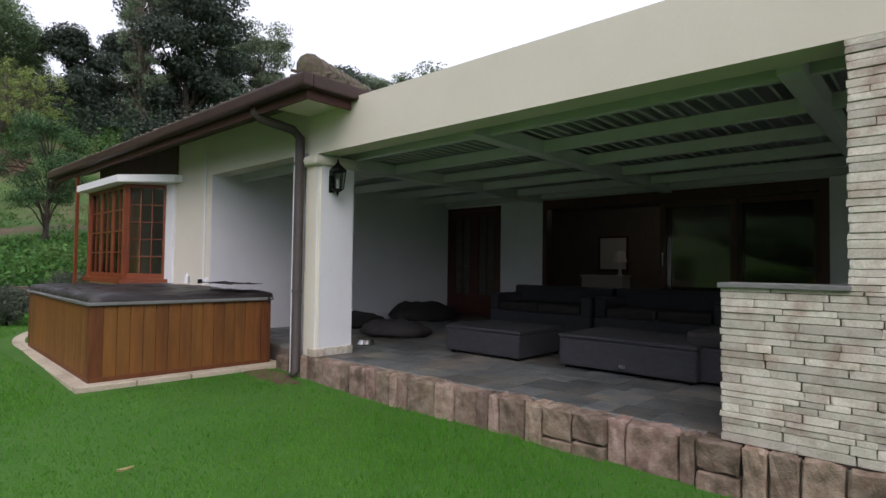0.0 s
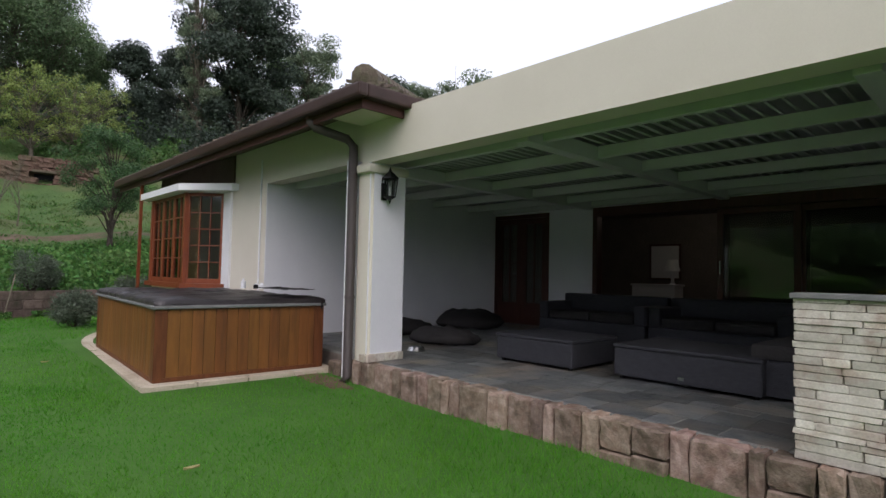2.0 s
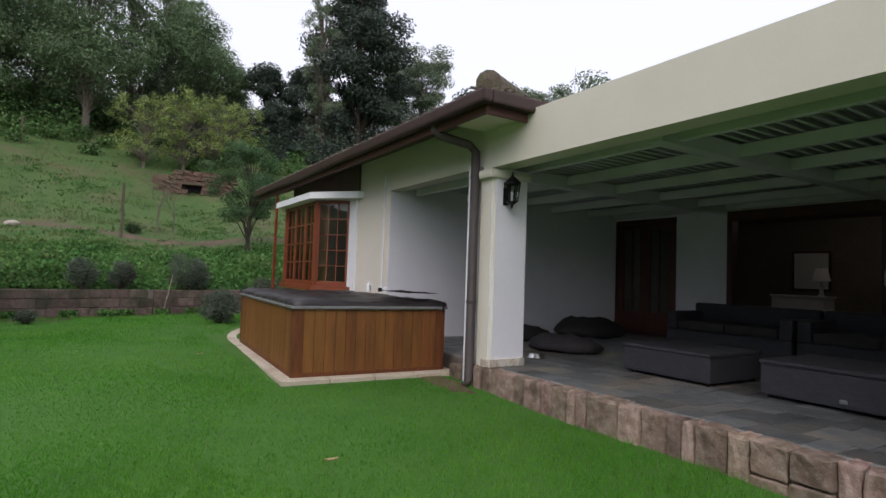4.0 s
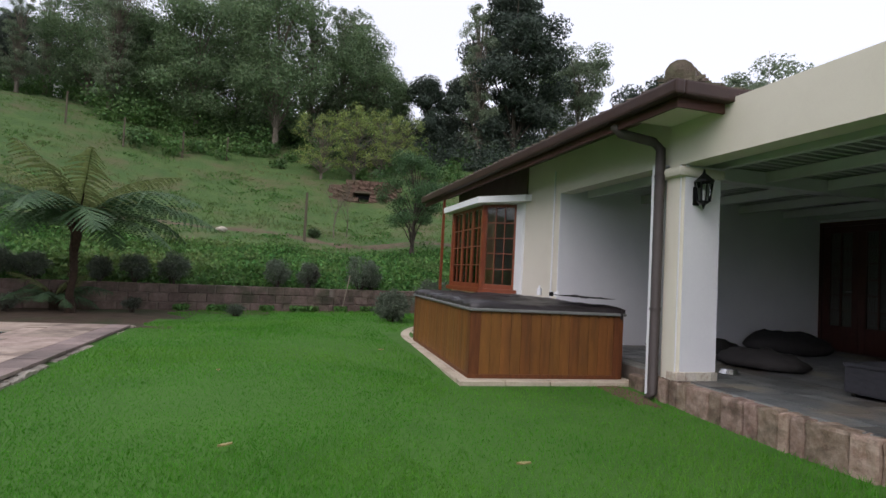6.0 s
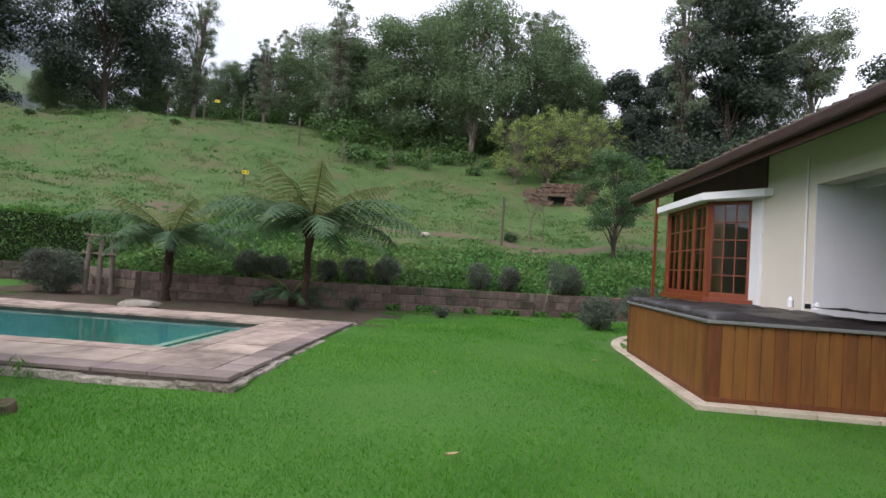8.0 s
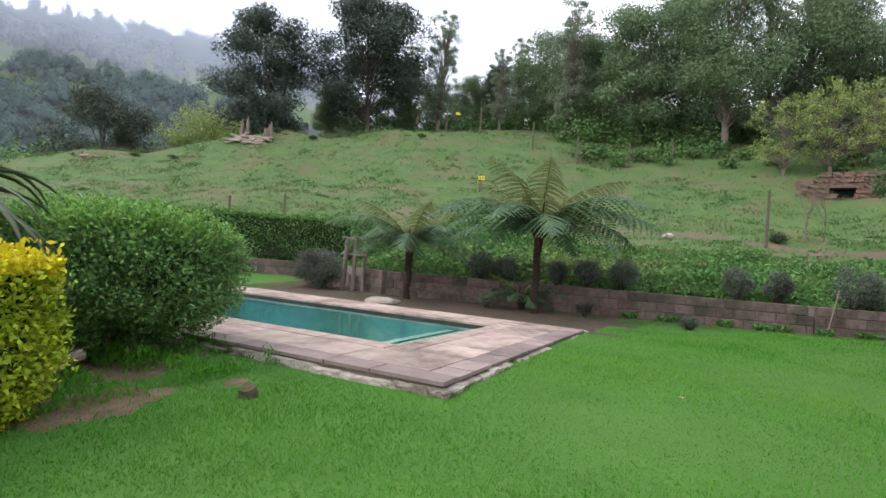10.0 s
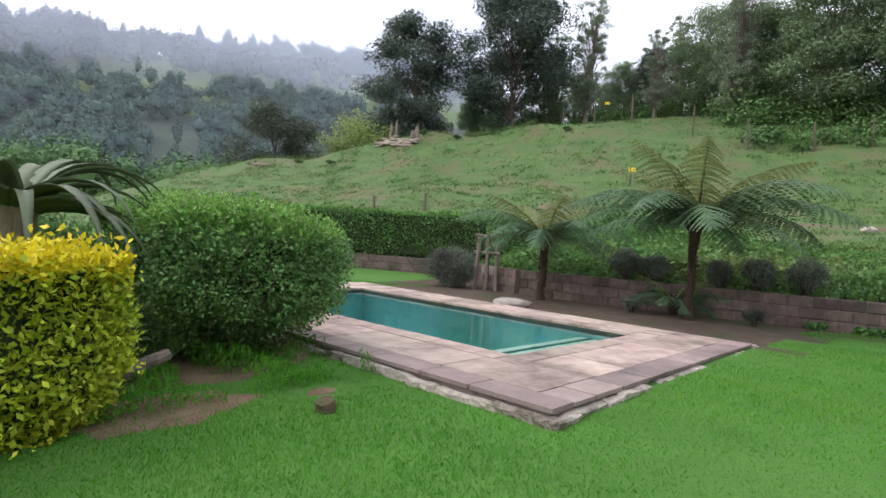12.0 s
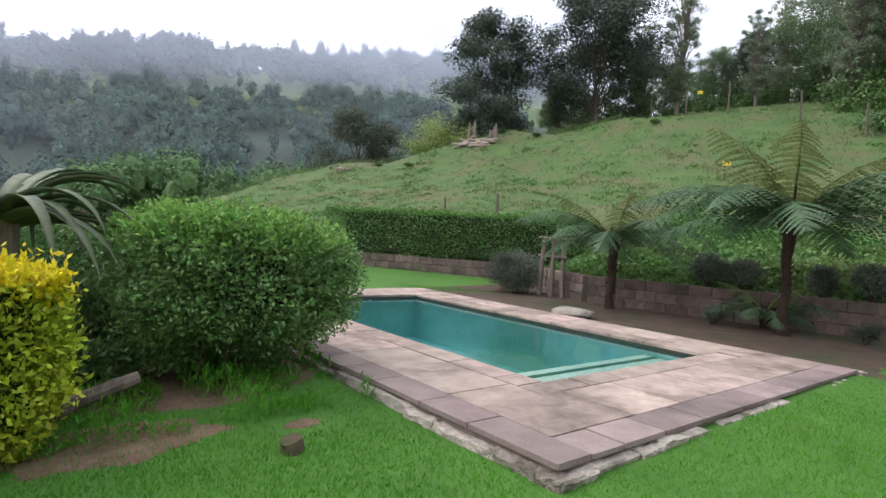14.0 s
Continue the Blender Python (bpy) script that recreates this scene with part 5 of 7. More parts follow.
# tree ferns
def frond_mesh(name, length, material, seed, rise, droop):
    """A fern frond along +x, arching up and over, with spaced drooping strap-like pinnae of toothed edge."""
    rng = np.random.default_rng(seed)
    n = 25
    t = np.linspace(0, 1, n)
    ang = np.radians(rise - (rise + droop) * t ** 0.85)
    step = length / (n - 1)
    px, pz = np.concatenate(([0], np.cumsum(np.cos(ang[:-1]) * step))), np.concatenate(([0], np.cumsum(np.sin(ang[:-1]) * step)))
    v, f = [], []

    def quad(a, b, c, d):
        k = len(v)
        v.extend((a, b, c, d))
        f.append((k, k + 1, k + 2, k + 3))

    up = np.array((0, 0, 1.0))
    for i in range(n - 1):
        a, b = np.array((px[i], 0, pz[i])), np.array((px[i + 1], 0, pz[i + 1]))
        w = 0.02 * (1 - 0.85 * t[i])
        o, u = np.array((0, w, 0)), up * w * 1.4
        quad(a - o, b - o, b + u, a + u)
        quad(a + u, b + u, b + o, a + o)
        quad(a + o, b + o, b - o, a - o)
    for i in range(4, n):
        ln = length * 0.2 * math.sin(math.pi * min(1, (t[i] * 0.86 + 0.11))) ** 0.8 + 0.02
        fw = np.array((math.cos(ang[i]), 0, math.sin(ang[i])))
        nrm = np.array((-math.sin(ang[i]), 0, math.cos(ang[i])))
        for s in (-1, 1):
            d = np.array((0, s, 0)) * 0.9 + fw * 0.36 - nrm * rng.uniform(0.2, 0.45) + rng.normal(size=3) * 0.06
            d /= np.linalg.norm(d)
            base = np.array((px[i], 0, pz[i]))
            m = 9
            for k in range(m):
                u0 = (k + 0.2) / m
                q = base + d * ln * u0 - up * 0.38 * ln * u0 * u0
                leaf = (length / n) * 0.5 * (1 - u0 ** 2 * 0.8) * rng.uniform(0.85, 1.1)
                for side in (-1, 1):
                    e = fw * side * 0.95 + d * 0.3
                    e /= np.linalg.norm(e)
                    wv = d * ln / m * 0.5
                    tip = q + e * leaf - up * leaf * 0.3
                    quad(q - wv, q + wv, tip + wv * 0.9, tip - wv * 0.9)
    return mesh_np(name, v, f, material)


def tree_fern(x, y, trunk_h, reach, seed, lab, young, count=9):
    z = gz(x, y)
    top = empty("tree_fern", x, y, z, label=lab, category="tree fern", group="tree ferns by the pool")
    rng = random.Random(seed)
    bm = bmesh.new()
    pts = [(0.02 * math.sin(i), 0.02 * math.cos(i * 1.7), trunk_h * i / 8 - 0.05) for i in range(9)]
    tube(bm, pts, [0.105, 0.08, 0.068, 0.064, 0.066, 0.07, 0.078, 0.09, 0.1], 12)
    for i in range(90):
        h, a = rng.uniform(0.1, trunk_h), rng.uniform(0, 6.28)
        p = Vector((0.066 * math.cos(a), 0.066 * math.sin(a), h))
        tube(bm, [p, p + Vector((0.035 * math.cos(a), 0.035 * math.sin(a), 0.06))], [0.012, 0.004], 4)
    part("trunk", bm, M_FERNTRUNK, top)
    old = [frond_mesh("frond", reach * k, L_FERN, seed + i, r, d) for i, (k, r, d) in enumerate(((1.0, 50, 38), (0.92, 40, 42), (1.06, 54, 28), (0.8, 30, 48)))]
    yng = [frond_mesh("frond", reach * k, L_FERNY, seed + 9 + i, r, d) for i, (k, r, d) in enumerate(((0.85, 58, -8), (0.78, 66, 0)))]
    for i in range(count):
        m = Matrix.Translation((0, 0, trunk_h - 0.06)) @ Matrix.Rotation(6.283 * i / count + rng.uniform(-0.22, 0.22), 4, "Z") @ Matrix.Rotation(rng.uniform(-0.25, 0.25), 4, "X") @ Matrix.Diagonal((1, 1, rng.uniform(0.75, 1.1), 1))
        piece("frond", old[i % 4], m, top)
    for i in range(young):
        m = Matrix.Translation((0, 0, trunk_h)) @ Matrix.Rotation(6.283 * (i + 0.4) / young + rng.uniform(-0.3, 0.3), 4, "Z") @ Matrix.Rotation(rng.uniform(-0.2, 0.2), 4, "X")
        piece("frond", yng[i % 2], m, top)
    bm = bmesh.new()   # dark bases of the stalks, spreading from the trunk like a cup
    for i in range(16):
        a = i * 0.41 + rng.uniform(-0.1, 0.1)
        k = reach * rng.uniform(0.13, 0.24)
        tube(bm, [(0.06 * math.cos(a), 0.06 * math.sin(a), trunk_h - 0.2), (k * 0.4 * math.cos(a), k * 0.4 * math.sin(a), trunk_h + k * 0.25), (k * math.cos(a), k * math.sin(a), trunk_h + k * 0.8)], [0.024, 0.018, 0.012], 5)
    part("stalk_ring", bm, M_FERNTRUNK, top)


tree_fern(-12.5, -4.15, 1.72, 2.75, 401, "tall tree fern with dark fibrous trunk and wide arching fronds", 7, 14)
tree_fern(-12.35, -7.15, 1.28, 2.0, 402, "shorter tree fern with dark trunk and arching fronds", 5, 12)
ff = tree_fern(-13.05, -4.6, 0.25, 1.1, 403, "young fern with low arching fronds at the wall", 3)


# hedges and shrubs round the pool
def hedge(name, x0, x1, y0, y1, z0, z1, mats, n, size, seed, lab, turn=0.0, ratio=0.5, bulge=0.12):
    """A clipped hedge: twigs inside and a skin of separate leaves. mats: the leaves below, and those of the top shoots."""
    rng = np.random.default_rng(seed)
    cx, cy = (x0 + x1) / 2, (y0 + y1) / 2
    top = empty(name, cx, cy, z0, label=lab, category="hedge")
    top.rotation_euler = (0, 0, turn)
    a, b, h = (x1 - x0) / 2, (y1 - y0) / 2, z1 - z0
    areas = np.array((2 * b * h, 2 * b * h, 2 * a * h, 2 * a * h, 4 * a * b))
    face = rng.choice(5, n, p=areas / areas.sum())
    u, w = rng.uniform(-1, 1, n), rng.uniform(-1, 1, n)
    p, o = np.zeros((n, 3)), np.zeros((n, 3))
    for k, (ax, sg) in enumerate(((0, -1), (0, 1), (1, -1), (1, 1))):
        s = face == k
        p[s, ax], o[s, ax] = sg * (a, b)[ax], sg
        p[s, 1 - ax] = u[s] * (b, a)[ax]
        p[s, 2] = (w[s] + 1) / 2 * h
    s = face == 4
    p[s, 0], p[s, 1], p[s, 2], o[s, 2] = u[s] * a, w[s] * b, h, 1
    lumpy = 0.5 * np.sin(p[:, 0] * 5.1 + seed) * np.sin(p[:, 1] * 4.3) + 0.5 * np.sin(p[:, 2] * 6.2 + p[:, 0] * 3 + p[:, 1] * 2.2)
    p += o * (lumpy * bulge * 0.6 + rng.normal(size=n) * bulge * 0.45 - 0.05)[:, None]
    low = np.clip(1 - p[:, 2] / (h * 0.35), 0, 1)
    p[:, :2] *= (1 - 0.16 * low)[:, None]
    up = (p[:, 2] > h - 0.12 + rng.normal(size=n) * 0.05)
    for nm, sel, material in (("foliage", ~up, mats[0]), ("top_growth", up, mats[1])):
        if sel.sum():
            ob = new(nm, leaf_mesh(nm, p[sel], size, material, seed + 1, ratio, o[sel] * 0.9, 0.5 if nm == "top_growth" else 0.15))
            ob.parent = top
    bm = bmesh.new()
    r2 = random.Random(seed)
    for i in range(int(10 + 14 * a * b)):
        x, y = r2.uniform(-a, a) * 0.8, r2.uniform(-b, b) * 0.8
        tube(bm, [(x * 0.8, y * 0.8, -0.1), (x + 0.08, y, h * 0.4), (x * 1.05, y * 1.05, h * 0.85)], [0.02, 0.014, 0.006], 5)
    part("woody_frame", bm, M_BARKD, top)
    # solid dark core: the hedge's inner shade put into colour and shape
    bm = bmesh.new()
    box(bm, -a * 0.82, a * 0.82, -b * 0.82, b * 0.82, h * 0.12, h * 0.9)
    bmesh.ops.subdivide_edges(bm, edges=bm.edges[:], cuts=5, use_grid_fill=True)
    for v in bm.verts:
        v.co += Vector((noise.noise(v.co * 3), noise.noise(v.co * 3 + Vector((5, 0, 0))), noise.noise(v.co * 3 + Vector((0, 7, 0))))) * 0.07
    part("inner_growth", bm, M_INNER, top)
    return top


M_INNER = mat("inner_shade", (0.02, 0.035, 0.012), (0.035, 0.055, 0.018), 0.1, 0.95, 0.8, 0.03)
hedge("golden_hedge", -3.22, -1.45, -5.0, -3.95, 0.03, 1.06, (L_GOLDLOW, L_GOLD), 40000, 0.046, 501, "clipped golden-yellow privet hedge, greener below", 0.35, 0.5, 0.13)
hedge("pool_hedge", -13.85, -12.75, -17.3, -9.7, 0.7, 2.1, (L_BUSH, L_HEDGE), 30000, 0.078, 502, "long clipped dark green hedge above the retaining wall", 0.56, 0.5, 0.1)


def big_bush():
    x, y = -4.6, -5.55
    z = gz(x, y)
    top = empty("pool_bush", x, y, z, label="dense glossy green bush with bare stems beside the pool", category="bush")
    rng = np.random.default_rng(511)
    m = 210
    d = rng.normal(size=(m, 3))
    d /= np.linalg.norm(d, axis=1, keepdims=True)
    d[60:] = np.sign(d[60:]) * np.abs(d[60:]) ** 0.62
    c = d * (0.84, 0.68, 0.46)
    c[:, 2] += 0.83
    c[:, 0] += 0.12 * (c[:, 2] - 0.9)
    c[170:] = c[170:] * (0.62, 0.62, 0) + np.stack((np.full(40, 0.24), np.full(40, -0.18), rng.uniform(0.16, 0.45, 40)), 1)   # low growth down to the ground
    p = clump_points(c, [(0.24, 0.24, 0.2)] * m, 400, rng, 0.5)
    out = p - (0, 0, 0.8)
    out /= np.linalg.norm(out, axis=1, keepdims=True)
    hi = p[:, 2] > 1.13 + 0.05 * rng.normal(size=len(p))
    for nm, s, material in (("foliage", ~hi, L_POOLBUSH), ("top_growth", hi, L_POOLTOP)):
        ob = new(nm, leaf_mesh(nm, p[s], 0.042, material, 512, 0.5, out[s] * 1.0, 0.2))
        ob.parent = top
    bm = bmesh.new()
    r2 = random.Random(5)
    for i in range(26):
        a = r2.uniform(0, 6.28)
        r = r2.uniform(0.2, 0.75)
        bx, by = r2.uniform(-0.3, 0.3), r2.uniform(-0.2, 0.2)
        tube(bm, [(bx, by, -0.05), (bx + r * 0.4 * math.cos(a), by + r * 0.4 * math.sin(a), 0.35), (bx + r * math.cos(a), by + 0.7 * r * math.sin(a), 0.85)], [0.024, 0.016, 0.008], 6)
    part("woody_frame", bm, M_BARK, top)
    # dark lumpy filler that stands for shade deep inside the bush
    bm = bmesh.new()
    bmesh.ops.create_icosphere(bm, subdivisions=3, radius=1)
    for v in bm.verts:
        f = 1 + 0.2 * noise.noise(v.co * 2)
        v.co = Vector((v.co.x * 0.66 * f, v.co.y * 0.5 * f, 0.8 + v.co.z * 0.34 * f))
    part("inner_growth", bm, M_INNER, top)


big_bush()


def aloe(x, y, z, seed):
    top = empty("tree_aloe", x, y, z, label="large grey-green aloe with long arching pointed leaves", category="aloe")
    rng = random.Random(seed)
    part("trunk", tube(bmesh.new(), [(0, 0, -0.8), (0, 0, 0.0), (0, 0, 0.45)], [0.13, 0.12, 0.14], 10), M_LOG, top)
    for i in range(40):
        a = i * 2.4 + rng.uniform(-0.2, 0.2)
        rise = rng.uniform(0.25, 1.15)
        ln = rng.uniform(0.95, 1.35)
        n = 10
        bm = bmesh.new()
        rows = []
        px, pz, ang = 0.1, 0.35 + 0.14 * rise, rise
        for k in range(n + 1):
            t = k / n
            w = 0.075 * (1 - t) ** 0.8 + 0.002
            rows.append([bm.verts.new((px, s * w, pz + q * w)) for s, q in ((-1, 0.35), (-0.6, 0.0), (0, -0.22), (0.6, 0.0), (1, 0.35), (0, 0.12))])
            px += math.cos(ang) * ln / n
            pz += math.sin(ang) * ln / n
            ang -= (rise + rng.uniform(0.8, 1.1)) / n * 1.25
        for p, q in zip(rows, rows[1:]):
            for k in range(6):
                bm.faces.new((p[k], p[(k + 1) % 6], q[(k + 1) % 6], q[k]))
        ob = part("leaf", bm, L_ALOE, top, smooth=True)
        ob.matrix_basis = Matrix.Rotation(a, 4, "Z")


for i, (x, y, r, h) in enumerate(((-3.62, -6.25, 0.55, 0.8), (-4.05, -7.7, 0.8, 1.35), (-3.2, -7.5, 0.8, 1.5), (-2.2, -7.2, 0.8, 1.4), (-3.55, -5.35, 0.3, 0.4))):
    shrub("wild_shrub", x, y, r, r, h, L_UNDER, 530 + i, 5200, 0.07, "tangled wild green shrub behind the hedge", "shrub", stem=0.02, ratio=0.4, group="wild shrubs behind the hedge")
aloe(-3.0, -5.7, 0.86, 521)
st = tube(bmesh.new(), [(0, 0, -0.05), (0, 0, 0.04), (0.01, 0, 0.075), (0.01, 0, 0.08)], [0.075, 0.068, 0.06, 0.02], 14)
for v in st.verts:
    v.co.x += 0.02 * noise.noise(v.co * 20)
    v.co.z += 0.02 * noise.noise(v.co * 14)
stump = part("tree_stump", st, mat("rotten_stump_wood", (0.07, 0.055, 0.032), (0.11, 0.085, 0.05), 0.03, 0.95, 0.8, 0.01, (0.06, 0.08, 0.03), stretch=(1, 1, 0.3)))
stump.location = (-4.36, -3.72, gz(-4.36, -3.72))
tagged(stump, "small sawn tree stump in the lawn", "stump")
lg = part("fallen_log", tube(bmesh.new(), [(-0.42, 0, -0.03), (-0.2, 0.015, 0.0), (0, 0.02, 0.015), (0.2, 0.005, 0.01), (0.36, 0.0, 0.0)], [0.05, 0.056, 0.052, 0.05, 0.042], 9), M_POST)
lg.matrix_basis = pose(-3.42, -4.72, gz(-3.5, -4.7) + 0.14, 0, -20, 187)
tagged(lg, "weathered grey fallen log under the bush", "log")
hose = part("pool_hose", tube(bmesh.new(), [(-6.3 + 0.3 * math.cos(a * 0.7), -7.9 + 0.3 * math.sin(a * 0.7), 0.27 + 0.004 * a) for a in range(20)], 0.02, 6), mat("blue_hose", (0.06, 0.16, 0.4), (0.08, 0.2, 0.46), 0.2, 0.4, 0, 0.02))
tagged(hose, "coiled blue and white pool hose on the paving", "hose")


# ---- trees ----
def fine_leaves(name, p, size, material, seed, face):
    """Small three-cornered leaves at the points p, their flat sides unevenly towards face."""
    rng = np.random.default_rng(seed)
    n = len(p)
    nn = face + 0.6 * rng.normal(size=(n, 3))
    d = np.cross(nn, rng.normal(size=(n, 3)))
    d /= np.linalg.norm(d, axis=1, keepdims=True) + 1e-9
    e = np.cross(nn, d)
    e /= np.linalg.norm(e, axis=1, keepdims=True) + 1e-9
    L = (size * rng.uniform(0.6, 1.35, n))[:, None]
    v = np.stack((p - d * L * 0.5, p + d * L * 0.35 + e * L * 0.4, p + d * L * 0.35 - e * L * 0.4), 1).reshape(-1, 3)
    return mesh_np(name, v, np.arange(3 * n).reshape(-1, 3), material)


def tree(name, x, y, h, spread, material, seed, lab, style="round", n=6500, leaf=0.34, bare=0.28, bark=None, clumps=34, z=None, puff=1.0):
    """A tree: tapered trunk, limbs to each clump, and a crown of separate leaves with gaps."""
    rng = np.random.default_rng(seed)
    zb = (gz(x, y) if z is None else z) - 0.15
    top = empty(name, x, y, zb, label=lab, category="tree")
    t = rng.uniform(0, 1, clumps)
    a = rng.uniform(0, 6.283, clumps)
    hh = bare + (0.94 - bare) * t
    if style == "round":
        w = np.sin(np.pi * np.clip(0.12 + 0.83 * t, 0, 1)) ** 0.6
    elif style == "cone":
        w = (1 - t) ** 0.8 + 0.12
    elif style == "flat":
        w = 0.4 + 0.6 * t
    else:
        w = np.full(clumps, 0.55) + 0.3 * np.sin(np.pi * t)
    rad = spread * w * rng.uniform(0.25, 0.92, clumps)
    c = np.stack((rad * np.cos(a), rad * np.sin(a), hh * h), 1)
    size = puff * spread * rng.uniform(0.24, 0.42, clumps)
    r = np.stack((size, size, size * (0.5 if style == "flat" else 0.68)), 1)
    per = int(2.6 * n / clumps)
    p = clump_points(c, r, per, rng, 0.5)
    face = (p - np.repeat(c, per, 0)) / np.repeat(size, per)[:, None] + (0, 0, 0.35)
    ob = new("crown", fine_leaves("crown", p, leaf * 0.62, material, seed, face))
    ob.parent = top
    bm = bmesh.new()
    r0 = 0.014 * h + 0.03
    lean = rng.normal(size=2) * 0.03 * h
    pts = [(lean[0] * s, lean[1] * s, h * 0.86 * s) for s in np.linspace(0, 1, 8)]
    tube(bm, pts, [r0 * k for k in (1.25, 0.95, 0.82, 0.68, 0.52, 0.36, 0.22, 0.08)], 8)
    for q in c:
        s = max(0.12, min(0.9, (q[2] / h - 0.12 - 0.12 * abs(rng.normal()))))
        b = Vector((lean[0] * s, lean[1] * s, h * 0.86 * s))
        e = Vector(q)
        tube(bm, [b, b.lerp(e, 0.5) + Vector((0, 0, 0.04 * h)), e], [r0 * 0.3 * (1.1 - s), r0 * 0.18, r0 * 0.05], 5)
    part("trunk", bm, bark or M_BARK, top)
    return top


def at(az, r):
    """The place r metres from the garden's middle at the bearing az, counted leftwards from +y."""
    return -1.5 - r * math.sin(radians(az)), -0.5 + r * math.cos(radians(az))


def plant(src, az, r, s=1.0, turn=0.0, lab=""):
    x, y = at(az, r)
    ob = copy_thing(src, Matrix.Translation((x, y, gz(x, y) - 0.15)) @ Matrix.Rotation(turn, 4, "Z"))
    ob.scale = (s, s, s)
    if lab:
        ob["label"] = lab
    return ob


DK, MD, LT = "tall dark evergreen tree on the hillside", "mid-green leafy tree on the hillside edge", "slender pale feathery tree on the hillside"
# dark pair on the crest
d1 = tree("dark_tree", *at(136.0, 50), 11.8, 4.7, L_DARK, 601, DK, "round", 13000, 0.34, 0.10, M_BARKD, 46)
d2 = tree("dark_tree", *at(126.0, 50), 13.2, 5.6, L_DARK, 602, DK, "round", 16000, 0.34, 0.22, M_BARKD, 60)
con = tree("dark_tree", *at(66.2, 46), 16.5, 4.3, L_DARK, 603, "tall dark conifer-like tree above the house roof", "round", 19000, 0.38, 0.12, M_BARKD, 62)
rd = tree("dark_tree", *at(75.4, 45), 7.0, 2.9, L_DARK, 604, "rounded dark evergreen tree on the slope", "round", 9000, 0.3, 0.04, M_BARKD, 30)
m1 = tree("green_tree", *at(91.0, 43), 13.4, 5.2, L_MID, 605, MD, "round", 15000, 0.27, 0.2, None, 58)
m2 = tree("green_tree", *at(98.5, 45), 11.6, 4.5, L_MID, 606, MD, "round", 13000, 0.27, 0.18, None, 52)
s1 = tree("slender_tree", *at(118.9, 52), 12.0, 2.6, L_LIGHT, 607, LT, "tall", 6400, 0.19, 0.12, None, 120, puff=0.5)
y1 = tree("lime_tree", *at(82.8, 38), 5.4, 3.7, L_YELLOW, 608, "small lime-green tree with pale stems on the slope", "tall", 1900, 0.18, 0.2, None, 80, puff=0.36)
fl = tree("flat_tree", *at(59.4, 50), 11.0, 3.4, L_LIGHT, 609, "grey-green flat-topped tree behind the roof", "flat", 6000, 0.28, 0.45, None, 30)
plant(rd, 72.0, 49, 1.05, 1.0)
plant(rd, 52.2, 48, 1.45, 2.0)
plant(fl, 47.8, 52, 1.06, 2.2)
plant(fl, 43.6, 50, 1.28, 0.6)
plant(s1, 87.5, 46, 1.1, 2.1)
plant(m1, 94.8, 50, 1.0, 1.2)
plant(m2, 102.6, 48, 0.8, 0.4)
plant(m1, 107.5, 52, 0.75, 2.9)
plant(s1, 110.5, 55, 0.8, 4.0)
plant(s1, 105.8, 46, 1.0, 0.3)
plant(s1, 84.5, 47, 1.15, 1.7)
plant(s1, 80.8, 47, 0.75, 3.0)
plant(s1, 78.6, 50, 0.6, 5.0)
plant(s1, 69.8, 45, 1.2, 2.4)
plant(s1, 122.0, 55, 0.85, 2.0)
plant(s1, 112.5, 50, 0.65, 4.4)
plant(d1, 113.0, 60, 0.58, 1.5)
plant(m2, 129.5, 54, 0.55, 0.6)
plant(m2, 123.0, 54, 0.6, 2.0)
plant(m1, 116.0, 58, 0.45, 0.9)
plant(y1, 86.2, 37, 0.85, 1.2)
plant(y1, 80.0, 39, 0.9, 2.5)
plant(y1, 78.0, 40, 0.8, 4.0)
plant(m1, 62.5, 52, 0.7, 0.8)
plant(m2, 99.0, 60, 0.75, 3.1)
plant(s1, 86.0, 56, 0.85, 0.2)
plant(m2, 92.0, 66, 0.75, 1.9)
plant(d2, 104.0, 64, 0.7, 4.4)
plant(d1, 108.5, 66, 0.6, 0.4)
plant(s1, 83.0, 48, 1.1, 2.4)
plant(m1, 82.2, 47, 0.88, 4.0)
plant(m2, 79.0, 48, 0.62, 1.1)

for k in range(9):
    plant((m2, m1, s1)[k % 3], 110 + k * 2.5, 57 + (k * 37) % 8, 0.42 + 0.05 * (k % 3), k * 1.3)

# added unseen tree belt behind the walk: darkens window reflections, blocks low sky
for k in range(13):
    plant((m1, m2, s1)[k % 3], 208 + k * 9.5, 27 + (k * 29) % 9, 0.5 + 0.06 * (k % 4), k * 1.7, "unseen mid-green tree added behind the walk to block sky light")

x, y = at(75.8, 21.0)
tree("garden_tree", x, y, 4.4, 2.0, leafmat("leaf_garden_tree", (0.05, 0.11, 0.045), (0.085, 0.165, 0.06)), 620, "small open-branched dark garden tree near the house corner", "tall", 8000, 0.1, 0.3, M_BARKD, 46, puff=0.62)
x, y = at(149.4, 62)
tree("valley_tree", x, y, 13.8, 5.4, mat("dusky_leaf", (0.05, 0.066, 0.045), (0.076, 0.092, 0.06), 3, 0.8, 0, 0.2, isl=0.3, transl=0.2), 621, "broad dusky tree beyond the ridge", "round", 9000, 0.36, 0.2, M_BARKD, 46, z=1.2)
x, y = at(140.6, 62)
tree("valley_tree", x, y, 6.6, 5.6, L_YELLOW, 622, "rounded green tree behind the log pile", "round", 7000, 0.34, 0.02, M_BARKD, 44, z=7.8)


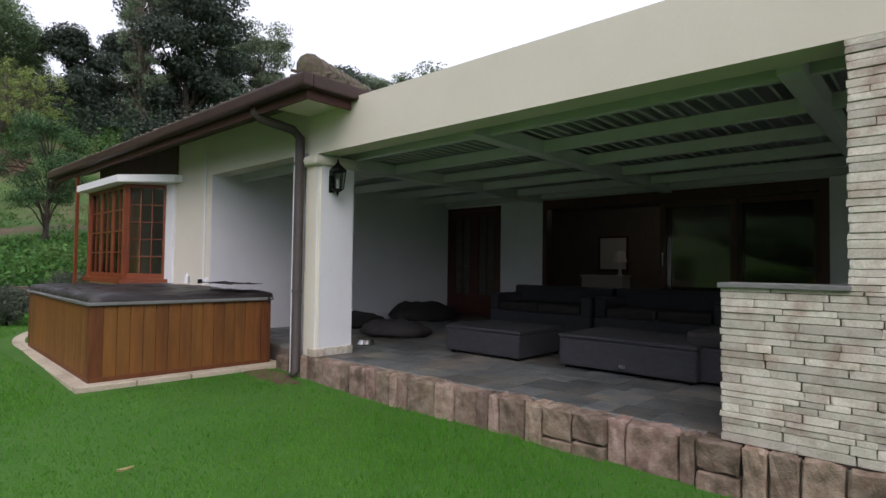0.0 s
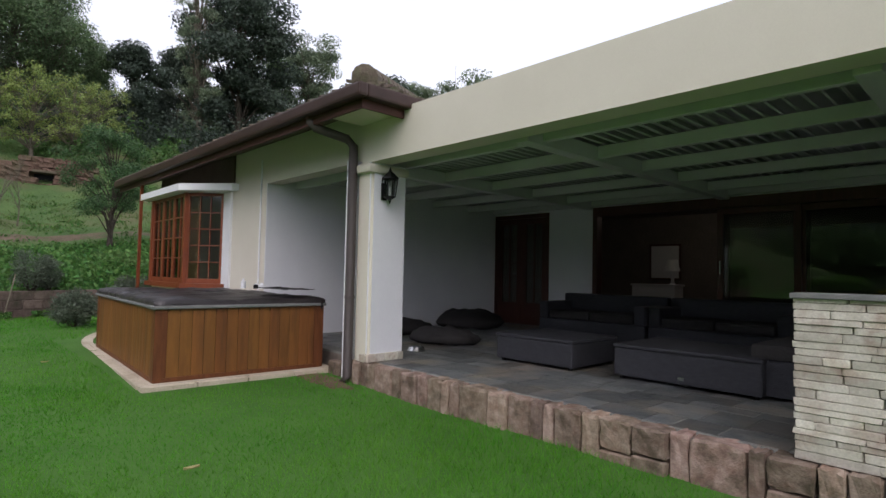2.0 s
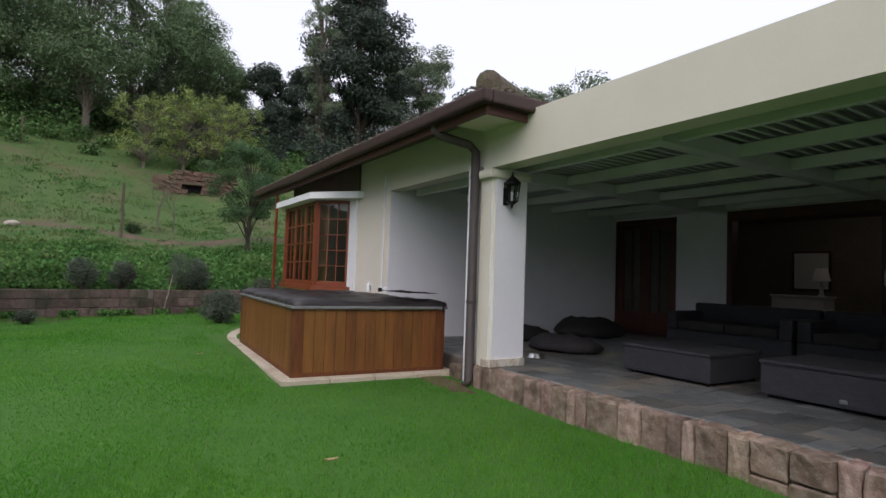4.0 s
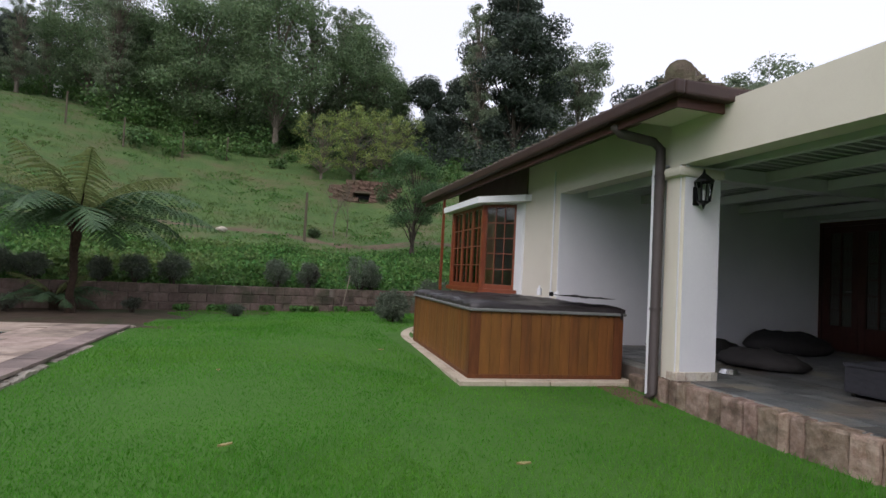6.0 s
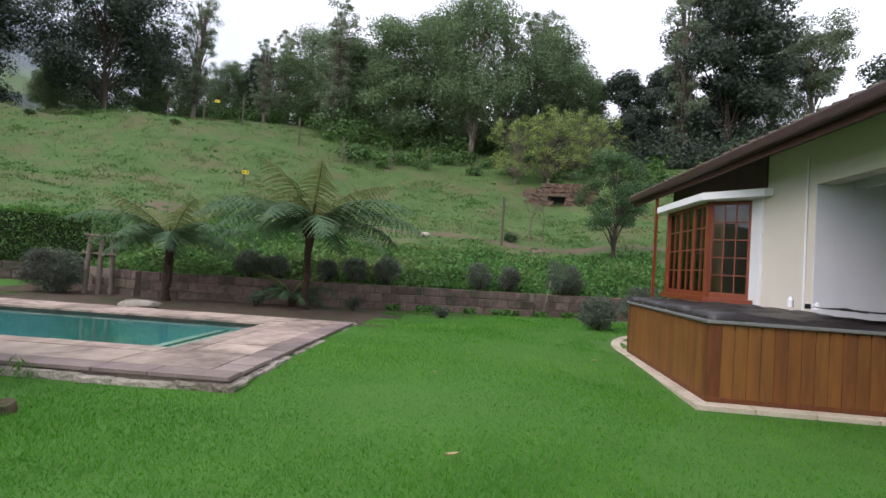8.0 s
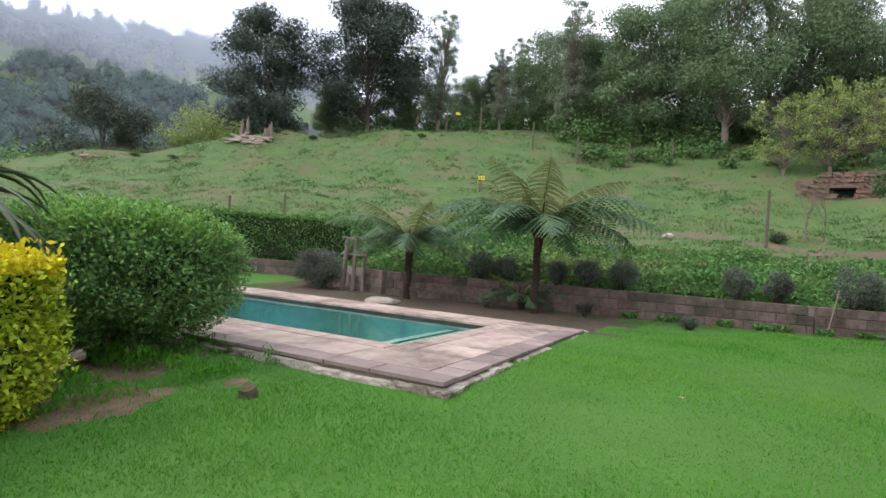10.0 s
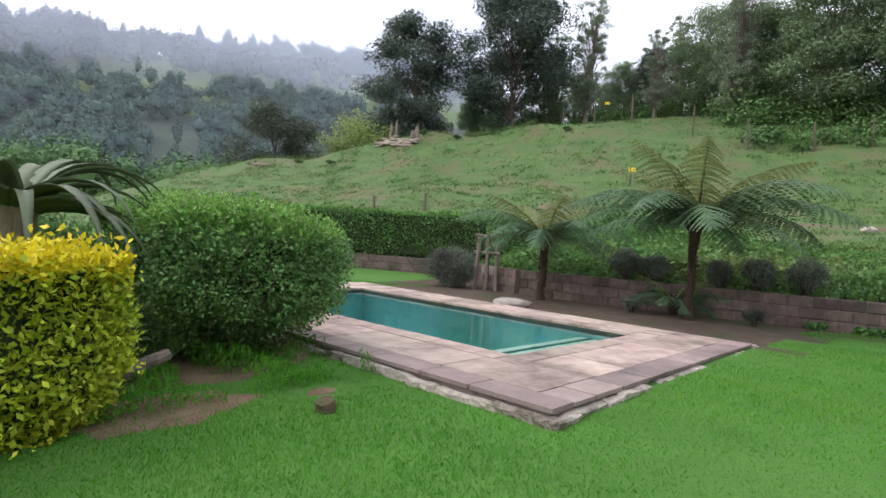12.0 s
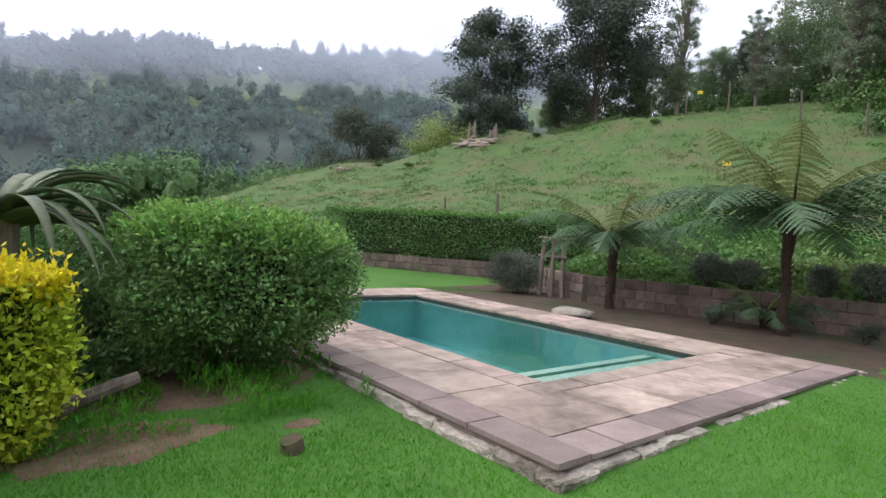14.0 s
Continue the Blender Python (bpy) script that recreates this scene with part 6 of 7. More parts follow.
def bare_tree(x, y, h, seed, lab, material, spread=0.16):
    z = gz(x, y)
    rng = random.Random(seed)
    bm = bmesh.new()

    def limb(p, d, ln, r, depth):
        q = p + d * ln
        tube(bm, [p, p.lerp(q, 0.5) + Vector((rng.uniform(-1, 1), rng.uniform(-1, 1), 0)) * ln * 0.05, q], [r, r * 0.75, r * 0.5], 5)
        if depth:
            for _ in range(3):
                e = (d + Vector((rng.uniform(-1, 1), rng.uniform(-1, 1), rng.uniform(-0.1, 0.7))) * 0.6).normalized()
                limb(p.lerp(q, rng.uniform(0.5, 1)), e, ln * rng.uniform(0.55, 0.8), r * 0.5, depth - 1)

    limb(Vector((0, 0, -0.1)), Vector((0.05, 0.02, 1)), h * 0.42, h * 0.012, 4)
    ob = part("bare_tree", bm, material)
    ob.location = (x, y, z)
    tagged(ob, lab, "tree")


bare_tree(*at(71.0, 47), 12.0, 31, "grey leafless tree beside the dark evergreen", M_BARK)
bare_tree(*at(84.3, 24), 3.0, 32, "thin leafless sapling on the slope", M_BARK)
bare_tree(*at(83.0, 24.5), 2.6, 33, "thin leafless sapling on the slope", M_BARK)


# ---- hillside things ----
def fence_post(az, r, h, lean=0.0):
    x, y = at(az, r)
    ob = part("fence_post", tube(bmesh.new(), [(0, 0, -0.3), (lean * 0.5, 0, h * 0.5), (lean, 0, h)], [0.06, 0.055, 0.05], 7), M_LOG_D)
    ob.location = (x, y, gz(x, y))
    tagged(ob, "weathered wooden fence post on the slope", "post", group="fence posts on the slope")


M_LOG_D = mat("old_fence_wood", (0.10, 0.085, 0.06), (0.15, 0.125, 0.09), 0.1, 0.95, 0.5, 0.02, stretch=(4, 4, 0.6))
for az, r, h in ((87.3, 22.5, 2.05), (114.2, 30, 0.9), (133.9, 24, 1.0), (139.0, 24, 0.95), (109.0, 40, 2.0), (114.5, 43, 2.0), (104.5, 38, 1.8), (99.5, 38, 1.7), (121, 47, 1.6), (118, 45, 1.7), (126, 49, 1.4), (95.5, 38.5, 1.6)):
    fence_post(az, r, h, 0.05)
for az, r, zz in ((114.1, 29.6, 0.85), (116.9, 44.5, 1.5)):
    x, y = at(az, r)
    s = empty("warning_sign", x, y, gz(x, y) + zz, label="small yellow warning sign on the fence", category="sign", group="fence signs")
    plate = part("plate", boxed(-0.02, 0.02, -0.17, 0.17, -0.1, 0.1, 0.01), M_SIGN, s)
    for k in (-0.1, 0.06):
        part("bar", boxed(0.0205, 0.024, k, k + 0.05, -0.04, 0.05), M_IRON, plate)
    s.rotation_euler = (0, 0, radians(az - 90))
x, y = at(109.6, 54)
b = part("beehive_box", boxed(-0.2, 0.2, -0.3, 0.3, 0, 1.1, 0.02), M_TRIM)
b.location = (x, y, gz(x, y))
tagged(b, "small white box among the trees", "box")


def bunker():
    """A low red-earth rubble front with a dark opening set in the slope."""
    x, y = at(81.7, 33.5)
    z = gz(x, y)
    top = empty("stone_shelter", x, y, z, label="low reddish rubble shelter with a dark doorway dug into the slope", category="shelter")
    top.rotation_euler = (0, 0, radians(81.7 - 90))
    rng = random.Random(77)
    mes = blocks(240, M_RED_EARTH, 5, 0.08, 1)
    for row in range(6):
        t = -2.3 + 0.25 * row
        while t < 2.3 - 0.1 * row:
            w = rng.uniform(0.3, 0.7)
            zz = -0.35 + row * 0.27
            if not (t + w > -0.22 and t < 0.22 and row in (1, 2)):
                piece("rubble_stone", mes[rng.randrange(5)], put(-0.35 + rng.uniform(-0.05, 0.05), 0.35, t, t + w, zz, zz + 0.26), top)
            t += w
    # black block puts the opening's inner shade into colour
    part("doorway", boxed(-0.66, -0.36, -0.42, 0.42, -0.1, 0.5), M_IRON, top, "black block standing for the shade in the shelter opening")
    part("lintel", boxed(-0.3, 0.4, -0.5, 0.5, 0.46, 0.58, 0.02), M_LOG_D, top)
    part("earth_cover", boxed(-2.4, -0.7, -2.2, 2.2, -0.4, 1.1, 0.3), M_RED_EARTH, top)


bunker()


def log_pile(az, r, n, seed, lab, stand):
    x, y = at(az, r)
    rng = random.Random(seed)
    for i in range(n):
        ln, rad = rng.uniform(0.6, 1.7), rng.uniform(0.06, 0.13)
        ob = part("cut_log", tube(bmesh.new(), [(-ln / 2, 0, 0), (0, rng.uniform(-0.06, 0.06), rng.uniform(-0.03, 0.05)), (ln / 2, 0, 0)], [rad, rad * 0.95, rad * 0.8], 7), M_LOG)
        px, py = x + rng.uniform(-0.5, 0.5), y + rng.uniform(-1.6, 1.6)
        ob.matrix_basis = pose(px, py, gz(px, py) + rad * 0.8 + rng.uniform(0, 0.1), 0, rng.uniform(-14, 14), rng.uniform(60, 130))
        tagged(ob, lab, "log", group="log pile")
    for i in range(stand):
        h = rng.uniform(0.7, 1.4)
        px, py = x - 0.9 + rng.uniform(-0.3, 0.3), y + rng.choice((-1.5, 1.2)) + rng.uniform(-0.5, 0.5)
        ob = part("jagged_stump", tube(bmesh.new(), [(0, 0, -0.2), (0.03, 0, h * 0.6), (0.05, 0, h)], [0.16, 0.12, 0.04], 8), M_POST)
        ob.location = (px, py, gz(px, py))
        tagged(ob, "jagged pale stump beside the log pile", "stump", group="jagged stumps")


log_pile(137.6, 43.5, 26, 41, "weathered cut log in a pile on the ridge", 6)
log_pile(150.6, 43, 6, 42, "weathered cut log on the ridge", 0)
x, y = at(95.5, 23.5)
lump("pale_stone", x, y, 0.3, 0.22, 0.13, M_ROCK, 8, "pale stone on the earth track", "rock", 0.4)
for i, (az, r) in enumerate(((131.5, 43), (124, 44), (117, 42), (128, 45), (120.5, 40.5), (86.4, 23.5), (144, 42), (115, 44), (135, 45), (147, 44))):
    x, y = at(az, r)
    shrub("hill_tussock", x, y, 0.36 + 0.03 * (i % 4), 0.36, 0.3 + 0.05 * (i % 3), L_UNDER, 640 + i, 420, 0.16, "small tussock bush on the pasture", "tussock", stem=0.0, ratio=0.2, group="pasture tussocks")


M_TRACK = mat("dusty_earth", (0.10, 0.075, 0.048), (0.165, 0.125, 0.085), 0.6, 0.95, 0.6, 0.06, (0.075, 0.12, 0.04), patch=0.8)
M_DRYLEAF = mat("dry_leaf", (0.5, 0.42, 0.2), (0.6, 0.52, 0.3), 0.05, 0.7, 0.1, 0.01)


def earth_track():
    """A worn band of bare earth along the slope."""
    bm = bmesh.new()
    rows = []
    for i in range(90):
        az = 70 + i * 0.62
        r = 23.2 + 0.9 * math.sin(az * 0.21) + (az - 74) * 0.02
        w = 0.6 + 0.45 * noise.noise(Vector((az * 0.5, 0, 0))) + (0.5 if az > 110 else 0) * math.sin(az)
        row = []
        for k in (-1, -0.4, 0.4, 1):
            x, y = at(az, r + max(0.12, w) * k + 0.12 * noise.noise(Vector((az, k, 1))))
            row.append(bm.verts.new((x, y, gz(x, y) + (0.03 if abs(k) < 1 else -0.03))))
        rows.append(row)
    for p, q in zip(rows, rows[1:]):
        for k in range(3):
            bm.faces.new((p[k], p[k + 1], q[k + 1], q[k]))
    tagged(part("earth_track", bm, M_TRACK, smooth=True), "worn brown earth track across the pasture", "track", kind="structure")


earth_track()


# undergrowth, weeds and grass
def stuff(name, me, lab, cat):
    return tagged(new(name, me), lab, cat, kind="stuff")


def undergrowth(name, n, az0, az1, r0, r1, size, material, seed):
    """Low tangled bushes beneath the hillside trees."""
    rng = np.random.default_rng(seed)
    pts, faces = [], []
    for a, d in zip(rng.uniform(az0, az1, n), rng.uniform(r0, r1, n)):
        d = d * 0.55 + 31 * (r0 / 37.5) if a > 108 else d
        x, y = at(a, d)
        s = rng.uniform(0.5, 1.5) * size * (1.25 if d > 42 else 0.8)
        d3 = rng.normal(size=(190, 3))
        d3 /= np.linalg.norm(d3, axis=1, keepdims=True)
        pts.append(d3 * (rng.uniform(0, 1, (190, 1)) ** 0.5) * (s, s, s * 0.75) + (x, y, gz(x, y) + s * 0.45))
        faces.append(d3 + (0, 0, 0.4))
    return fine_leaves(name, np.concatenate(pts), 0.21, material, seed + 1, np.concatenate(faces))


stuff("undergrowth", undergrowth("undergrowth", 620, 56, 128, 37.5, 70, 1.0, L_UNDER, 701), "tangled green undergrowth beneath the hillside trees", "undergrowth")
stuff("dark_thicket", undergrowth("dark_thicket", 420, 54, 84, 41, 66, 1.35, L_DARK, 703), "dusky evergreen thicket beneath the tall dark trees", "undergrowth")
stuff("back_thicket", undergrowth("back_thicket", 260, 84, 107, 44, 60, 1.6, L_UNDER, 705), "tall leafy thicket between the hillside trunks", "undergrowth")


def weeds():
    rng = np.random.default_rng(711)
    n = 90000
    y = rng.uniform(-11, 6, n)
    off = rng.uniform(0, 1, n) ** 1.15 * np.interp(y, [-11, -6, 1, 6], [8.5, 8.5, 6.4, 5.0])
    x = wall_x(y) + 0.02 - off
    h = np.clip(0.16 + 0.16 * np.sin(x * 1.3 + y * 0.8) * np.sin(y * 1.1) + 0.06 * rng.normal(size=n), 0.06, 0.5)
    h *= np.interp(off, [0, 0.35, 0.9], [0.35, 0.5, 1.0])
    z = ground_z(x, y) + h * rng.uniform(0.2, 1, n)
    return leaf_mesh("weeds", np.stack((x, y, z), 1), 0.13, M_WEED, 712, 0.6, None, 0.4)


stuff("weed_bank", weeds(), "dense green weeds on the bank above the wall", "weeds")


def blades(n, x, y, z, h, w, rng, material, name):
    a = rng.uniform(0, 6.283, n)
    dx, dy = np.cos(a) * w, np.sin(a) * w
    lx, ly = rng.normal(size=n) * h * 0.45, rng.normal(size=n) * h * 0.45
    v = np.stack((np.stack((x - dx, y - dy, z), 1), np.stack((x + dx, y + dy, z), 1), np.stack((x + lx, y + ly, z + h), 1)), 1).reshape(-1, 3)
    return mesh_np(name, v, np.arange(3 * n).reshape(-1, 3), material)


def lawn():
    rng = np.random.default_rng(721)
    n = 980000
    r = 14.6 * rng.uniform(0, 1, n) ** 1.05
    a = np.where(rng.uniform(0, 1, n) < 0.84, rng.uniform(radians(-6), radians(201), n) + 0.22 * rng.normal(size=n), rng.uniform(0, 6.283, n))
    x, y = -0.9 - r * np.sin(a), -0.5 + r * np.cos(a)
    ok = (y < FRONT - 0.06) & (x > wall_x(y) + 0.4)
    ok &= ~((x > DECK[0] - 0.06) & (x < DECK[1] + 0.07 + 0.03 * np.sin(y * 7)) & (y < DECK[3] + 0.07 + 0.03 * np.sin(x * 6)))
    ok &= ~((x > -10.5) & (x < -5.72) & (y > 1.47))
    ok &= ~((x < -9.2) & (x > -11.8) & (y > 1.68 + 0.75 * np.clip((-9.26 - x) / 2.6, 0, 1) ** 2.2))
    ok &= ~((x < -10.3) & (y < -2.3 + 0.25 * np.sin(x * 3)) & (y > -10))
    worn = ((x + 4.3) / 1.5) ** 2 + ((y + 5.35) / 1.15) ** 2 + 0.25 * np.sin(x * 5 + y) * np.sin(y * 6) + 0.25 * rng.normal(size=n)
    ok &= ~((worn < 0.8) & (rng.uniform(0, 1, n) < 0.5))
    ok &= ~((((x + 4.6) / 0.3) ** 2 + ((y + 4.1) / 0.16) ** 2 < 1) & (rng.uniform(0, 1, n) < 0.7))
    ok &= ~((y > 0.9 + 0.4 * np.sin(x * 1.9)) & (rng.uniform(0, 1, n) < 0.5))
    ok &= ~((y > FRONT - 0.35) & (x < -2.5) & (rng.uniform(0, 1, n) < 0.35))
    x, y, r = x[ok], y[ok], r[ok]
    n = len(x)
    s = 0.75 + 0.06 * r
    patch = 0.8 + 0.35 * np.sin(x * 1.3 + 0.7 * y) * np.sin(1.1 * y - 0.5 * x)
    h = rng.uniform(0.02, 0.042, n) * patch * (0.85 + 0.02 * r) * (1 + 0.9 * np.clip(0.7 * (y - 0.6), 0, 1))
    return blades(n, x, y, ground_z(x, y) - 0.004, h, rng.uniform(0.0021, 0.004, n) * s, rng, M_BLADE, "lawn_grass")


stuff("lawn_grass", lawn(), "short bright green mown lawn grass", "grass")


def pasture():
    rng = np.random.default_rng(731)
    n = 170000
    r = 15 + 33 * rng.uniform(0, 1, n) ** 0.9
    clump = rng.integers(0, n // 7, n)
    a = np.radians(rng.uniform(66, 168, n))
    r, a = r[clump], a[clump]
    x, y = -1.5 - r * np.sin(a) + 0.11 * rng.normal(size=n), -0.5 + r * np.cos(a) + 0.11 * rng.normal(size=n)
    thin = np.sin(x * 0.7) * np.sin(y * 0.8 + 1) + 0.7 * np.sin(hill_z(x, y) * 9 + 2 * np.sin(y * 0.4)) + 0.7 * rng.normal(size=n // 7 + 1)[clump]
    track = np.abs(r - (23.2 + 0.9 * np.sin(np.degrees(a) * 0.21) + (np.degrees(a) - 74) * 0.02)) < 0.6
    ok = (x < wall_x(y) - 0.3) & (thin > -0.3) & ~track
    x, y = x[ok], y[ok]
    n = len(x)
    return blades(n, x, y, ground_z(x, y) - 0.01, rng.uniform(0.04, 0.15, n), rng.uniform(0.012, 0.026, n), rng, M_TUFT, "pasture_grass")


def pasture_weeds():
    """Scattered lusher clumps of broad weeds on the slope."""
    rng = np.random.default_rng(735)
    k, per = 1900, 26
    r, a = 15 + 32 * rng.uniform(0, 1, k) ** 0.8, np.radians(rng.uniform(66, 168, k))
    cx, cy = -1.5 - r * np.sin(a), -0.5 + r * np.cos(a)
    keep = (cx < wall_x(cy) - 0.5) & (np.sin(cx * 0.45 + 1) * np.sin(cy * 0.5) + 0.5 * rng.normal(size=k) > 0)
    cx, cy = cx[keep], cy[keep]
    s = np.repeat(rng.uniform(0.08, 0.32, len(cx)), per)
    x, y = np.repeat(cx, per) + s * rng.normal(size=len(s)), np.repeat(cy, per) + s * rng.normal(size=len(s))
    z = ground_z(x, y) + 0.35 * s * rng.uniform(0.1, 1, len(s))
    return leaf_mesh("pasture_weeds", np.stack((x, y, z), 1), 0.13, M_WEED, 736, 0.5, None, 0.8)


stuff("pasture_weeds", pasture_weeds(), "scattered clumps of green weeds on the pasture", "weeds")
stuff("pasture_grass", pasture(), "thin rough pasture grass on the hillside", "grass")


def wild_edge():
    """Rough weeds between the golden hedge and the big bush, and along the footing."""
    rng = np.random.default_rng(741)
    n = 30000
    x, y = rng.uniform(-5.4, -1.5, n), rng.uniform(-7.5, -4.25, n)
    ok = (np.abs(np.sin(x * 3.1) * np.sin(y * 2.7)) > 0.25) & ~((x > DECK[0]) & (x < DECK[1] + 0.05))
    x, y = x[ok], y[ok]
    z = ground_z(x, y) + rng.uniform(0, 0.22, len(x)) * (0.4 + 0.6 * np.sin(x * 4) ** 2)
    return leaf_mesh("wild_edge", np.stack((x, y, z), 1), 0.075, M_BLADE, 742, 0.14, None, 1.6)


def soil_patch(x, y, a, b, seed, up=0.008):
    """A worn bald patch in the grass with a ragged edge."""
    bm = bmesh.new()
    rows = []
    for k in range(9):
        f = k / 8
        row = []
        for i in range(48):
            t = 6.2832 * i / 48
            w = f * (1 + 0.28 * noise.noise(Vector((math.cos(t) * 2 + seed, math.sin(t) * 2, 0))) + 0.1 * noise.noise(Vector((t * 5, seed, 0))))
            px, py = x + a * w * math.cos(t), y + b * w * math.sin(t)
            row.append(bm.verts.new((px, py, gz(px, py) + (up if k < 8 else -0.01))))
        rows.append(row)
    for p, q in zip(rows, rows[1:]):
        for i in range(48):
            bm.faces.new((p[i], p[(i + 1) % 48], q[(i + 1) % 48], q[i]))
    bmesh.ops.remove_doubles(bm, verts=bm.verts[:], dist=0.0005)
    tagged(part("bare_soil", bm, M_SOIL, smooth=True), "bare brown soil showing through the worn lawn", "soil", kind="structure")


soil_patch(-4.3, -5.5, 1.2, 0.85, 3.1)
soil_patch(-4.6, -4.1, 0.13, 0.08, 5.2)
soil_patch(-3.55, -4.35, 0.62, 0.36, 7.7)
soil_patch(-5.45, 3.25, 0.5, 0.18, 9.4)
for i, (x, y, a) in enumerate(((-7.85, 1.03, 40), (-4.17, -0.64, 100), (-6.4, -0.9, 10), (-3.6, 1.2, 70))):
    bm = bmesh.new()
    rows = []
    for k in range(5):
        t = k / 4
        w = 0.022 * math.sin(math.pi * (0.08 + 0.86 * t))
        rows.append([bm.verts.new((0.09 * t - 0.045, q * w, 0.014 * abs(q) + 0.02 * t * t)) for q in (-1, 0, 1)])
    for p, q in zip(rows, rows[1:]):
        for j in range(2):
            bm.faces.new((p[j], p[j + 1], q[j + 1], q[j]))
    bmesh.ops.solidify(bm, geom=bm.faces[:], thickness=0.0015)
    ob = part("fallen_leaf", bm, M_DRYLEAF)
    ob.matrix_basis = pose(x, y, gz(x, y) + 0.035, 0, 6, a)
    tagged(ob, "pale dry fallen leaf on the lawn", "leaf", group="fallen leaves")
x, y = on_wall(9.35)
tagged(part("garden_stake", tube(bmesh.new(), [(x + 0.42, y - 0.08, gz(x + 0.42, y)), (x + 0.34, y + 0.1, gz(x + 0.42, y) + 0.95)], 0.012, 6), M_LOG), "thin pale stake leaning on the retaining wall", "stake")


def wall_foot():
    rng = np.random.default_rng(751)
    n = 5000
    y = rng.uniform(-2.6, 2.6, n)
    x = wall_x(y) + 0.24 + np.abs(rng.normal(size=n)) * 0.13
    keep = np.sin(y * 5.1) * np.sin(y * 1.7 + 1) > -0.2
    x, y = x[keep], y[keep]
    return leaf_mesh("wall_foot", np.stack((x, y, ground_z(x, y) + rng.uniform(0, 0.12, len(x))), 1), 0.08, M_WEED, 752, 0.6, None, 0.5)


stuff("foot_plants", wall_foot(), "low leafy plants along the foot of the wall", "plants")
stuff("wild_plants", wild_edge(), "low wild green plants under the bushes", "plants")


def cube_ball(k=3):
    """A ball of 6 * k * k quads: corners on the unit sphere, and faces."""
    t = np.tan(np.linspace(-1, 1, k + 1) * math.pi / 4)
    v, f = [], []
    for ax in range(3):
        for sg in (-1, 1):
            b0 = len(v)
            for p in t:
                for q in t:
                    c = np.zeros(3)
                    c[ax], c[(ax + 1) % 3], c[(ax + 2) % 3] = sg, p * sg, q
                    v.append(c / np.linalg.norm(c))
            for i in range(k):
                for j in range(k):
                    o = b0 + i * (k + 1) + j
                    f.append((o, o + k + 1, o + k + 2, o + 1))
    return np.array(v), np.array(f)


def far_woods(name, n, r0, r1, az0, az1, hmin, hmax, material, seed, lab, per=60, leaf=0.09, core=False):
    """Distant trees: lumpy crowns of several clumps, each with a broken skin of leaves."""
    rng = np.random.default_rng(seed)
    pts, faces, bv, bf = [], [], [], []
    ball, quads = cube_ball(2)
    for _ in range(n):
        a, d = rng.uniform(az0, az1), math.sqrt(rng.uniform(r0 * r0, r1 * r1))
        x, y = at(a, d)
        h = rng.uniform(hmin, hmax)
        s = h * rng.uniform(0.3, 0.5)
        slim = rng.uniform() < 0.3
        if slim:
            h, s = h * 1.25, s * 0.55
        for _ in range(5):
            c = rng.normal(size=3) * (s * 0.42, s * 0.42, h * 0.13)
            d3 = rng.normal(size=(per, 3))
            d3 /= np.linalg.norm(d3, axis=1, keepdims=True)
            d3[:, 2] = np.abs(d3[:, 2]) * 1.2 - 0.25
            faces.append(d3 + (0, 0, 0.3))
            mid = c + (x, y, gz(x, y) + h * 0.38)
            pts.append(d3 * (s * 0.62, s * 0.62, h * 0.3) * rng.uniform(0.6, 1.05, (per, 1)) + mid)
            if core:
                ph = rng.uniform(0, 6, 3)
                g = 1 + 0.22 * np.sin(ball[:, :1] * 4 + ph[0]) * np.sin(ball[:, 1:2] * 4 + ph[1]) + 0.12 * np.sin(ball[:, 2:] * 7 + ph[2])
                bf.append(quads + len(bv) * len(ball))
                bv.append(ball * g * (s * 0.32, s * 0.32, h * 0.15) + mid)
    stuff(name, fine_leaves(name, np.concatenate(pts), hmax * leaf, material, seed + 1, np.concatenate(faces)), lab, "woods")
    if core:
        stuff(name, mesh_np(name, np.concatenate(bv), np.concatenate(bf), material, True), lab, "woods")


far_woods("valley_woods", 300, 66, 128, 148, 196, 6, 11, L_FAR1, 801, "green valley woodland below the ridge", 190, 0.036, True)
# These two farther belts carry distance haze in their leaf colour.
far_woods("slope_woods", 640, 128, 282, 134, 200, 7, 13, L_FAR2, 811, "far slope woodland, blue haze put into its leaf colour", 72, 0.062, True)
far_woods("misty_woods", 620, 305, 450, 128, 204, 12, 22, L_FAR3, 821, "far crest woodland, pale haze put into its leaf colour", 60, 0.085, True)


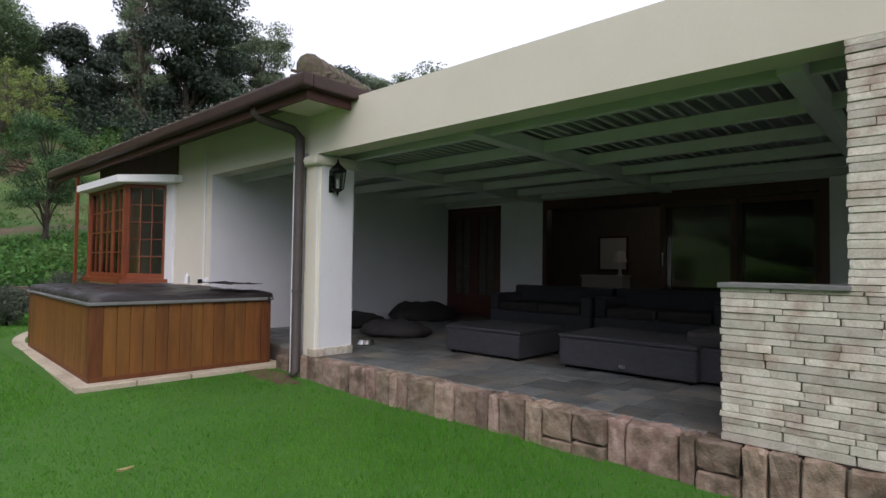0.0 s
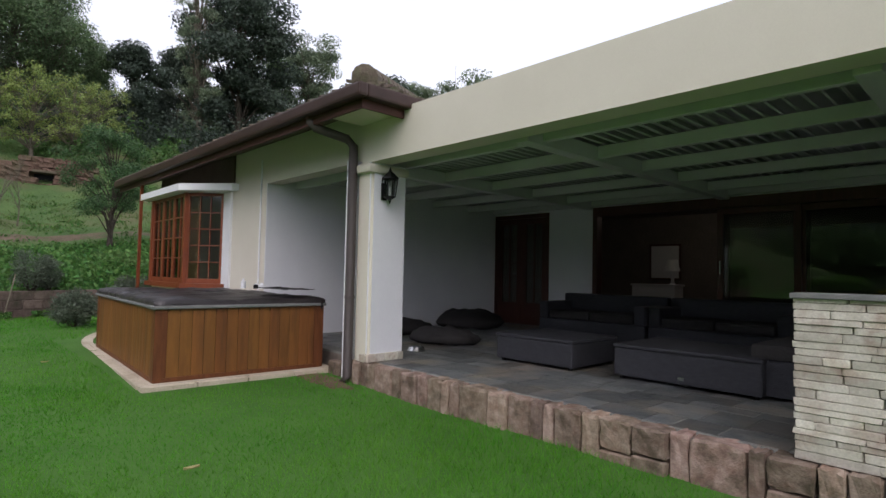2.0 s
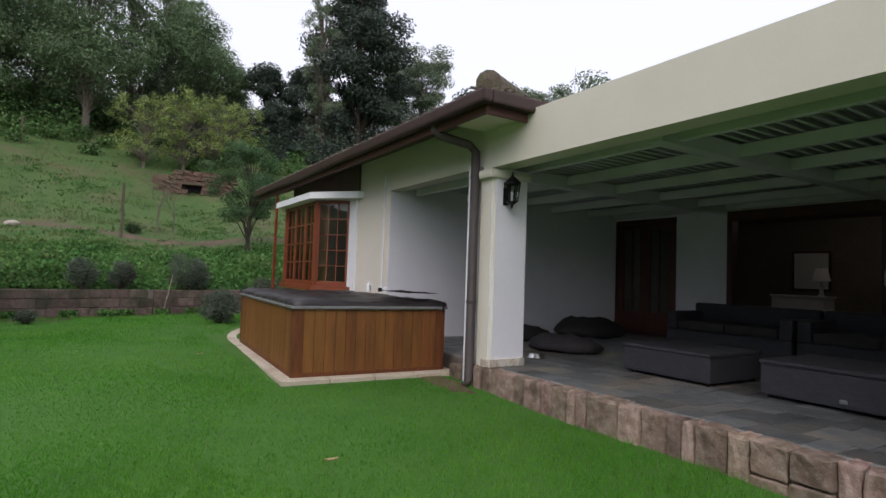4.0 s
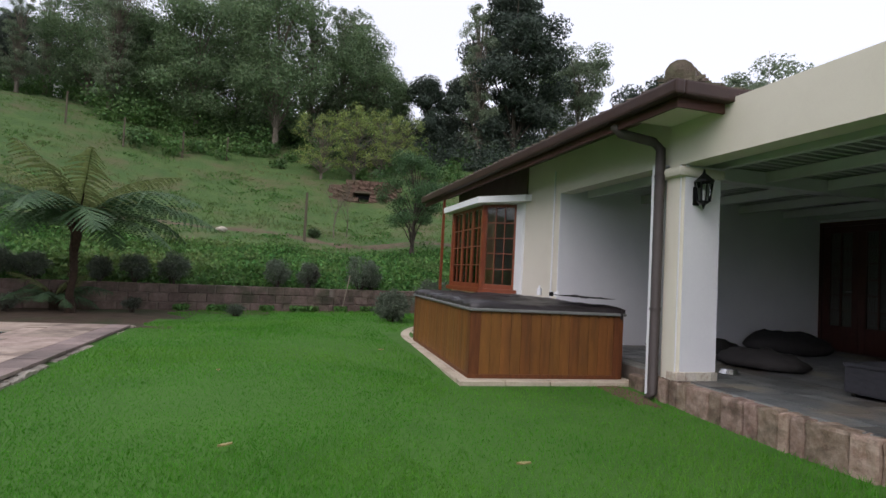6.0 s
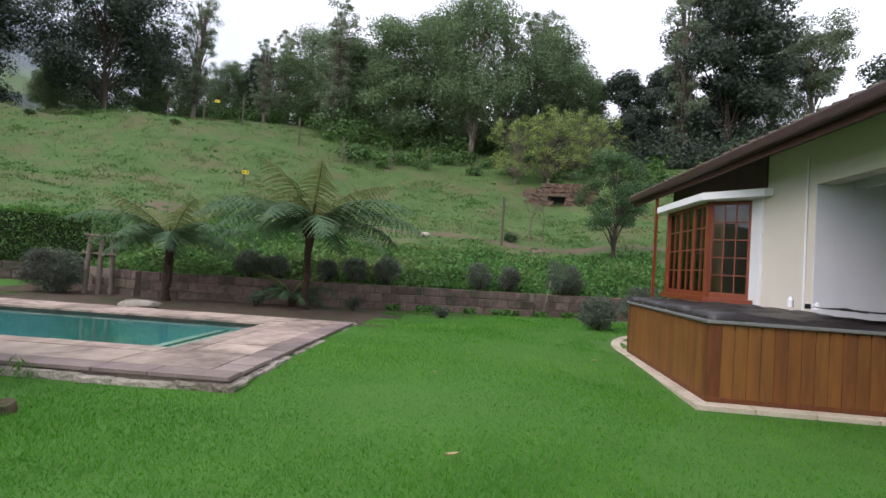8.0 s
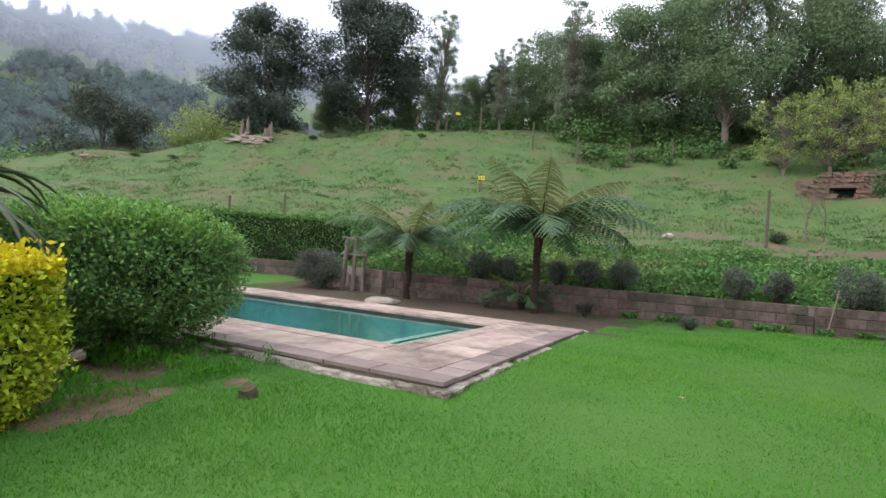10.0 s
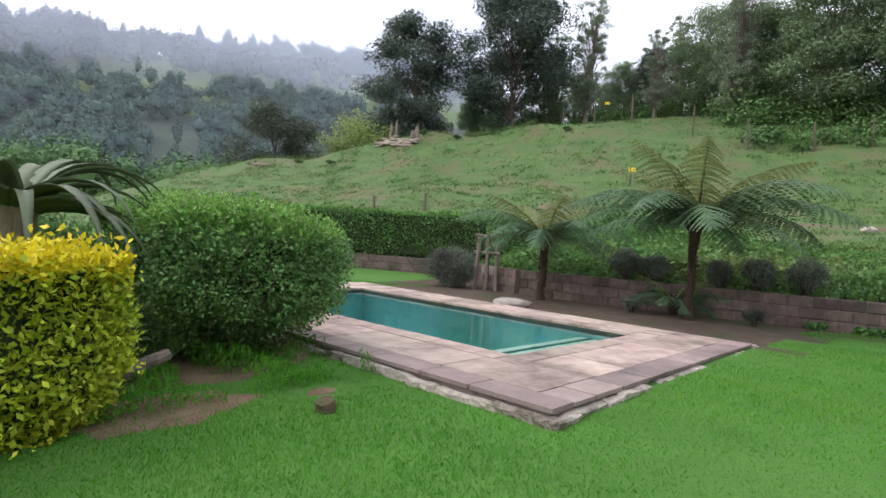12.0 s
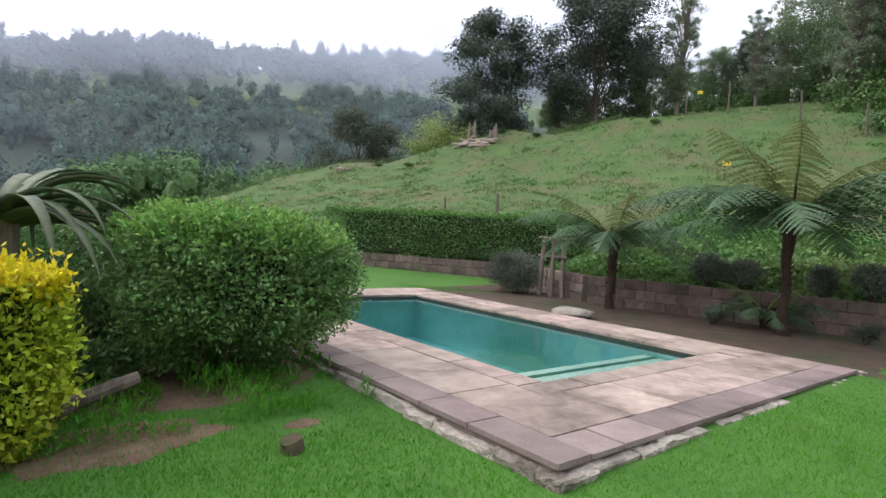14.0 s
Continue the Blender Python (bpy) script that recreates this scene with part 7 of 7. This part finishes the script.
def mist(r, z0, z1, amount, fade, scale, seed):
    """A thin veil of hill fog across the valley: lit by the sky, ragged by noise, thinning out upwards and downwards."""
    m = bpy.data.materials.new("hill_fog")
    m.use_nodes = True
    n, l = m.node_tree.nodes, m.node_tree.links
    n.remove(n["Principled BSDF"])
    t, w, x = (n.new("ShaderNode" + k) for k in ("BsdfTransparent", "BsdfTranslucent", "MixShader"))
    d, half = n.new("ShaderNodeBsdfDiffuse"), n.new("ShaderNodeMixShader")
    for q in (w, d):
        q.inputs["Color"].default_value = (0.80, 0.87, 0.98, 1)
    half.inputs[0].default_value = 0.5
    l.new(d.outputs[0], half.inputs[1])
    l.new(w.outputs[0], half.inputs[2])
    geo, sep, mr, nz, mu = (n.new("ShaderNode" + k) for k in ("NewGeometry", "SeparateXYZ", "MapRange", "TexNoise", "Math"))
    l.new(geo.outputs["Position"], sep.inputs[0])
    l.new(sep.outputs["Z"], mr.inputs[0])
    mr.inputs[1].default_value, mr.inputs[2].default_value, mr.inputs[3].default_value, mr.inputs[4].default_value = fade[0], fade[1], 0.25 * amount, amount
    mr2 = n.new("ShaderNodeMapRange")
    l.new(sep.outputs["Z"], mr2.inputs[0])
    mr2.inputs[1].default_value, mr2.inputs[2].default_value, mr2.inputs[3].default_value, mr2.inputs[4].default_value = fade[2], z1, 1, 0
    nz.inputs["Scale"].default_value, nz.inputs["Detail"].default_value = scale, 4
    l.new(geo.outputs["Position"], nz.inputs["Vector"])
    nr = n.new("ShaderNodeMapRange")
    l.new(nz.outputs[0], nr.inputs[0])
    nr.inputs[1].default_value, nr.inputs[2].default_value, nr.inputs[3].default_value, nr.inputs[4].default_value = 0.3, 0.7, 0.55, 1.25
    mu.operation = "MULTIPLY"
    mu2 = n.new("ShaderNodeMath")
    mu2.operation = "MULTIPLY"
    l.new(mr.outputs[0], mu.inputs[0])
    l.new(mr2.outputs[0], mu.inputs[1])
    l.new(mu.outputs[0], mu2.inputs[0])
    l.new(nr.outputs[0], mu2.inputs[1])
    l.new(mu2.outputs[0], x.inputs[0])
    l.new(t.outputs[0], x.inputs[1])
    l.new(half.outputs[0], x.inputs[2])
    l.new(x.outputs[0], n["Material Output"].inputs[0])
    bm = bmesh.new()
    cols = []
    for a in range(112, 222, 5):
        px, py = at(a, r)
        cols.append((bm.verts.new((px, py, z0)), bm.verts.new((px, py, z1))))
    for p, q in zip(cols, cols[1:]):
        bm.faces.new((p[0], q[0], q[1], p[1]))
    ob = part("mist_veil", bm, m)
    ob.visible_shadow = False
    tagged(ob, "thin grey veil of fog hanging across the valley", "mist", kind="stuff")


mist(126, -14, 70, 0.09, (-5, 20, 30), 0.02, 1)
mist(285, 30, 150, 0.36, (45, 95, 105), 0.012, 2)
mist(298, 55, 160, 0.45, (70, 108, 112), 0.02, 3)


def far_house():
    x, y = at(174.6, 80)
    z = -0.9
    top = empty("far_house", x, y, z, label="distant cream house with a dark red roof below the garden", category="house")
    part("wall", boxed(-4, 4, -2.5, 2.5, -2, 2.6), M_CREAM, top)
    bm = bmesh.new()
    a = [bm.verts.new(p) for p in ((-4.6, -3.1, 2.5), (4.6, -3.1, 2.5), (4.6, 3.1, 2.5), (-4.6, 3.1, 2.5), (-2.2, 0, 4.1), (2.2, 0, 4.1))]
    for f in ((0, 1, 5, 4), (1, 2, 5), (2, 3, 4, 5), (3, 0, 4), (3, 2, 1, 0)):
        bm.faces.new([a[i] for i in f])
    part("roof", bm, M_TILE_RED, top)
    top.scale = (0.72, 0.72, 0.72)
    for wx in (-2.6, -0.6, 1.6):
        part("window", boxed(wx, wx + 0.9, 2.49, 2.53, 1.0, 2.1), M_DARK, top)


far_house()

# ---- pieces of floors, pavements and walls ----
slate_floor()
pool_deck()
retaining_wall()
